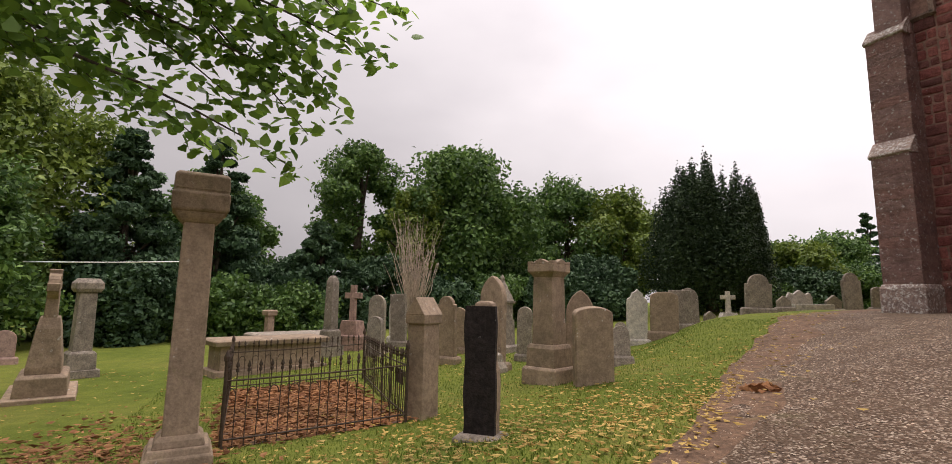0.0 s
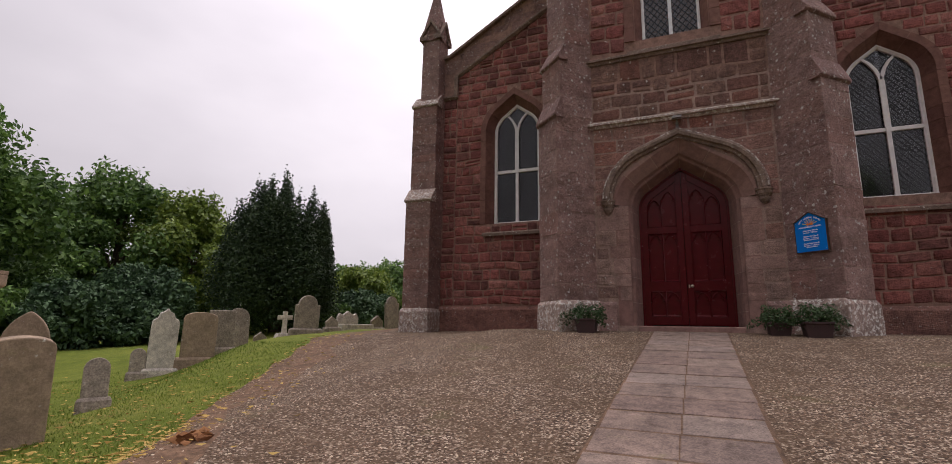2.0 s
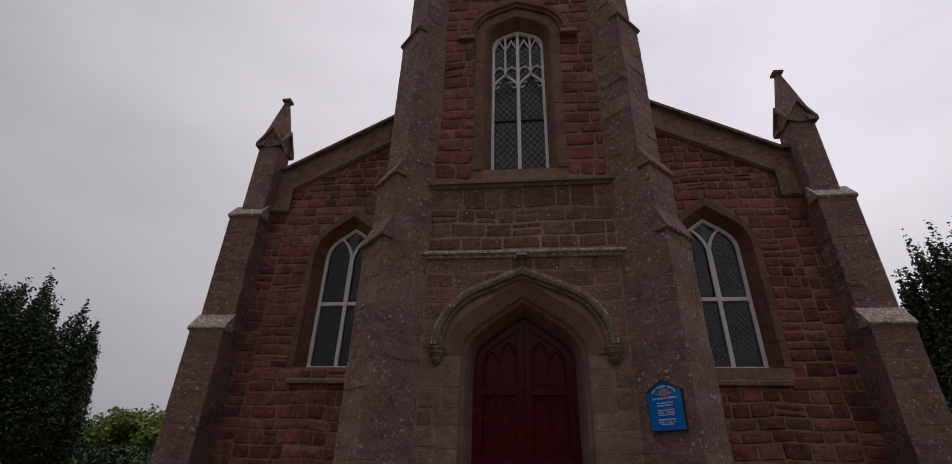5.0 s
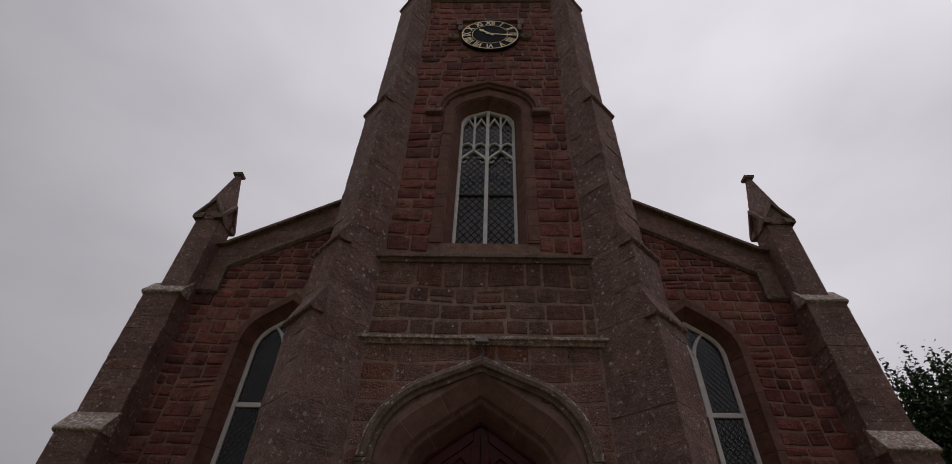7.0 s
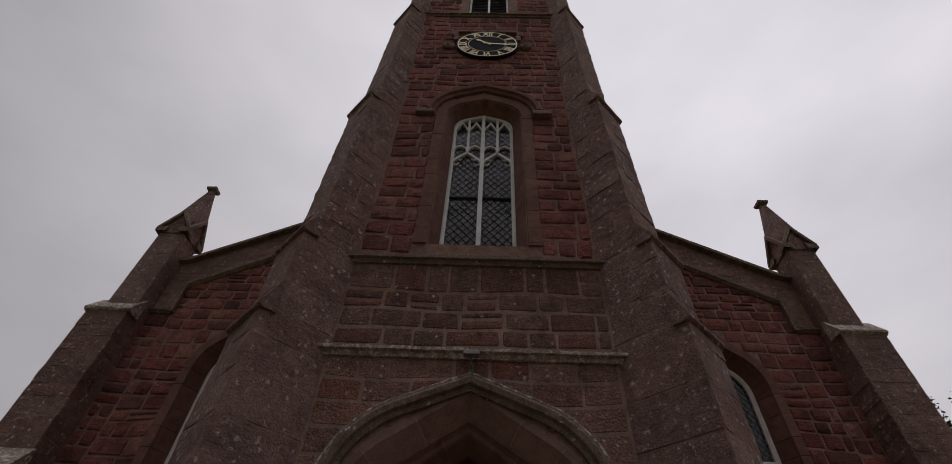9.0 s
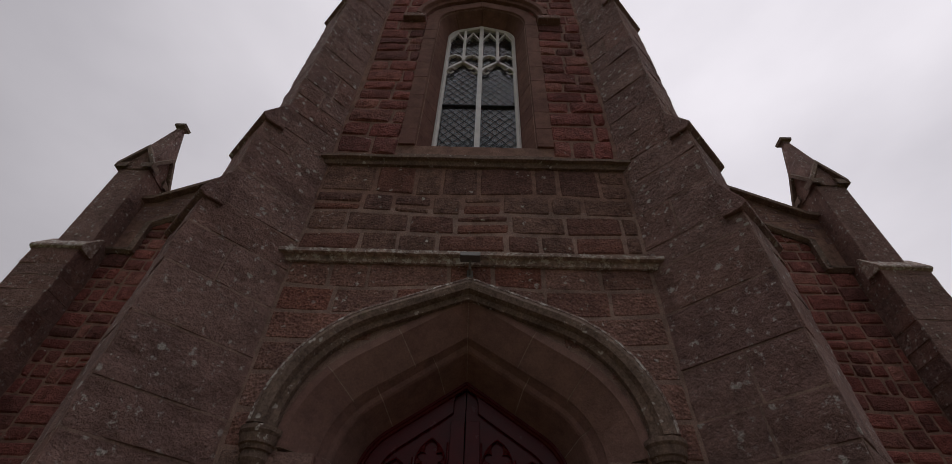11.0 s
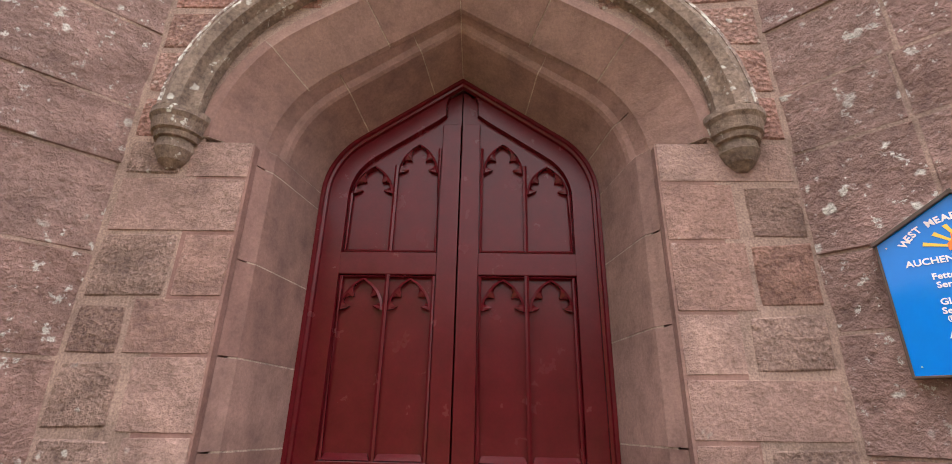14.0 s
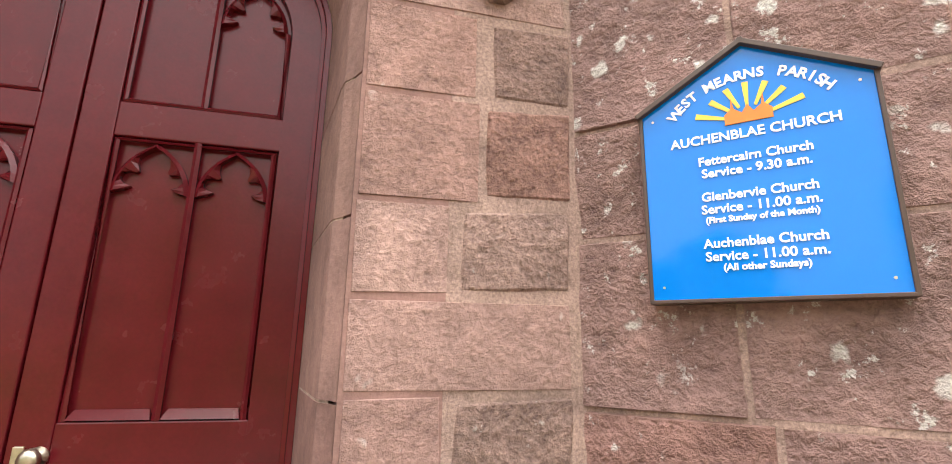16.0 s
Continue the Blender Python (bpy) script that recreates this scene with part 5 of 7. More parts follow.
def edge_line(y):
    for (y0, x0), (y1, x1) in zip(EDGE, EDGE[1:]):
        if y0 <= y <= y1:
            return x0 + (x1 - x0) * (y - y0) / (y1 - y0)
    return -11.5


def bank(x, y):
    """The bank below the gravel: how far the grass drops beyond its crest."""
    k = min(1.0, max(0.0, (edge_line(y) - x - 1.4) / 3.0))
    w = 1.0 if y > -3 else max(0.0, 1 - (-3 - y) / 5.5)
    if y > 4.0:
        w = max(0.3, 1 - (y - 4.0) / 6)
    return 0.66 * k * k * (3 - 2 * k) * w


def ground_z(x, y):
    z = 0.0 if y > -0.6 else (0.12 * (y + 0.6) if y > -9 else -1.008 - 0.3 * (1 - math.exp((y + 9) * 0.4)))
    d = max(0.0, -x - 4.0)
    k = min(1.0, max(0.25, 1 - (y + 6) / 16))
    return z - 0.5 * (1 - math.exp(-d / 2)) * k - 0.02 - bank(x, y)


def spread(lo, hi, inner, step, far):
    out, v = [], lo
    while v <= hi + 1e-6:
        out.append(v)
        v += step
    reach, gap = inner, step
    left, right = [], []
    a, c = lo, hi
    while hi + reach < far:
        gap *= 1.6
        a, c = a - gap, c + gap
        left.append(a)
        right.append(c)
        reach = c - hi
    return sorted(left) + out + right


xs, ys = spread(-24, 16, 0, 0.4, 900), spread(-24, 12, 0, 0.4, 900)
verts = [(x, y, ground_z(x, y) + 0.02 * noise.noise(Vector((x * 0.7, y * 0.7, 0)))) for y in ys for x in xs]
nx = len(xs)
faces = [(j * nx + i, j * nx + i + 1, (j + 1) * nx + i + 1, (j + 1) * nx + i) for j in range(len(ys) - 1) for i in range(nx - 1)]
ground = quick("ground", verts, faces, GRASS)
ground.data.polygons.foreach_set("use_smooth", [True] * len(ground.data.polygons))
tagged(ground, "mown green churchyard grass sloping down from the church", "grass", kind="structure")



def gravel_edge(y):
    for (y0, x0), (y1, x1) in zip(EDGE, EDGE[1:]):
        if y0 <= y <= y1:
            return x0 + (x1 - x0) * (y - y0) / (y1 - y0) + 0.16 * noise.noise(Vector((y * 1.3, 3.1, 0))) + 0.07 * noise.noise(Vector((y * 5.0, 8.1, 0)))
    return -11.5


rows = [-40 + 0.9 * i for i in range(22)] + [-20 + 0.25 * i for i in range(136)]
cols = 60
verts, faces = [], []
for y in rows:
    e = gravel_edge(y)
    for i in range(cols + 1):
        k = i / cols
        x = e + (14.0 - e) * k ** 1.25
        verts.append((x, y, ground_z(x, y) + (-0.03 if i == 0 or i == cols else 0.045 if i == 1 else 0.055) + 0.012 * noise.noise(Vector((x * 1.2, y * 1.2, 5)))))
n = cols + 1
faces = [(j * n + i, j * n + i + 1, (j + 1) * n + i + 1, (j + 1) * n + i) for j in range(len(rows) - 1) for i in range(cols)]
gravel = quick("gravel_forecourt", verts, faces, GRAVEL)
gravel.data.polygons.foreach_set("use_smooth", [True] * len(gravel.data.polygons))
tagged(gravel, "pinkish brown gravel forecourt with mossy and bare patches", "gravel", kind="structure")


# bare reddish earth between gravel and grass, showing through the thin gravel
verts, faces = [], []
brows = [-16 + 0.2 * i for i in range(140)]
for y in brows:
    e = gravel_edge(y)
    w = 0.75 + 0.55 * noise.noise(Vector((y * 0.6, 1.7, 0))) + (0.5 if y > -6 else 0.0)
    for i in range(9):
        x = e + 0.03 + w * i / 8
        verts.append((x, y, ground_z(x, y) + (0.02 if i in (0, 8) else 0.06) + 0.014 * noise.noise(Vector((x * 5, y * 5, 2)))))
faces = [(j * 9 + i, j * 9 + i + 1, (j + 1) * 9 + i + 1, (j + 1) * 9 + i) for j in range(len(brows) - 1) for i in range(8)]
border = quick("earth_border", verts, faces, EARTH)
border.data.polygons.foreach_set("use_smooth", [True] * len(border.data.polygons))
tagged(border, "strip of bare reddish earth along the gravel edge", "earth", kind="structure")


def top_z(x, y):
    return ground_z(x, y) + (0.055 if x > gravel_edge(y) + 0.1 else 0.0)


# loose pebbles
rg = np.random.default_rng(5)
verts, faces = [], []
for _ in range(36000):
    y = -12.5 + 11.5 * rg.random() ** 0.8
    x = gravel_edge(y) + rg.random() * (6.5 - gravel_edge(y))
    if abs(x + 0.1) < 0.75:
        continue
    r = rg.uniform(0.005, 0.015)
    z = top_z(x, y) + r * 0.2
    k = len(verts)
    a = rg.random() * 6.28
    for i in range(4):
        verts.append((x + r * rg.uniform(0.7, 1.3) * math.cos(a + i * 1.5708), y + r * rg.uniform(0.7, 1.3) * math.sin(a + i * 1.5708), z))
    verts += [(x, y, z + r * rg.uniform(0.5, 0.9))]
    faces += [(k, k + 1, k + 4), (k + 1, k + 2, k + 4), (k + 2, k + 3, k + 4), (k + 3, k, k + 4)]
tagged(quick("loose_pebbles", verts, faces, PEBBLE), "loose pink and grey pebbles on the gravel", "pebbles", kind="stuff")

# paved path to the door
path = thing("paved_path", "two-slab-wide worn stone path leading to the church door", "path", kind="structure")
bld = Build()
bld.loops([[(-0.03 + 0.021 * (y + 1.4) + u, y, ground_z(0, y) + 0.071 - (0.05 if k in (0, 3) else 0)) for k, u in enumerate((-0.72, -0.655, 0.655, 0.72))] for y in [-0.6 - 0.5 * i for i in range(37)]], False, False)
part("path_bed", bld, EARTH, path)
for i in range(32):
    y1 = -0.66 - i * 0.553
    y0 = y1 - 0.553
    for s in (-1, 1):
        cx = -0.03 + 0.021 * ((y0 + y1) / 2 + 1.4)
        x0, x1 = sorted((cx + s * 0.006, cx + s * 0.64))
        g = 0.02
        j = [rnd.uniform(-0.004, 0.004) for _ in range(4)]
        pts = [(x0 + j[0], y0 + g), (x1 + j[1], y0 + g + j[2]), (x1, y1 - g + j[3]), (x0, y1 - g)]
        lift = rnd.uniform(0.070, 0.077)
        rings = [[(x, y, ground_z(x, y) - 0.03) for x, y in pts], [(x, y, ground_z(x, y) + lift) for x, y in pts],
                 [(x + (cx + s * 0.32 - x) * 0.02, y + ((y0 + y1) / 2 - y) * 0.02, ground_z(x, y) + lift + 0.004) for x, y in pts]]
        bld = Build()
        bld.loops(rings)
        part("slab", bld, PAVING, path)


# ---------------------------------------------------------------- gravestones
def outline(shape, w, h):
    a = w / 2
    if shape == "round":
        top = [(a * math.cos(t), h - a + a * math.sin(t)) for t in [math.pi * i / 14 for i in range(15)]]
    elif shape == "segment":
        rise = w * 0.22
        top = [(a * math.cos(math.pi * i / 12), h - rise + rise * math.sin(math.pi * i / 12) ** 0.8) for i in range(13)]
    elif shape == "shoulder":
        r = a * 0.78
        top = [(a, h - r - 0.1), (a, h - r), (r, h - r)] + [(r * math.cos(t), h - r + r * math.sin(t)) for t in [math.pi * i / 12 for i in range(1, 12)]] + [(-r, h - r), (-a, h - r), (-a, h - r - 0.1)]
    elif shape == "pointed":
        top = [(a * (2 * math.cos(t) - 1), h - a * 1.732 + a * 2 * math.sin(t)) for t in [1.0472 * i / 8 for i in range(9)]]
        top += [(-x, z) for x, z in reversed(top[:-1])]
    elif shape == "gable":
        top = [(a, h - a * 0.8), (0, h), (-a, h - a * 0.8)]
    elif shape == "ogee":
        top = [(a, h * 0.72), (a * 0.93, h * 0.80), (a * 0.62, h * 0.84), (a * 0.5, h * 0.92), (a * 0.2, h * 0.95), (0, h), (-a * 0.2, h * 0.95), (-a * 0.5, h * 0.92), (-a * 0.62, h * 0.84), (-a * 0.93, h * 0.80), (-a, h * 0.72)]
    else:
        top = [(a, h), (-a, h)]
    return [(-a, 0.0), (a, 0.0)] + top


def headstone(x, y, w, h, shape, mat, label, turn=65.0, thick=0.14, base=True, tilt=0.0):
    """Faces its local -y; turn is its yaw."""
    st = thing("gravestone", label, "gravestone", "gravestones in the churchyard", at=(x, y, ground_z(x, y) - 0.03), turn=turn)
    st.rotation_euler[0], st.rotation_euler[1] = radians(tilt), radians(rnd.uniform(-2, 2))
    z = 0.0
    if base:
        bld = Build()
        bld.squares(0, 0, [(-0.1, w * 0.66, thick * 1.1), (0.16, w * 0.65, thick * 1.05), (0.21, w * 0.58, thick * 0.8)])
        part("base", bld, mat, st, bevel=0.012)
        z = 0.2
    poly = [(u, v + z - (0.05 if v == 0 else 0)) for u, v in outline(shape, w, h - z)]
    bld = Build()
    bld.plate(poly, lambda u, v, d: (u, -d, v), -thick / 2, thick / 2)
    part("slab", bld, mat, st, bevel=0.018)
    if shape in ("round", "pointed", "shoulder"):
        inner = [(u * 0.86, z + (v - z) * 0.93 + 0.03) for u, v in poly]
        bld = Build()
        bld.loops([[(u, -thick / 2 - 0.006, v) for u, v in inner], [(u * 0.97, -thick / 2 + 0.01, z + (v - z) * 0.985 + 0.004) for u, v in inner]])
        part("sunk_panel", bld, mat, st)
    return st


def monument(name, x, y, levels, mat, label, turn=20.0, lean=0.0, splits=()):
    """A square-plan monument: named stacks of (z, half x, half y) levels."""
    mo = thing(name, label, "monument", at=(x, y, ground_z(x, y) - 0.03), turn=turn)
    mo.rotation_euler[1] = radians(lean)
    for pname, lv in levels:
        bld = Build()
        bld.squares(0, 0, lv)
        part(pname, bld, mat, mo, bevel=0.014)
    return mo


# tall capped pillar beside the railings
monument("grave_pillar", -5.97, -13.43, [
    ("base", [(-0.1, 0.30, 0.30), (0.16, 0.29, 0.29), (0.18, 0.27, 0.27), (0.24, 0.25, 0.25)]),
    ("foot_moulding", [(0.235, 0.22, 0.22), (0.3, 0.2, 0.2), (0.34, 0.16, 0.16)]),
    ("shaft", [(0.33, 0.15, 0.15), (2.36, 0.138, 0.138)]),
    ("neck", [(2.355, 0.15, 0.15), (2.40, 0.19, 0.19), (2.46, 0.225, 0.225)]),
    ("cap", [(2.455, 0.23, 0.23), (2.48, 0.25, 0.25), (2.64, 0.255, 0.255), (2.66, 0.235, 0.235), (2.68, 0.245, 0.245), (2.82, 0.24, 0.24), (2.85, 0.21, 0.21)])], GRAVE_BROWN,
    "tall brown stone grave pillar with a moulded cap beside the railings", 8, 1.2)
# gabled square pillar
mo = monument("grave_pillar", -6.95, -10.72, [
    ("shaft", [(-0.1, 0.160, 0.160), (1.28, 0.152, 0.152)]),
    ("cap_band", [(1.275, 0.180, 0.180), (1.40, 0.180, 0.180)])], GRAVE_BROWN, "square brown stone pillar with a gabled cap at the railing corner", 30)
bld = Build()
bld.loops([[(-0.185, y, 1.395), (0.185, y, 1.395), (0.0, y, 1.64)] for y in (-0.185, 0.185)])
part("gabled_cap", bld, GRAVE_BROWN, mo, bevel=0.01)
# blackened slab, seen on edge
st = thing("gravestone", "soot-black narrow headstone with a grey weathered edge", "gravestone", at=(-5.12, -10.62, ground_z(-5.12, -10.62) - 0.03), turn=46)
bld = Build()
bld.squares(0, 0, [(-0.1, 0.26, 0.2), (0.05, 0.25, 0.19), (0.09, 0.2, 0.15)])
part("base", bld, GRAVE_GREY, st, bevel=0.015)
bld = Build()
zs = [0.06 + 1.31 * i / 14 for i in range(15)]


def ragged(x, z, k):
    return x + 0.016 * noise.noise(Vector((k, z * 3.1, 2.0))) + 0.008 * noise.noise(Vector((k, z * 11.0, 5.0)))


for y0, y1, mat, pname, label in ((-0.085, -0.03, GRAVE_DARK, "slab", "soot-black stone face"), (-0.03, 0.085, GRAVE_BROWN, "weathered_back", "brown weathered stone back")):
    bld = Build()
    rings = []
    for z in zs:
        cut = 0.03 if z > 0.72 and mat is GRAVE_BROWN else 0.0
        front_y = [y0 + 0.010 * noise.noise(Vector((x * 14, z * 6, 3.0))) for x in (-0.17, -0.06, 0.06, 0.17)]
        rings.append([(ragged(x, z, 1.0 if x < 0 else 7.0), y, z) for x, y in zip((-0.17, -0.06, 0.06, 0.17 - cut), front_y)] + [(ragged(0.17 - cut, z, 7.0), y1, z), (ragged(-0.17, z, 1.0), y1, z)])
    bld.loops(rings)
    part(pname, bld, mat, st, label)
bld = Build()
bld.squares(0.03, 0.0, [(1.34, 0.10, 0.075), (1.40, 0.095, 0.07), (1.425, 0.05, 0.05)])
part("broken_top", bld, GRAVE_BROWN, st, bevel=0.01)
# great pedestal monument
mo = monument("grave_monument", -8.0, -8.1, [
    ("plinth", [(-0.15, 0.354, 0.354), (0.27, 0.347, 0.347), (0.31, 0.316, 0.316)]),
    ("die", [(0.305, 0.293, 0.293), (0.62, 0.285, 0.285), (0.69, 0.254, 0.254)]),
    ("shaft", [(0.685, 0.219, 0.219), (1.86, 0.200, 0.200)]),
    ("neck", [(1.855, 0.204, 0.204), (1.9, 0.231, 0.231), (1.95, 0.273, 0.273)]),
    ("cap", [(1.945, 0.277, 0.277), (2.09, 0.277, 0.277)])], GRAVE_BROWN, "large square pedestal monument with a crenellated cap", 26)
for q in range(4):
    bld = Build()
    ca, sa = math.cos(q * 1.5708), math.sin(q * 1.5708)
    tri = [(-0.277, 2.085), (0.277, 2.085), (0.277, 2.14), (0.17, 2.11), (0.0, 2.18), (-0.17, 2.11), (-0.277, 2.14)]
    bld.loops([[(ca * u - sa * d, sa * u + ca * d, v) for u, v in tri] for d in (-0.277, -0.17)])
    part("cap_gablet", bld, GRAVE_BROWN, mo, bevel=0.008)
headstone(-7.15, -7.78, 0.62, 1.27, "segment", GRAVE_BROWN, "leaning brown headstone with a curved top and lichen", 70, 0.24, False, 5)
headstone(-8.35, -7.25, 0.52, 1.62, "pointed", GRAVE_BROWN, "tall pointed brown headstone behind the pedestal", 60, 0.16, False)
# carved gothic stone and its fallen base
st = headstone(-10.0, -8.3, 0.55, 2.02, "pointed", GRAVE_BROWN, "carved gothic headstone with a ruined crest", 35, 0.22, True, -4)
bld = Build()
bld.squares(0.1, -0.4, [(-0.1, 0.36, 0.3), (0.1, 0.35, 0.3), (0.22, 0.28, 0.25), (0.38, 0.26, 0.2), (0.42, 0.18, 0.15)])
part("fallen_block", bld, GRAVE_GREY, st, "lichened fallen block", bevel=0.03)
monument("grave_spire", -13.5, -6.4, [
    ("base", [(-0.1, 0.400, 0.400), (0.2, 0.384, 0.384), (0.24, 0.320, 0.320)]), ("lower_die", [(0.235, 0.272, 0.272), (0.95, 0.256, 0.256)]),
    ("upper_die", [(0.945, 0.224, 0.224), (1.42, 0.224, 0.224)]), ("cornice", [(1.415, 0.272, 0.272), (1.5, 0.288, 0.288)]),
    ("spire", [(1.495, 0.256, 0.256), (2.1, 0.040, 0.040), (2.16, 0.056, 0.056), (2.26, 0.012, 0.012)])], GRAVE_GREY, "grey stone monument with a pyramid spire and finial", 30)
HEADS = [(-11.3, -6.85, 0.37, 1.36, "round", GRAVE_GREY, 62), (-11.6, -8.75, 0.5, 1.62, "shoulder", GRAVE_BROWN, 40), (-15.3, -9.7, 0.6, 1.75, "round", GRAVE_GREY, 40),
         (-14.6, -9.9, 0.5, 1.15, "round", GRAVE_GREY, 40), (-17.8, -8.5, 0.5, 1.6, "pointed", GRAVE_PALE, 50), (-16.2, -8.8, 0.55, 1.7, "flat", GRAVE_GREY, 50),
         (-12.57, -2.3, 0.62, 1.72, "ogee", GRAVE_PALE, 62), (-12.2, -1.55, 0.82, 1.4, "segment", GRAVE_BROWN, 62), (-14.1, 1.4, 0.7, 1.52, "round", GRAVE_GREY, 64),
         (-13.9, 2.15, 0.44, 0.6, "gable", GRAVE_GREY, 64), (-12.0, 2.3, 0.82, 1.32, "shoulder", GRAVE_GREY, 62), (-12.6, 4.4, 0.5, 0.62, "gable", GRAVE_GREY, 68),
         (-12.75, -2.75, 0.34, 0.78, "round", GRAVE_GREY, 62), (-12.4, -0.7, 0.7, 1.25, "flat", GRAVE_GREY, 62), (-13.5, 0.6, 0.5, 1.05, "round", GRAVE_GREY, 64), (-14.6, 10.3, 0.7, 0.8, "gable", GRAVE_GREY, 70),
         (-14.7, 11.9, 0.9, 1.85, "shoulder", GRAVE_GREY, 70), (-14.2, 13.0, 0.85, 1.15, "segment", GRAVE_GREY, 72), (-16.9, -19.0, 0.5, 0.9, "round", GRAVE_PINK, 110),
         (-8.4, -6.2, 0.34, 0.8, "round", GRAVE_GREY, 58), (-12.4, -5.2, 0.5, 1.0, "round", GRAVE_GREY, 58), (-13.4, -7.8, 0.5, 1.3, "round", GRAVE_BROWN, 48)]
WORDS = {"round": "round-topped", "shoulder": "shouldered", "pointed": "pointed", "flat": "square-topped", "ogee": "scroll-topped carved", "segment": "low-arched", "gable": "small gabled"}
TINT = {GRAVE_GREY: "grey lichened", GRAVE_BROWN: "brown sandstone", GRAVE_PALE: "pale granite", GRAVE_PINK: "pink granite"}
for x, y, w, h, shape, mat, turn in HEADS:
    headstone(x, y, w, h, shape, mat, "%s %s headstone standing in the grass" % (TINT[mat], WORDS[shape]), turn + rnd.uniform(-6, 6), rnd.uniform(0.1, 0.16), rnd.random() < 0.85, rnd.uniform(-6, 5))
# group of low carved stones behind a kerb
gk = thing("kerbed_grave", "low pale kerbed grave with a carved triple headstone", "grave", at=(-13.5, 6.5, ground_z(-13.5, 6.5)), turn=68)
bld = Build()
bld.plate([(-0.5, 0), (0.5, 0), (0.5, 0.6), (0.4, 0.78), (0.25, 0.7), (0.0, 0.88), (-0.25, 0.7), (-0.4, 0.78), (-0.5, 0.6)], lambda u, v, d: (u, -d, v), -0.07, 0.07)
part("headstone", bld, GRAVE_PALE, gk, bevel=0.02)
bld = Build()
for b4 in ((-0.75, 0.75, -0.9, -0.78), (-0.75, -0.63, -0.78, 0.1), (0.63, 0.75, -0.78, 0.1)):
    bld.box(b4[0], b4[1], b4[2], b4[3], -0.1, 0.32)
part("kerb", bld, GRAVE_PALE, gk, bevel=0.015)


def cross_grave(x, y, h, w, mat, label, turn, base_h):
    cg = thing("grave_cross", label, "cross", at=(x, y, ground_z(x, y) - 0.02), turn=turn)
    bld = Build()
    bld.squares(0, 0, [(-0.1, w * 0.75, w * 0.5), (base_h * 0.5, w * 0.72, w * 0.48), (base_h * 0.52, w * 0.6, w * 0.4), (base_h, w * 0.45, w * 0.35)])
    part("base", bld, mat, cg, bevel=0.015)
    t = w * 0.15
    bld = Build()
    za = base_h + (h - base_h) * 0.62
    pts = [(-t * 1.15, base_h - 0.01), (t * 1.15, base_h - 0.01), (t, za), (w / 2, za), (w / 2, za + 2 * t), (t, za + 2 * t), (t, h), (-t, h), (-t, za + 2 * t), (-w / 2, za + 2 * t), (-w / 2, za), (-t, za)]
    bld.plate(pts, lambda u, v, d: (u, -d, v), -t * 0.7, t * 0.7)
    part("cross", bld, mat, cg, bevel=0.012)
    return cg


cross_grave(-15.2, 4.65, 1.32, 0.58, GRAVE_PALE, "small pale stone cross on a stepped base", 62, 0.45)
cross_grave(-16.85, -10.2, 2.1, 0.62, GRAVE_PINK, "tall stone cross on a pink granite pedestal", 45, 0.95)
ob = monument("grave_obelisk", -15.75, -11.0, [("base", [(-0.1, 0.304, 0.304), (0.34, 0.288, 0.288)]), ("die", [(0.335, 0.232, 0.232), (0.75, 0.216, 0.216), (0.8, 0.176, 0.176)]),
              ("shaft", [(0.795, 0.152, 0.152), (2.2, 0.132, 0.132), (2.32, 0.104, 0.104), (2.4, 0.048, 0.048)])], GRAVE_GREY, "tall grey round-headed grave shaft on a stepped base", 40)
monument("grave_pillar", -19.5, -12.7, [("base", [(-0.1, 0.26, 0.26), (0.2, 0.24, 0.24)]), ("shaft", [(0.195, 0.13, 0.13), (1.15, 0.12, 0.12)]), ("cap", [(1.145, 0.18, 0.18), (1.3, 0.2, 0.2), (1.34, 0.15, 0.15)])], GRAVE_BROWN, "small yellowish stone pillar with a square cap", 30)
# table tomb
tt = thing("table_tomb", "long low grey table tomb beyond the railings", "tomb", at=(-13.6, -12.7, ground_z(-13.6, -12.7) - 0.02), turn=112)
for pname, lv in (("base", [(-0.1, 1.35, 0.55), (0.14, 1.33, 0.53)]), ("chest", [(0.135, 1.2, 0.42), (0.68, 1.2, 0.42)]), ("lid", [(0.675, 1.34, 0.54), (0.78, 1.36, 0.56), (0.82, 1.3, 0.5)])):
    bld = Build()
    bld.squares(0, 0, lv)
    part(pname, bld, GRAVE_BROWN, tt, bevel=0.015)
tt2 = thing("kerbed_grave", "long low stone kerb around an old grave", "grave", at=(-18.8, -11.6, ground_z(-18.8, -11.6) - 0.02), turn=112)
bld = Build()
bld.squares(0, 0, [(-0.1, 1.7, 0.9), (0.5, 1.68, 0.88), (0.55, 1.6, 0.8)])
part("kerb", bld, GRAVE_GREY, tt2, bevel=0.02)
# leaning celtic cross monument
mo = monument("grave_monument", -11.4, -16.3, [
    ("step", [(-0.1, 0.62, 0.5), (0.16, 0.6, 0.48)]), ("plinth", [(0.155, 0.46, 0.36), (0.46, 0.44, 0.34), (0.5, 0.36, 0.28)]),
    ("die", [(0.495, 0.3, 0.24), (0.62, 0.3, 0.24), (1.25, 0.2, 0.17), (1.45, 0.12, 0.14)]), ("shaft", [(0.6, 0.16, 0.12), (2.0, 0.1, 0.08)])], GRAVE_BROWN, "weathered carved cross monument on a stepped base", 15, 5)
bld = Build()
bld.loops([[(r * math.cos(6.28319 * i / 20), y, 1.98 + r * math.sin(6.28319 * i / 20)) for i in range(20)] for y, r in ((-0.07, 0.2), (-0.085, 0.24), (0.085, 0.24), (0.07, 0.2))])
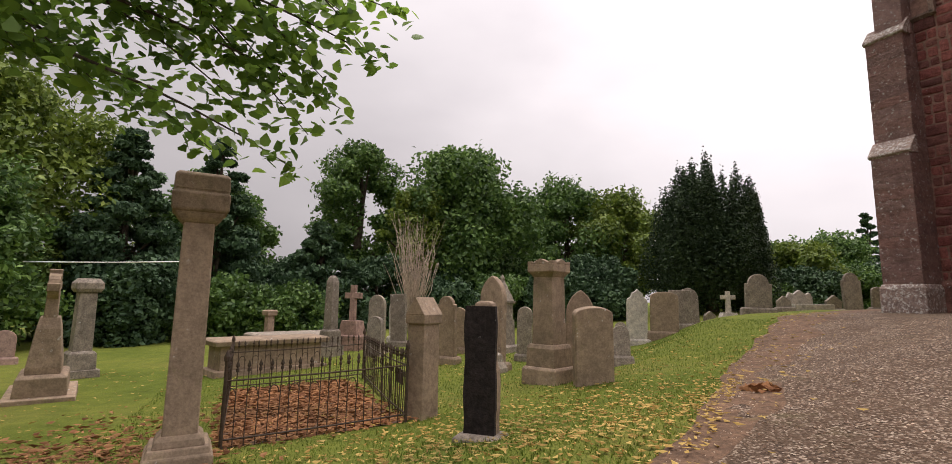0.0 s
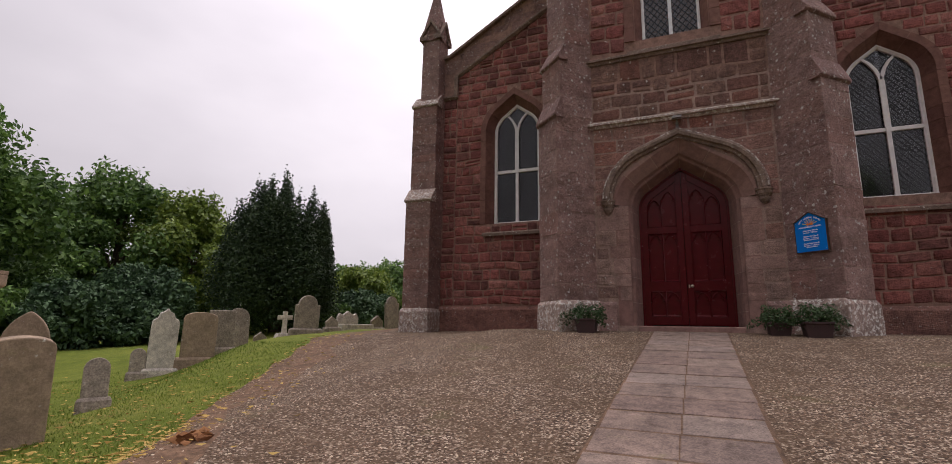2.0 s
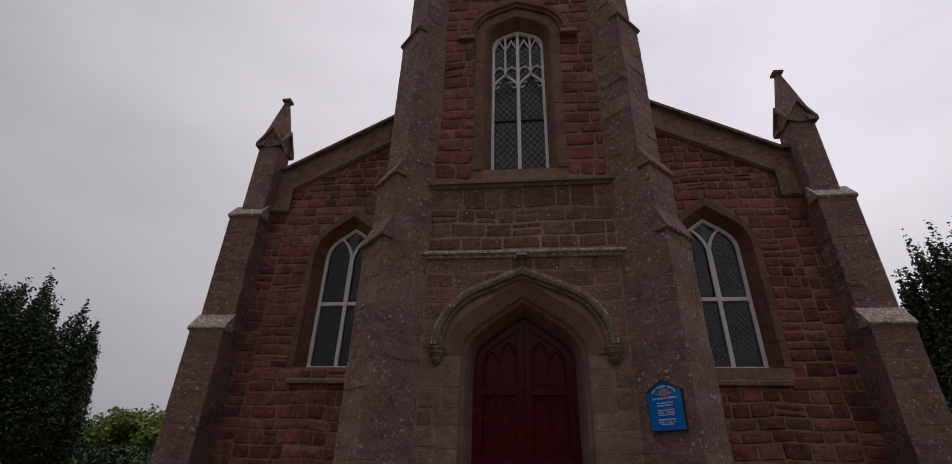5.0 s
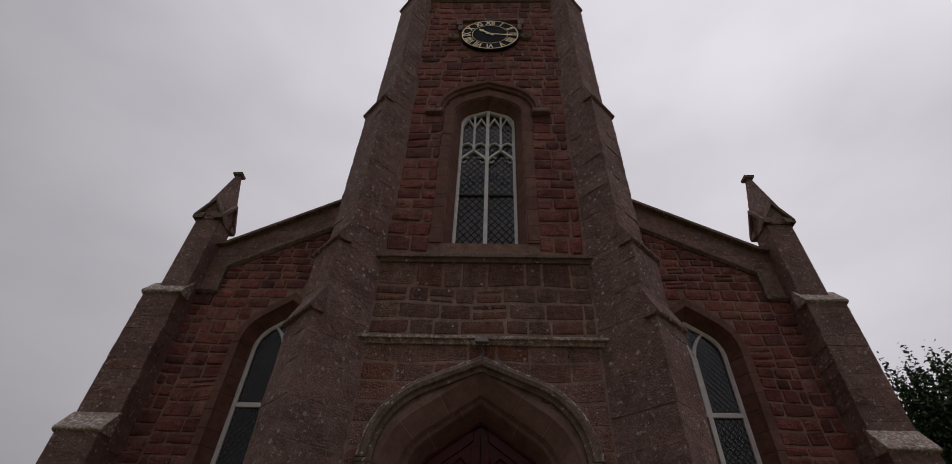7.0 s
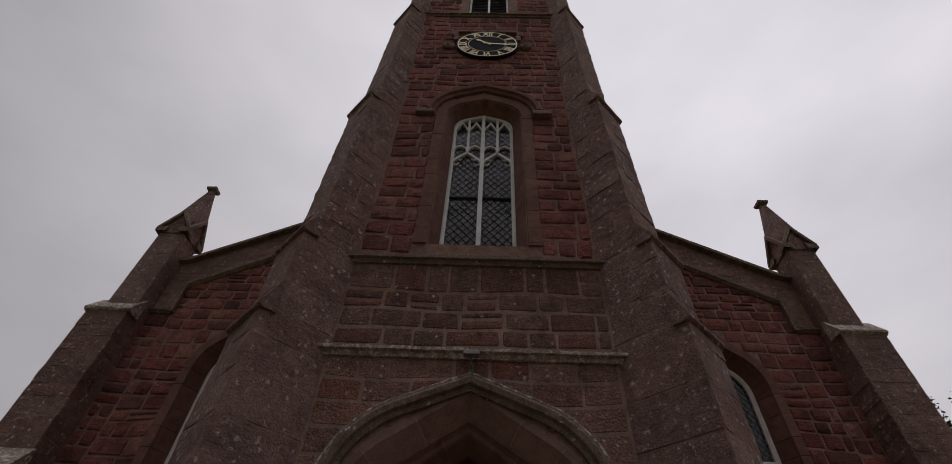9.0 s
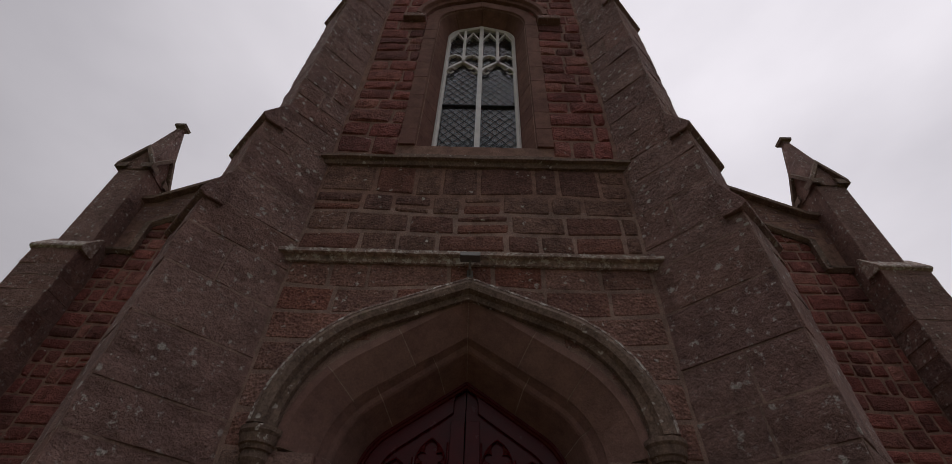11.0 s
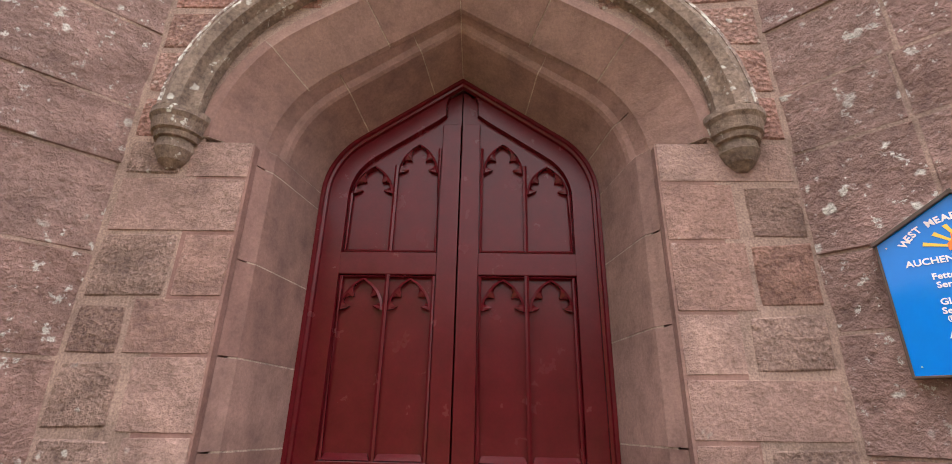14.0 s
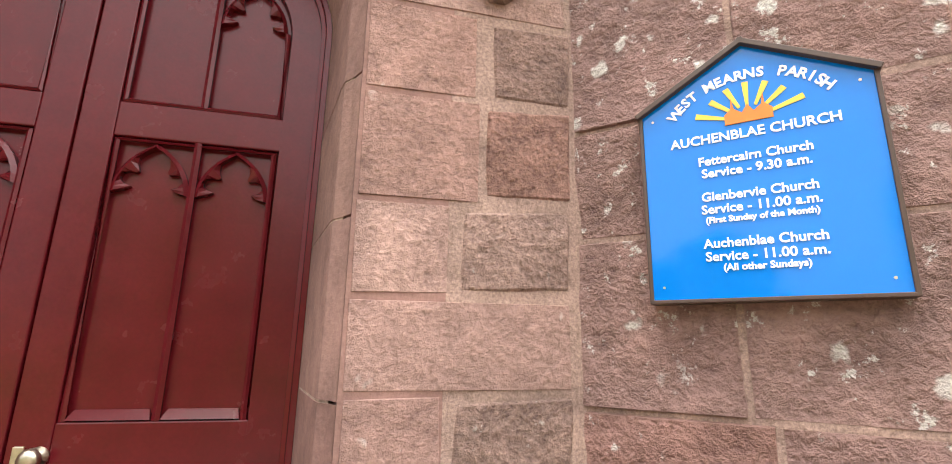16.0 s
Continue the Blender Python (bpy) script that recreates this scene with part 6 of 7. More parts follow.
bld.box(-0.07, 0.07, -0.09, 0.09, 1.7, 2.28)
bld.box(-0.3, 0.3, -0.09, 0.09, 1.91, 2.05)
part("cross_head", bld, GRAVE_BROWN, mo, bevel=0.012)
monument("grave_pillar", -14.0, -16.55, [("step", [(-0.1, 0.344, 0.344), (0.2, 0.328, 0.328)]), ("plinth", [(0.195, 0.271, 0.271), (0.55, 0.254, 0.254), (0.6, 0.205, 0.205)]),
         ("shaft", [(0.595, 0.180, 0.180), (1.9, 0.164, 0.164)]), ("cap", [(1.895, 0.213, 0.213), (1.97, 0.254, 0.254), (2.1, 0.254, 0.254), (2.2, 0.180, 0.180)])], GRAVE_GREY, "grey stone pillar monument with a moulded cap", 28)

# ---------------------------------------------------------------- railings round the lair
FENCE = [(-6.45, -13.1), (-6.78, -10.98), (-11.1, -10.8), (-10.8, -13.3)]
lair = quick("leaf_litter_bed", [(x, y, ground_z(x, y) + 0.012) for x, y in [(FENCE[0][0] + (FENCE[3][0] - FENCE[0][0]) * i / 10 + (FENCE[1][0] - FENCE[0][0]) * j / 6, FENCE[0][1] + (FENCE[1][1] - FENCE[0][1]) * j / 6 + (FENCE[3][1] - FENCE[0][1]) * i / 10) for j in range(7) for i in range(11)]],
             [(j * 11 + i, j * 11 + i + 1, (j + 1) * 11 + i + 1, (j + 1) * 11 + i) for j in range(6) for i in range(10)], EARTH)
tagged(lair, "bare earth bed covered with brown leaves inside the railings", "ground", kind="structure")
rail = thing("iron_railings", "rusty black wrought iron railings around a grave plot", "railings")
bld = Build()
bld.round_(0, 0, [(-0.12, 0.0065), (0.82, 0.0065)], 6)
bld.round_(0, 0, [(0.80, 0.004), (0.815, 0.02), (0.84, 0.02), (0.85, 0.01), (0.875, 0.024), (0.93, 0.004)], 6)
bar_mesh = mesh_of("bar", bld)
bar_mesh.materials.append(BLACK_IRON)
bld = Build()
bld.tube([(0.055 * math.cos(a) + 0.055, 0, 0.55 + 0.09 * math.sin(a)) for a in [math.pi * i / 10 for i in range(11)]], 0.006, None, 5)
hoop_mesh = mesh_of("hoop", bld)
hoop_mesh.materials.append(BLACK_IRON)
for i in range(4):
    (x0, y0), (x1, y1) = FENCE[i], FENCE[(i + 1) % 4]
    ln = math.hypot(x1 - x0, y1 - y0)
    n = int(ln / 0.112)
    ang = math.atan2(y1 - y0, x1 - x0)
    for k in range(n):
        x, y = x0 + (x1 - x0) * k / n, y0 + (y1 - y0) * k / n
        ob = new("bar", bar_mesh)
        ob.parent = rail
        ob.matrix_basis = pose(x, y, ground_z(x, y), rnd.uniform(-1.5, 1.5), rnd.uniform(-1.5, 1.5), 0)
        if k % 2 == 0:
            ob = new("hoop", hoop_mesh)
            ob.parent = rail
            ob.matrix_basis = pose(x, y, ground_z(x, y), 0, 0, math.degrees(ang))
    for z, r in ((0.72, 0.011), (0.10, 0.011)):
        bld = Build()
        bld.tube([(x0 + (x1 - x0) * k / 6, y0 + (y1 - y0) * k / 6, ground_z(x0 + (x1 - x0) * k / 6, y0 + (y1 - y0) * k / 6) + z) for k in range(7)], r)
        part("rail", bld, BLACK_IRON, rail)
    bld = Build()
    z = ground_z(x0, y0)
    bld.round_(x0, y0, [(z - 0.2, 0.02), (z + 0.92, 0.018), (z + 0.94, 0.032), (z + 0.98, 0.032), (z + 1.05, 0.005)], 8)
    part("post", bld, BLACK_IRON, rail)
bld = Build()
(x0, y0), (x1, y1) = FENCE[1], FENCE[2]
z = ground_z(-7.6, -10.95)
bld.plate([(0.5, z + 0.42), (1.0, z + 0.42), (1.0, z + 0.62), (0.5, z + 0.62)], lambda u, v, d: (x0 - u, y0 + 0.04 * u - d, v), -0.06, -0.045)
part("name_plate", bld, BLACK_IRON, rail)


# ---------------------------------------------------------------- leaves and grass on the ground
def scatter(name, label, category, count, place, size, mat, seed, curl=0.25, shape="leaf"):
    r = np.random.default_rng(seed)
    verts, faces = [], []
    for _ in range(count):
        p = place(r)
        if p is None:
            continue
        x, y = p
        z = top_z(x, y) + r.uniform(0.012, 0.04)
        a, s = r.random() * 6.28, size * r.uniform(0.55, 1.25)
        ca, sa = math.cos(a), math.sin(a)
        k = len(verts)
        w = r.uniform(0.2, 0.42)
        tl = r.uniform(-curl, curl)
        for u, v, h in ((-1, 0, 0.2), (-0.2, w, tl), (1, 0, 0.3 * r.random()), (-0.2, -w, -tl)):
            verts.append((x + s * (u * ca - v * sa), y + s * (u * sa + v * ca), z + s * h))
        faces += [(k, k + 1, k + 2), (k, k + 2, k + 3)]
    return tagged(quick(name, verts, faces, mat), label, category, kind="stuff")


def on_grass(r):
    if r.random() < 0.6:
        x, y = -4.5 + r.normal() * 1.5, -9.6 + r.normal() * 1.9
    else:
        x, y = r.uniform(-15, -3.2), r.uniform(-17, -3)
    return (x, y) if x < gravel_edge(y) + 0.35 else None


def in_lair(r):
    i, j = r.random(), r.random()
    return (FENCE[0][0] + (FENCE[3][0] - FENCE[0][0]) * i + (FENCE[1][0] - FENCE[0][0]) * j + 0.1 * r.normal(), FENCE[0][1] + (FENCE[1][1] - FENCE[0][1]) * j + (FENCE[3][1] - FENCE[0][1]) * i + 0.1 * r.normal())


def near_left(r):
    return (-6.2 + r.normal() * 1.3, -14.4 + r.normal() * 0.7)


def gravel_leaves(r):
    y = r.uniform(-12, 2)
    return (gravel_edge(y) + abs(r.normal()) * 0.8 - 0.2, y)


scatter("fallen_leaves", "yellow fallen leaves strewn over the grass", "leaves", 5600, on_grass, 0.042, LEAF_FALLEN, 3)
scatter("fallen_leaves", "rusty brown dead leaves inside the railings", "leaves", 6500, in_lair, 0.055, LEAF_RUSTY, 4, 0.5)
scatter("fallen_leaves", "brown dead leaves below the tree", "leaves", 1800, near_left, 0.055, LEAF_RUSTY, 5, 0.4)
scatter("fallen_leaves", "few yellow leaves along the gravel edge", "leaves", 420, gravel_leaves, 0.045, LEAF_FALLEN, 6)
scatter("leaf_heap", "small clump of brown leaves at the gravel edge", "leaves", 90, lambda r: (-4.02 + r.normal() * 0.1, -7.95 + r.normal() * 0.06), 0.06, LEAF_RUSTY, 7, 0.8)

r = np.random.default_rng(11)
verts, faces = [], []
for _ in range(60000):
    x, y = -3.2 - 11 * r.random() ** 1.4, -14.5 + 13.5 * r.random()
    if x > gravel_edge(y) + 0.05 + 0.1 * r.normal() or (-11 < x < -6.5 and -13.2 < y < -10.9):
        continue
    z = ground_z(x, y)
    h, a = r.uniform(0.02, 0.055), r.random() * 6.28
    w = 0.006
    k = len(verts)
    verts += [(x - w * math.cos(a), y - w * math.sin(a), z), (x + w * math.cos(a), y + w * math.sin(a), z), (x + r.normal() * 0.018, y + r.normal() * 0.018, z + h)]
    faces.append((k, k + 1, k + 2))
tagged(quick("grass", verts, faces, GRASS_BLADE), "short green lawn grass blades", "grass", kind="stuff")


# ---------------------------------------------------------------- trees and shrubs
def leaf_mesh(points, outward, size, seed, flat=0.5):
    """Folded leaves at points; outward gives the way each leaf leans."""
    r = np.random.default_rng(seed)
    n = len(points)
    nrm = outward * flat + r.normal(size=(n, 3)) * 0.55
    nrm /= np.linalg.norm(nrm, axis=1)[:, None]
    t = np.cross(nrm, r.normal(size=(n, 3)))
    t /= np.linalg.norm(t, axis=1)[:, None] + 1e-9
    b_ = np.cross(nrm, t)
    s = (size * r.uniform(0.6, 1.3, n))[:, None]
    v = np.empty((n, 4, 3))
    v[:, 0], v[:, 2] = points - t * s, points + t * s
    v[:, 1], v[:, 3] = points + b_ * s * 0.55 + nrm * s * 0.2, points - b_ * s * 0.55 + nrm * s * 0.2
    idx = np.arange(n * 4).reshape(n, 4)
    return v.reshape(-1, 3), np.concatenate([idx[:, [0, 1, 2]], idx[:, [0, 2, 3]]])


def fast_mesh(name, v, f, mat, parent):
    me = bpy.data.meshes.new(name)
    me.vertices.add(len(v))
    me.vertices.foreach_set("co", v.astype(np.float32).ravel())
    me.loops.add(len(f) * 3)
    me.loops.foreach_set("vertex_index", f.astype(np.int32).ravel())
    me.polygons.add(len(f))
    me.polygons.foreach_set("loop_start", np.arange(0, len(f) * 3, 3, dtype=np.int32))
    me.update(calc_edges=True)
    me.materials.append(mat)
    ob = new(name, me)
    ob.parent = parent
    return ob


def tree(name, x, y, h, rad, mat, label, seed, count=9000, leaf=0.2, form="round", foot=0.15, lobes=26):
    r = np.random.default_rng(seed)
    z0 = ground_z(x, y) - 0.05
    tr = thing(name, label, "shrub" if "shrub" in name else "tree", at=(x, y, z0))
    crown_pts, crown_out, limbs = [], [], []
    for i in range(lobes):
        k = (i + 0.5) / lobes
        a = i * 2.39996 + r.normal() * 0.3
        if form == "round":
            zz = h * (foot + (0.93 - foot) * k)
            env = rad * math.sqrt(max(0.06, 1 - (abs(k - 0.42) / 0.62) ** 2.2))
            lr = rad * r.uniform(0.2, 0.44)
            d = max(0.0, env - lr * 0.7) * r.uniform(0.5, 1.14)
            shape = (lr, lr, lr * r.uniform(0.6, 0.85))
        elif form == "cone":
            zz = h * (foot + (0.97 - foot) * k)
            env = rad * (1 - k) ** 0.8 + 0.15
            lr = max(0.3, rad * 0.34 * (1.15 - k))
            d = max(0.0, env - lr * 0.5) * r.uniform(0.6, 1.0)
            shape = (lr, lr, lr * 0.45)
        else:
            d = rad * 0.88 * math.sqrt(r.random())
            if i % 3:
                top = h * (1 - 0.36 * (d / rad) ** 2.2 - 0.12 * r.random())
                shape = (rad * 0.165, rad * 0.165, h * 0.3)
                zz = top - h * 0.3
            else:
                zz = h * r.uniform(0.12, 0.42)
                shape = (rad * 0.3, rad * 0.3, h * 0.22)
        c = np.array((d * math.cos(a), d * math.sin(a), zz))
        n = int(count * 2.5 / lobes)
        u = r.normal(size=(n, 3))
        u /= np.linalg.norm(u, axis=1)[:, None]
        rr = 1 - 0.45 * r.random(n) ** 2
        lump = 1 + (0.12 if form == "yew" else 0.34) * np.sin(u[:, 0] * 5 + i) * np.sin(u[:, 1] * 6 + 2 * i) + (0.05 if form == "yew" else 0.1) * r.normal(size=n)
        taper = (1 - 0.5 * np.clip(u[:, 2:], -0.2, 1)) if form == "yew" else 1.0
        crown_pts.append(c + u * np.concatenate([np.ones((n, 2)) * taper, np.ones((n, 1))], axis=1) * (rr * lump)[:, None] * np.array(shape))
        crown_out.append(u + np.array((0, 0, 0.35)))
        limbs.append(c)
    v, f = leaf_mesh(np.concatenate(crown_pts), np.concatenate(crown_out), leaf * 0.74, seed + 1)
    ob = fast_mesh("crown", v, f, mat, tr)
    bld = Build()
    tw = 0.03 * h + 0.06
    bld.tube([(0.12 * math.sin(i + seed), 0.1 * math.cos(2 * i + seed), h * 0.8 * i / 6) for i in range(7)], tw, tw * 0.25, 8)
    part("trunk", bld, BARK, tr)
    for c in limbs[::3]:
        bld = Build()
        zb = max(h * 0.12, c[2] * 0.62)
        bld.tube([(0, 0, zb), tuple(c * np.array((0.5, 0.5, 0)) + np.array((0, 0, zb * 0.45 + c[2] * 0.55))), tuple(c)], tw * 0.35, tw * 0.08, 5)
        part("limb", bld, BARK, tr)
    return tr


tree("sycamore_tree", -29.2, -1.9, 10.9, 4.7, LEAF_MID, "large dark green sycamore with a broad rounded crown", 21, 16000, 0.21, lobes=40)
tree("broadleaf_tree", -33.6, -7.5, 12.3, 3.6, LEAF_MID, "tall open broadleaf tree at the churchyard edge", 22, 9000, 0.2, foot=0.3, lobes=24)
tree("broadleaf_tree", -27.5, -5.2, 8.2, 2.2, LEAF_LIGHT, "bright yellow-green young tree beside the sycamore", 23, 5000, 0.18)
tree("broadleaf_tree", -32.0, 7.7, 9.4, 4.4, LEAF_MID, "green broadleaf tree with a rounded crown", 24, 12000, 0.22, lobes=34)
tree("broadleaf_tree", -29.0, 10.4, 8.2, 3.6, LEAF_LIGHT, "light green broadleaf tree behind the yew", 25, 10000, 0.2, lobes=30)
tree("broadleaf_tree", -33.0, 3.0, 8.6, 3.4, LEAF_MID, "green broadleaf tree in the churchyard belt", 26, 9000, 0.21)
tree("yew_tree", -19.0, 7.9, 8.3, 2.85, LEAF_YEW, "dark upright Irish yew with many spires", 27, 44000, 0.095, "yew", lobes=110)
tree("broadleaf_tree", -27.5, 25.5, 5.2, 3.6, LEAF_MID, "low green tree in the distance", 28, 6000, 0.22)
tree("broadleaf_tree", -27.2, 31.2, 6.2, 3.6, LEAF_MID, "low green tree in the distance", 29, 6000, 0.22)
tree("broadleaf_tree", -22.0, 19.0, 4.4, 2.6, LEAF_LIGHT, "low light green tree behind the graves", 30, 6000, 0.18)
tree("conifer_tree", -30.8, 42.5, 10.0, 2.4, LEAF_CONIFER, "distant dark spruce above the trees", 31, 5000, 0.24, "cone")
tree("broadleaf_tree", -31.0, -15.8, 8.6, 3.6, LEAF_MID, "green broadleaf tree behind the tombs", 32, 11000, 0.2, lobes=32)
tree("conifer_tree", -25.0, -10.6, 5.4, 2.9, LEAF_CONIFER, "broad bluish green conifer behind the graves", 33, 10000, 0.16, "cone", 0.04, 40)
tree("conifer_tree", -25.0, -18.6, 9.2, 3.3, LEAF_CONIFER, "tall dark spruce at the churchyard edge", 34, 13000, 0.17, "cone", 0.04, 52)
tree("broadleaf_tree", -26.0, -23.4, 11.6, 4.5, LEAF_LIGHT, "large leafy tree at the churchyard edge", 35, 15000, 0.2, lobes=40, foot=0.06)
tree("broadleaf_tree", -20.5, -22.0, 6.4, 2.8, LEAF_MID, "leafy tree with branches down to the grass", 36, 11000, 0.15, lobes=30, foot=0.05)
tree("conifer_tree", -28.5, -15.5, 10.2, 3.4, LEAF_CONIFER, "dark conifer behind the wire", 37, 10000, 0.18, "cone", 0.04, 40)
for i, (x, y, h, rad) in enumerate(((-23.5, -14.5, 2.6, 1.9), (-26.0, -7.6, 3.6, 2.2), (-26.5, -3.8, 3.2, 2.0), (-27.5, 1.8, 3.4, 2.4), (-26.0, 5.6, 3.4, 2.4), (-22.5, -17.6, 3.0, 1.8), (-24.5, 12.6, 3.2, 2.2), (-24.0, 16.0, 3.0, 2.2), (-28.5, -11.8, 3.8, 2.2), (-19.5, 11.5, 2.2, 1.6), (-21.5, 3.6, 2.6, 2.0), (-22.0, 0.6, 2.4, 2.0), (-22.5, -2.2, 2.4, 1.9), (-19.0, 14.5, 2.2, 1.8), (-20.0, 17.5, 2.4, 2.0), (-21.0, 22.0, 2.8, 2.4), (-22.0, 27.0, 3.0, 2.6), (-22.5, -5.0, 2.3, 1.8), (-23.0, -12.0, 2.2, 1.8))):
    tree("evergreen_shrub", x, y, h, rad, LEAF_CONIFER if i % 3 else LEAF_MID, "dense dark green shrub under the trees", 50 + i, 5500, 0.15, "round", 0.04, 18)
tree("yew_tree", 19.6, 14.5, 13.2, 2.6, LEAF_YEW, "tall dark upright yew beside the church", 70, 32000, 0.13, "yew", lobes=100)
for i, (x, y, h, rad) in enumerate(((-9.5, -33.0, 13.0, 5.4), (2.0, -36.0, 13.5, 5.6), (13.0, -32.0, 15.0, 6.0), (23.0, -23.0, 15.5, 5.8), (29, -8, 14, 5.2))):
    tree("broadleaf_tree", x, y, h, rad, LEAF_MID, "large green churchyard tree mirrored in the windows", 80 + i, 11000, 0.34, lobes=34, foot=0.1)

# dead pale shrub
sh = thing("bare_shrub", "bare pale dead shrub with upright twigs", "shrub", at=(-18.5, -7.8, ground_z(-18.5, -7.8)))
bld = Build()
r = np.random.default_rng(9)
for i in range(85):
    a, lean = r.random() * 6.28, r.uniform(0.2, 1.25)
    hgt = r.uniform(2.6, 4.7)
    bld.tube([(0.05 * math.cos(a), 0.05 * math.sin(a), 0.1)] + [(lean * k * math.cos(a + 0.3 * r.normal()), lean * k * math.sin(a + 0.3 * r.normal()), 0.1 + hgt * k) for k in (0.3, 0.6, 0.8, 1.0)], 0.02, 0.004, 4)
part("branchwork", bld, PALE_TWIG, sh)["kind"] = "stuff"
# pale cable
cb = Build()
cb.tube([(-20.6 - 0.05 * i, -20.2 + 0.62 * i, 1.02 + 0.03 * i - 0.03 * math.sin(i * 0.45)) for i in range(8)], 0.022, None, 5)
tagged(part("cable", cb, WHITE_WOOD), "thin white cable strung between the trees", "cable")

# lime tree over the start of the walk
lime = thing("lime_tree", "lime tree whose leafy branches overhang the churchyard", "tree", at=(-6.2, -19.0, ground_z(-6.2, -19.0)))
LX, LY, LZ = -6.2, -19.0, ground_z(-6.2, -19.0)
bld = Build()
bld.tube([(0, 0, -0.1), (0.1, 0.05, 1.5), (0.0, 0.1, 3.2), (0.1, 0.0, 5.5), (0.0, 0.1, 8.0)], 0.34, 0.12, 10)
part("trunk", bld, BARK, lime)
TIPS = [(-4.67, -12.61, 1.12), (-4.16, -11.86, 2.44), (-4.45, -12.26, 1.62), (-4.28, -12.0, 2.05), (-5.25, -13.30, 1.35), (-5.0, -14.16, 1.75), (-4.97, -14.67, 1.9), (-4.78, -13.02, 1.62), (-4.41, -13.49, 2.4), (-4.31, -12.58, 2.0),
        (-5.4, -13.9, 1.62), (-5.3, -14.7, 2.0), (-4.6, -12.3, 2.6), (-4.5, -13.0, 2.8), (-5.0, -13.6, 2.15), (-4.9, -14.2, 2.6), (-4.6, -12.75, 1.85), (-4.45, -12.4, 1.85), (-4.6, -12.5, 1.4), (-4.72, -12.85, 1.75), (-4.35, -12.2, 2.3)]
pts, out = [], []
r = np.random.default_rng(13)
for i, tip in enumerate(TIPS):
    tip = np.array(tip)
    root = np.array((LX + 0.1, LY + 0.2, LZ + 4.0 + 0.22 * i))
    mid = root * 0.45 + tip * 0.55 + np.array((0, 0, 1.2))
    line = [(1 - t) ** 2 * root + 2 * t * (1 - t) * mid + t * t * tip for t in np.linspace(0, 1, 15)]
    bld = Build()
    bld.tube([tuple(p - np.array((LX, LY, LZ))) for p in line], 0.045, 0.004, 6)
    part("branch", bld, BARK, lime)
    for t in np.linspace(0.5, 1, 30):
        c = (1 - t) ** 2 * root + 2 * t * (1 - t) * mid + t * t * tip
        spreadr = 0.1 + 0.3 * (1 - t) ** 0.7 * r.uniform(0.6, 1.1)
        n = int(r.uniform(5, 15))
        p = c + r.normal(size=(n, 3)) * np.array((spreadr, spreadr, spreadr * 0.55)) - np.array((0, 0, 0.03))
        pts.append(p)
        out.append(np.tile(np.array((0.2, 0.1, 0.8)), (n, 1)))
pts, out = np.concatenate(pts), np.concatenate(out)
n = len(pts)
nrm = out + r.normal(size=(n, 3)) * 0.55
nrm /= np.linalg.norm(nrm, axis=1)[:, None]
t_ = np.cross(nrm, r.normal(size=(n, 3)))
t_ /= np.linalg.norm(t_, axis=1)[:, None]
b_ = np.cross(nrm, t_)
s_ = r.uniform(0.035, 0.072, n)[:, None]
heart = ((-0.9, 0.0, 0.0), (-0.75, 0.55, 0.1), (0.0, 0.78, 0.16), (0.6, 0.4, 0.08), (1.15, 0.0, -0.1), (0.6, -0.4, 0.08), (0.0, -0.78, 0.16), (-0.75, -0.55, 0.1))
v = np.stack([pts + s_ * (t_ * a + b_ * c + nrm * d) for a, c, d in heart], axis=1) - np.array((LX, LY, LZ))
idx = np.arange(n * 8).reshape(n, 8)
f = np.concatenate([idx[:, [0, k, k + 1]] for k in range(1, 7)])
fast_mesh("leaves", v.reshape(-1, 3), f, LEAF_LIME, lime)["kind"] = "stuff"
# its crown above
r2 = np.random.default_rng(14)
u = r2.normal(size=(9000, 3))
u /= np.linalg.norm(u, axis=1)[:, None]
cp = np.array((0, -0.6, 7.6)) + u * (1 - 0.5 * r2.random(9000) ** 2)[:, None] * np.array((4.2, 3.6, 3.4)) * (1 + 0.2 * np.sin(u[:, :1] * 7) * np.sin(u[:, 1:2] * 6))
v, f = leaf_mesh(cp, u, 0.14, 15)
fast_mesh("crown", v, f, LEAF_LIME, lime)


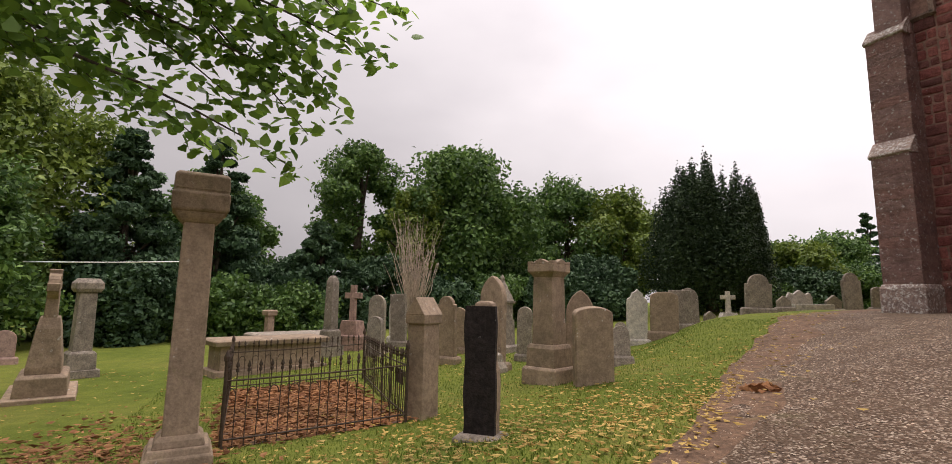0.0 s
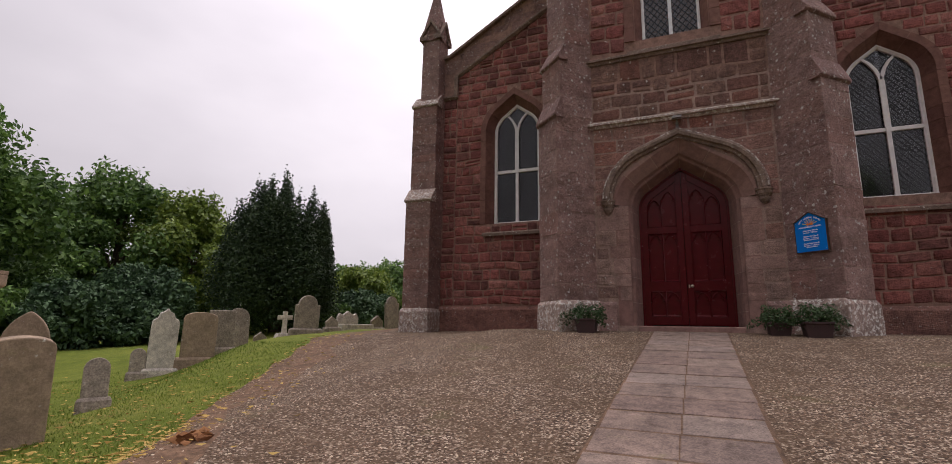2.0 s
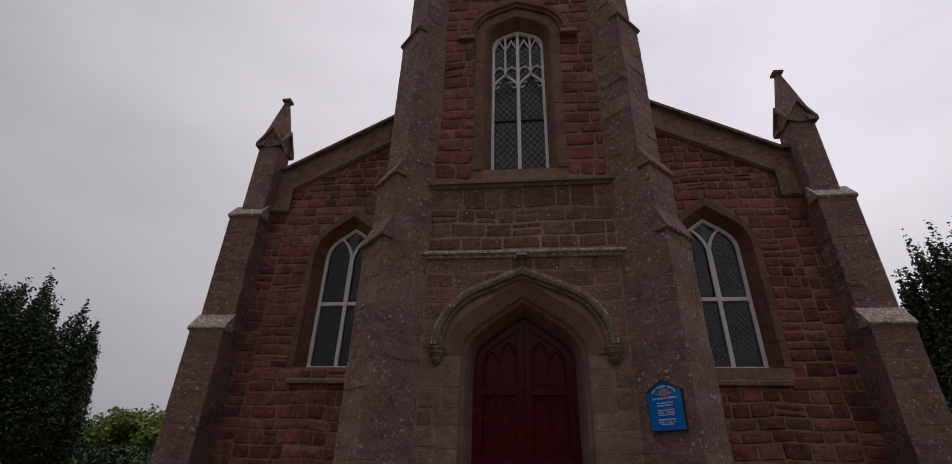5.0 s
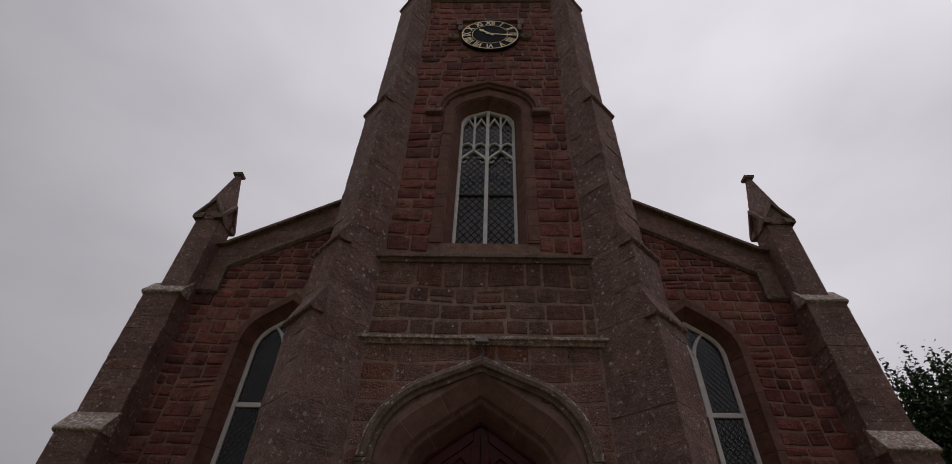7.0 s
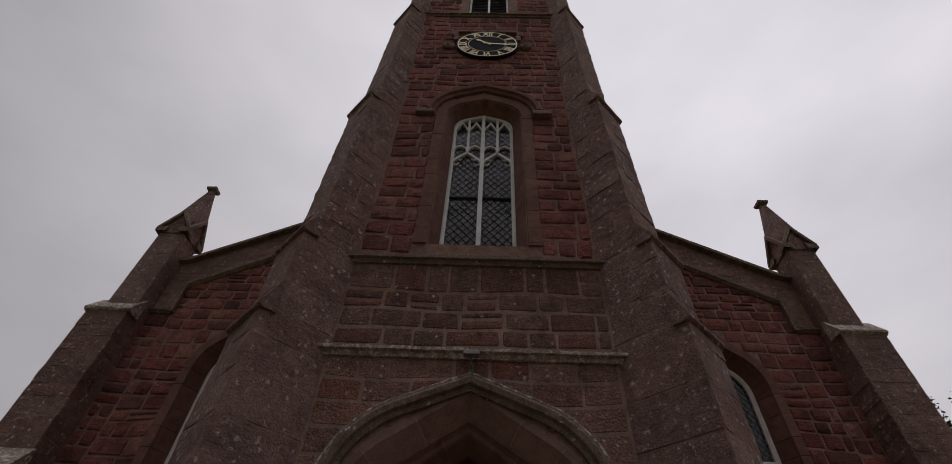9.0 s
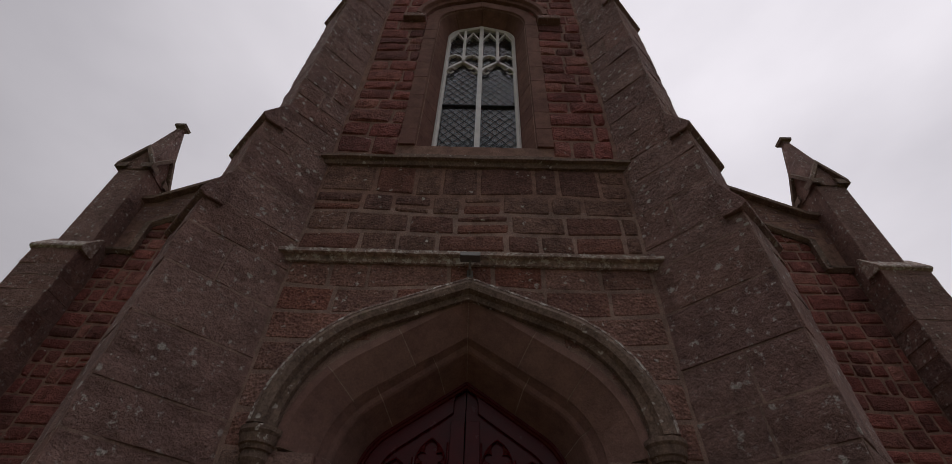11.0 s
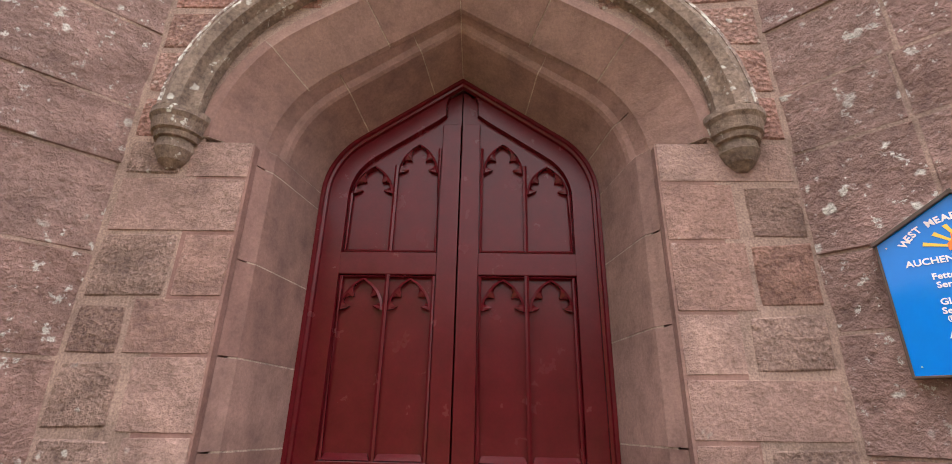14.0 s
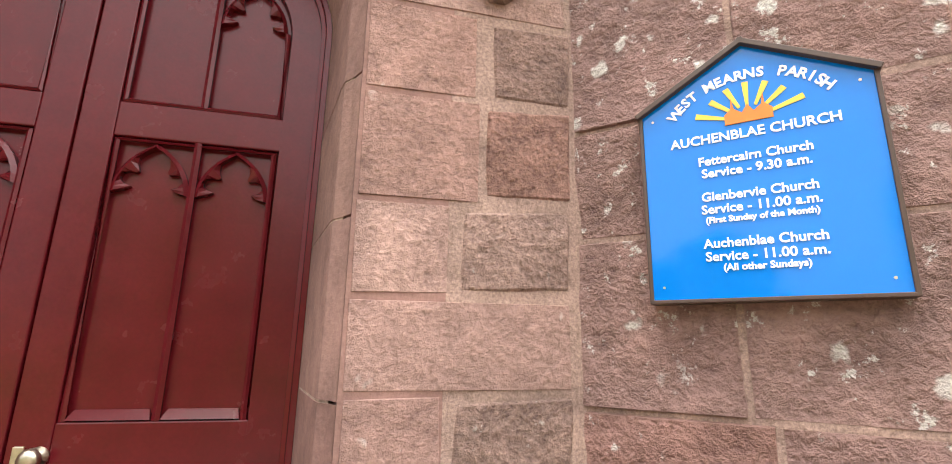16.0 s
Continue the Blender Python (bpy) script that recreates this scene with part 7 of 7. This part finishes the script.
# ---------------------------------------------------------------- planters and bench
def planter(x, y, w, h, rad, seed, label):
    p = thing("planter", label, "planter", "planters by the door", at=(x, y, 0.0 + max(ground_z(x, y), -0.02)))
    bld = Build()
    bld.squares(0, 0, [(0, w * 0.42, w * 0.42), (h * 0.85, w * 0.5, w * 0.5), (h * 0.86, w * 0.54, w * 0.54), (h, w * 0.54, w * 0.54), (h, w * 0.46, w * 0.46), (h * 0.9, w * 0.46, w * 0.46)])
    part("pot", bld, POT, p, bevel=0.01)
    r = np.random.default_rng(seed)
    n = 1500
    u = r.normal(size=(n, 3))
    u /= np.linalg.norm(u, axis=1)[:, None]
    pts = np.array((0, 0, h + 0.1)) + u * (1 - 0.6 * r.random(n) ** 1.5)[:, None] * np.array((rad, 0.3, 0.2)) * (1 + 0.3 * np.sin(u[:, :1] * 9 + seed))
    pts[:, 2] -= 0.25 * np.clip(np.abs(pts[:, 0]) / rad - 0.5, 0, 1)
    v, f = leaf_mesh(pts, u + np.array((0, -0.2, 0.5)), 0.026, seed + 1)
    fast_mesh("foliage", v, f, LEAF_PLANTER, p)
    bld = Build()
    for i in range(12):
        a = i * 0.52
        bld.tube([(0, 0, h * 0.85), (rad * 0.4 * math.cos(a), 0.15 * math.sin(a), h + 0.12), (rad * 0.85 * math.cos(a), 0.26 * math.sin(a), h + 0.06)], 0.006, 0.003, 4)
    part("stems", bld, BARK, p)
    return p


planter(-1.95, -0.78, 0.4, 0.3, 0.5, 91, "dark planter with a spreading green shrub beside the door")
planter(2.02, -0.84, 0.42, 0.28, 0.48, 92, "dark planter with trailing green leaves beside the door")
planter(1.48, -0.62, 0.36, 0.26, 0.42, 93, "small dark planter with low green leaves by the buttress")

bench = thing("garden_bench", "dark wooden garden bench against the gable wall", "bench", at=(7.0, 3.45, ground_z(7, 3.45)))
for i in range(5):
    bld = Build()
    bld.box(-0.85, 0.85, -0.28 + i * 0.095, -0.2 + i * 0.095, 0.46, 0.485)
    part("seat_slat", bld, BENCH_WOOD, bench, bevel=0.006)
for i in range(14):
    bld = Build()
    x = -0.8 + i * 0.123
    bld.box(x - 0.03, x + 0.03, 0.22, 0.245, 0.5, 0.92)
    part("back_slat", bld, BENCH_WOOD, bench, bevel=0.005)
for z in (0.52, 0.92):
    bld = Build()
    bld.box(-0.85, 0.85, 0.20, 0.26, z - 0.03, z + 0.04)
    part("back_rail", bld, BENCH_WOOD, bench, bevel=0.008)
for x in (-0.84, 0.84):
    for y, z1 in ((-0.26, 0.68), (0.23, 0.95)):
        bld = Build()
        bld.box(x - 0.035, x + 0.035, y - 0.035, y + 0.035, 0.0, z1)
        part("leg", bld, BENCH_WOOD, bench, bevel=0.006)
    bld = Build()
    bld.box(x - 0.04, x + 0.04, -0.32, 0.24, 0.66, 0.70)
    part("armrest", bld, BENCH_WOOD, bench, bevel=0.01)


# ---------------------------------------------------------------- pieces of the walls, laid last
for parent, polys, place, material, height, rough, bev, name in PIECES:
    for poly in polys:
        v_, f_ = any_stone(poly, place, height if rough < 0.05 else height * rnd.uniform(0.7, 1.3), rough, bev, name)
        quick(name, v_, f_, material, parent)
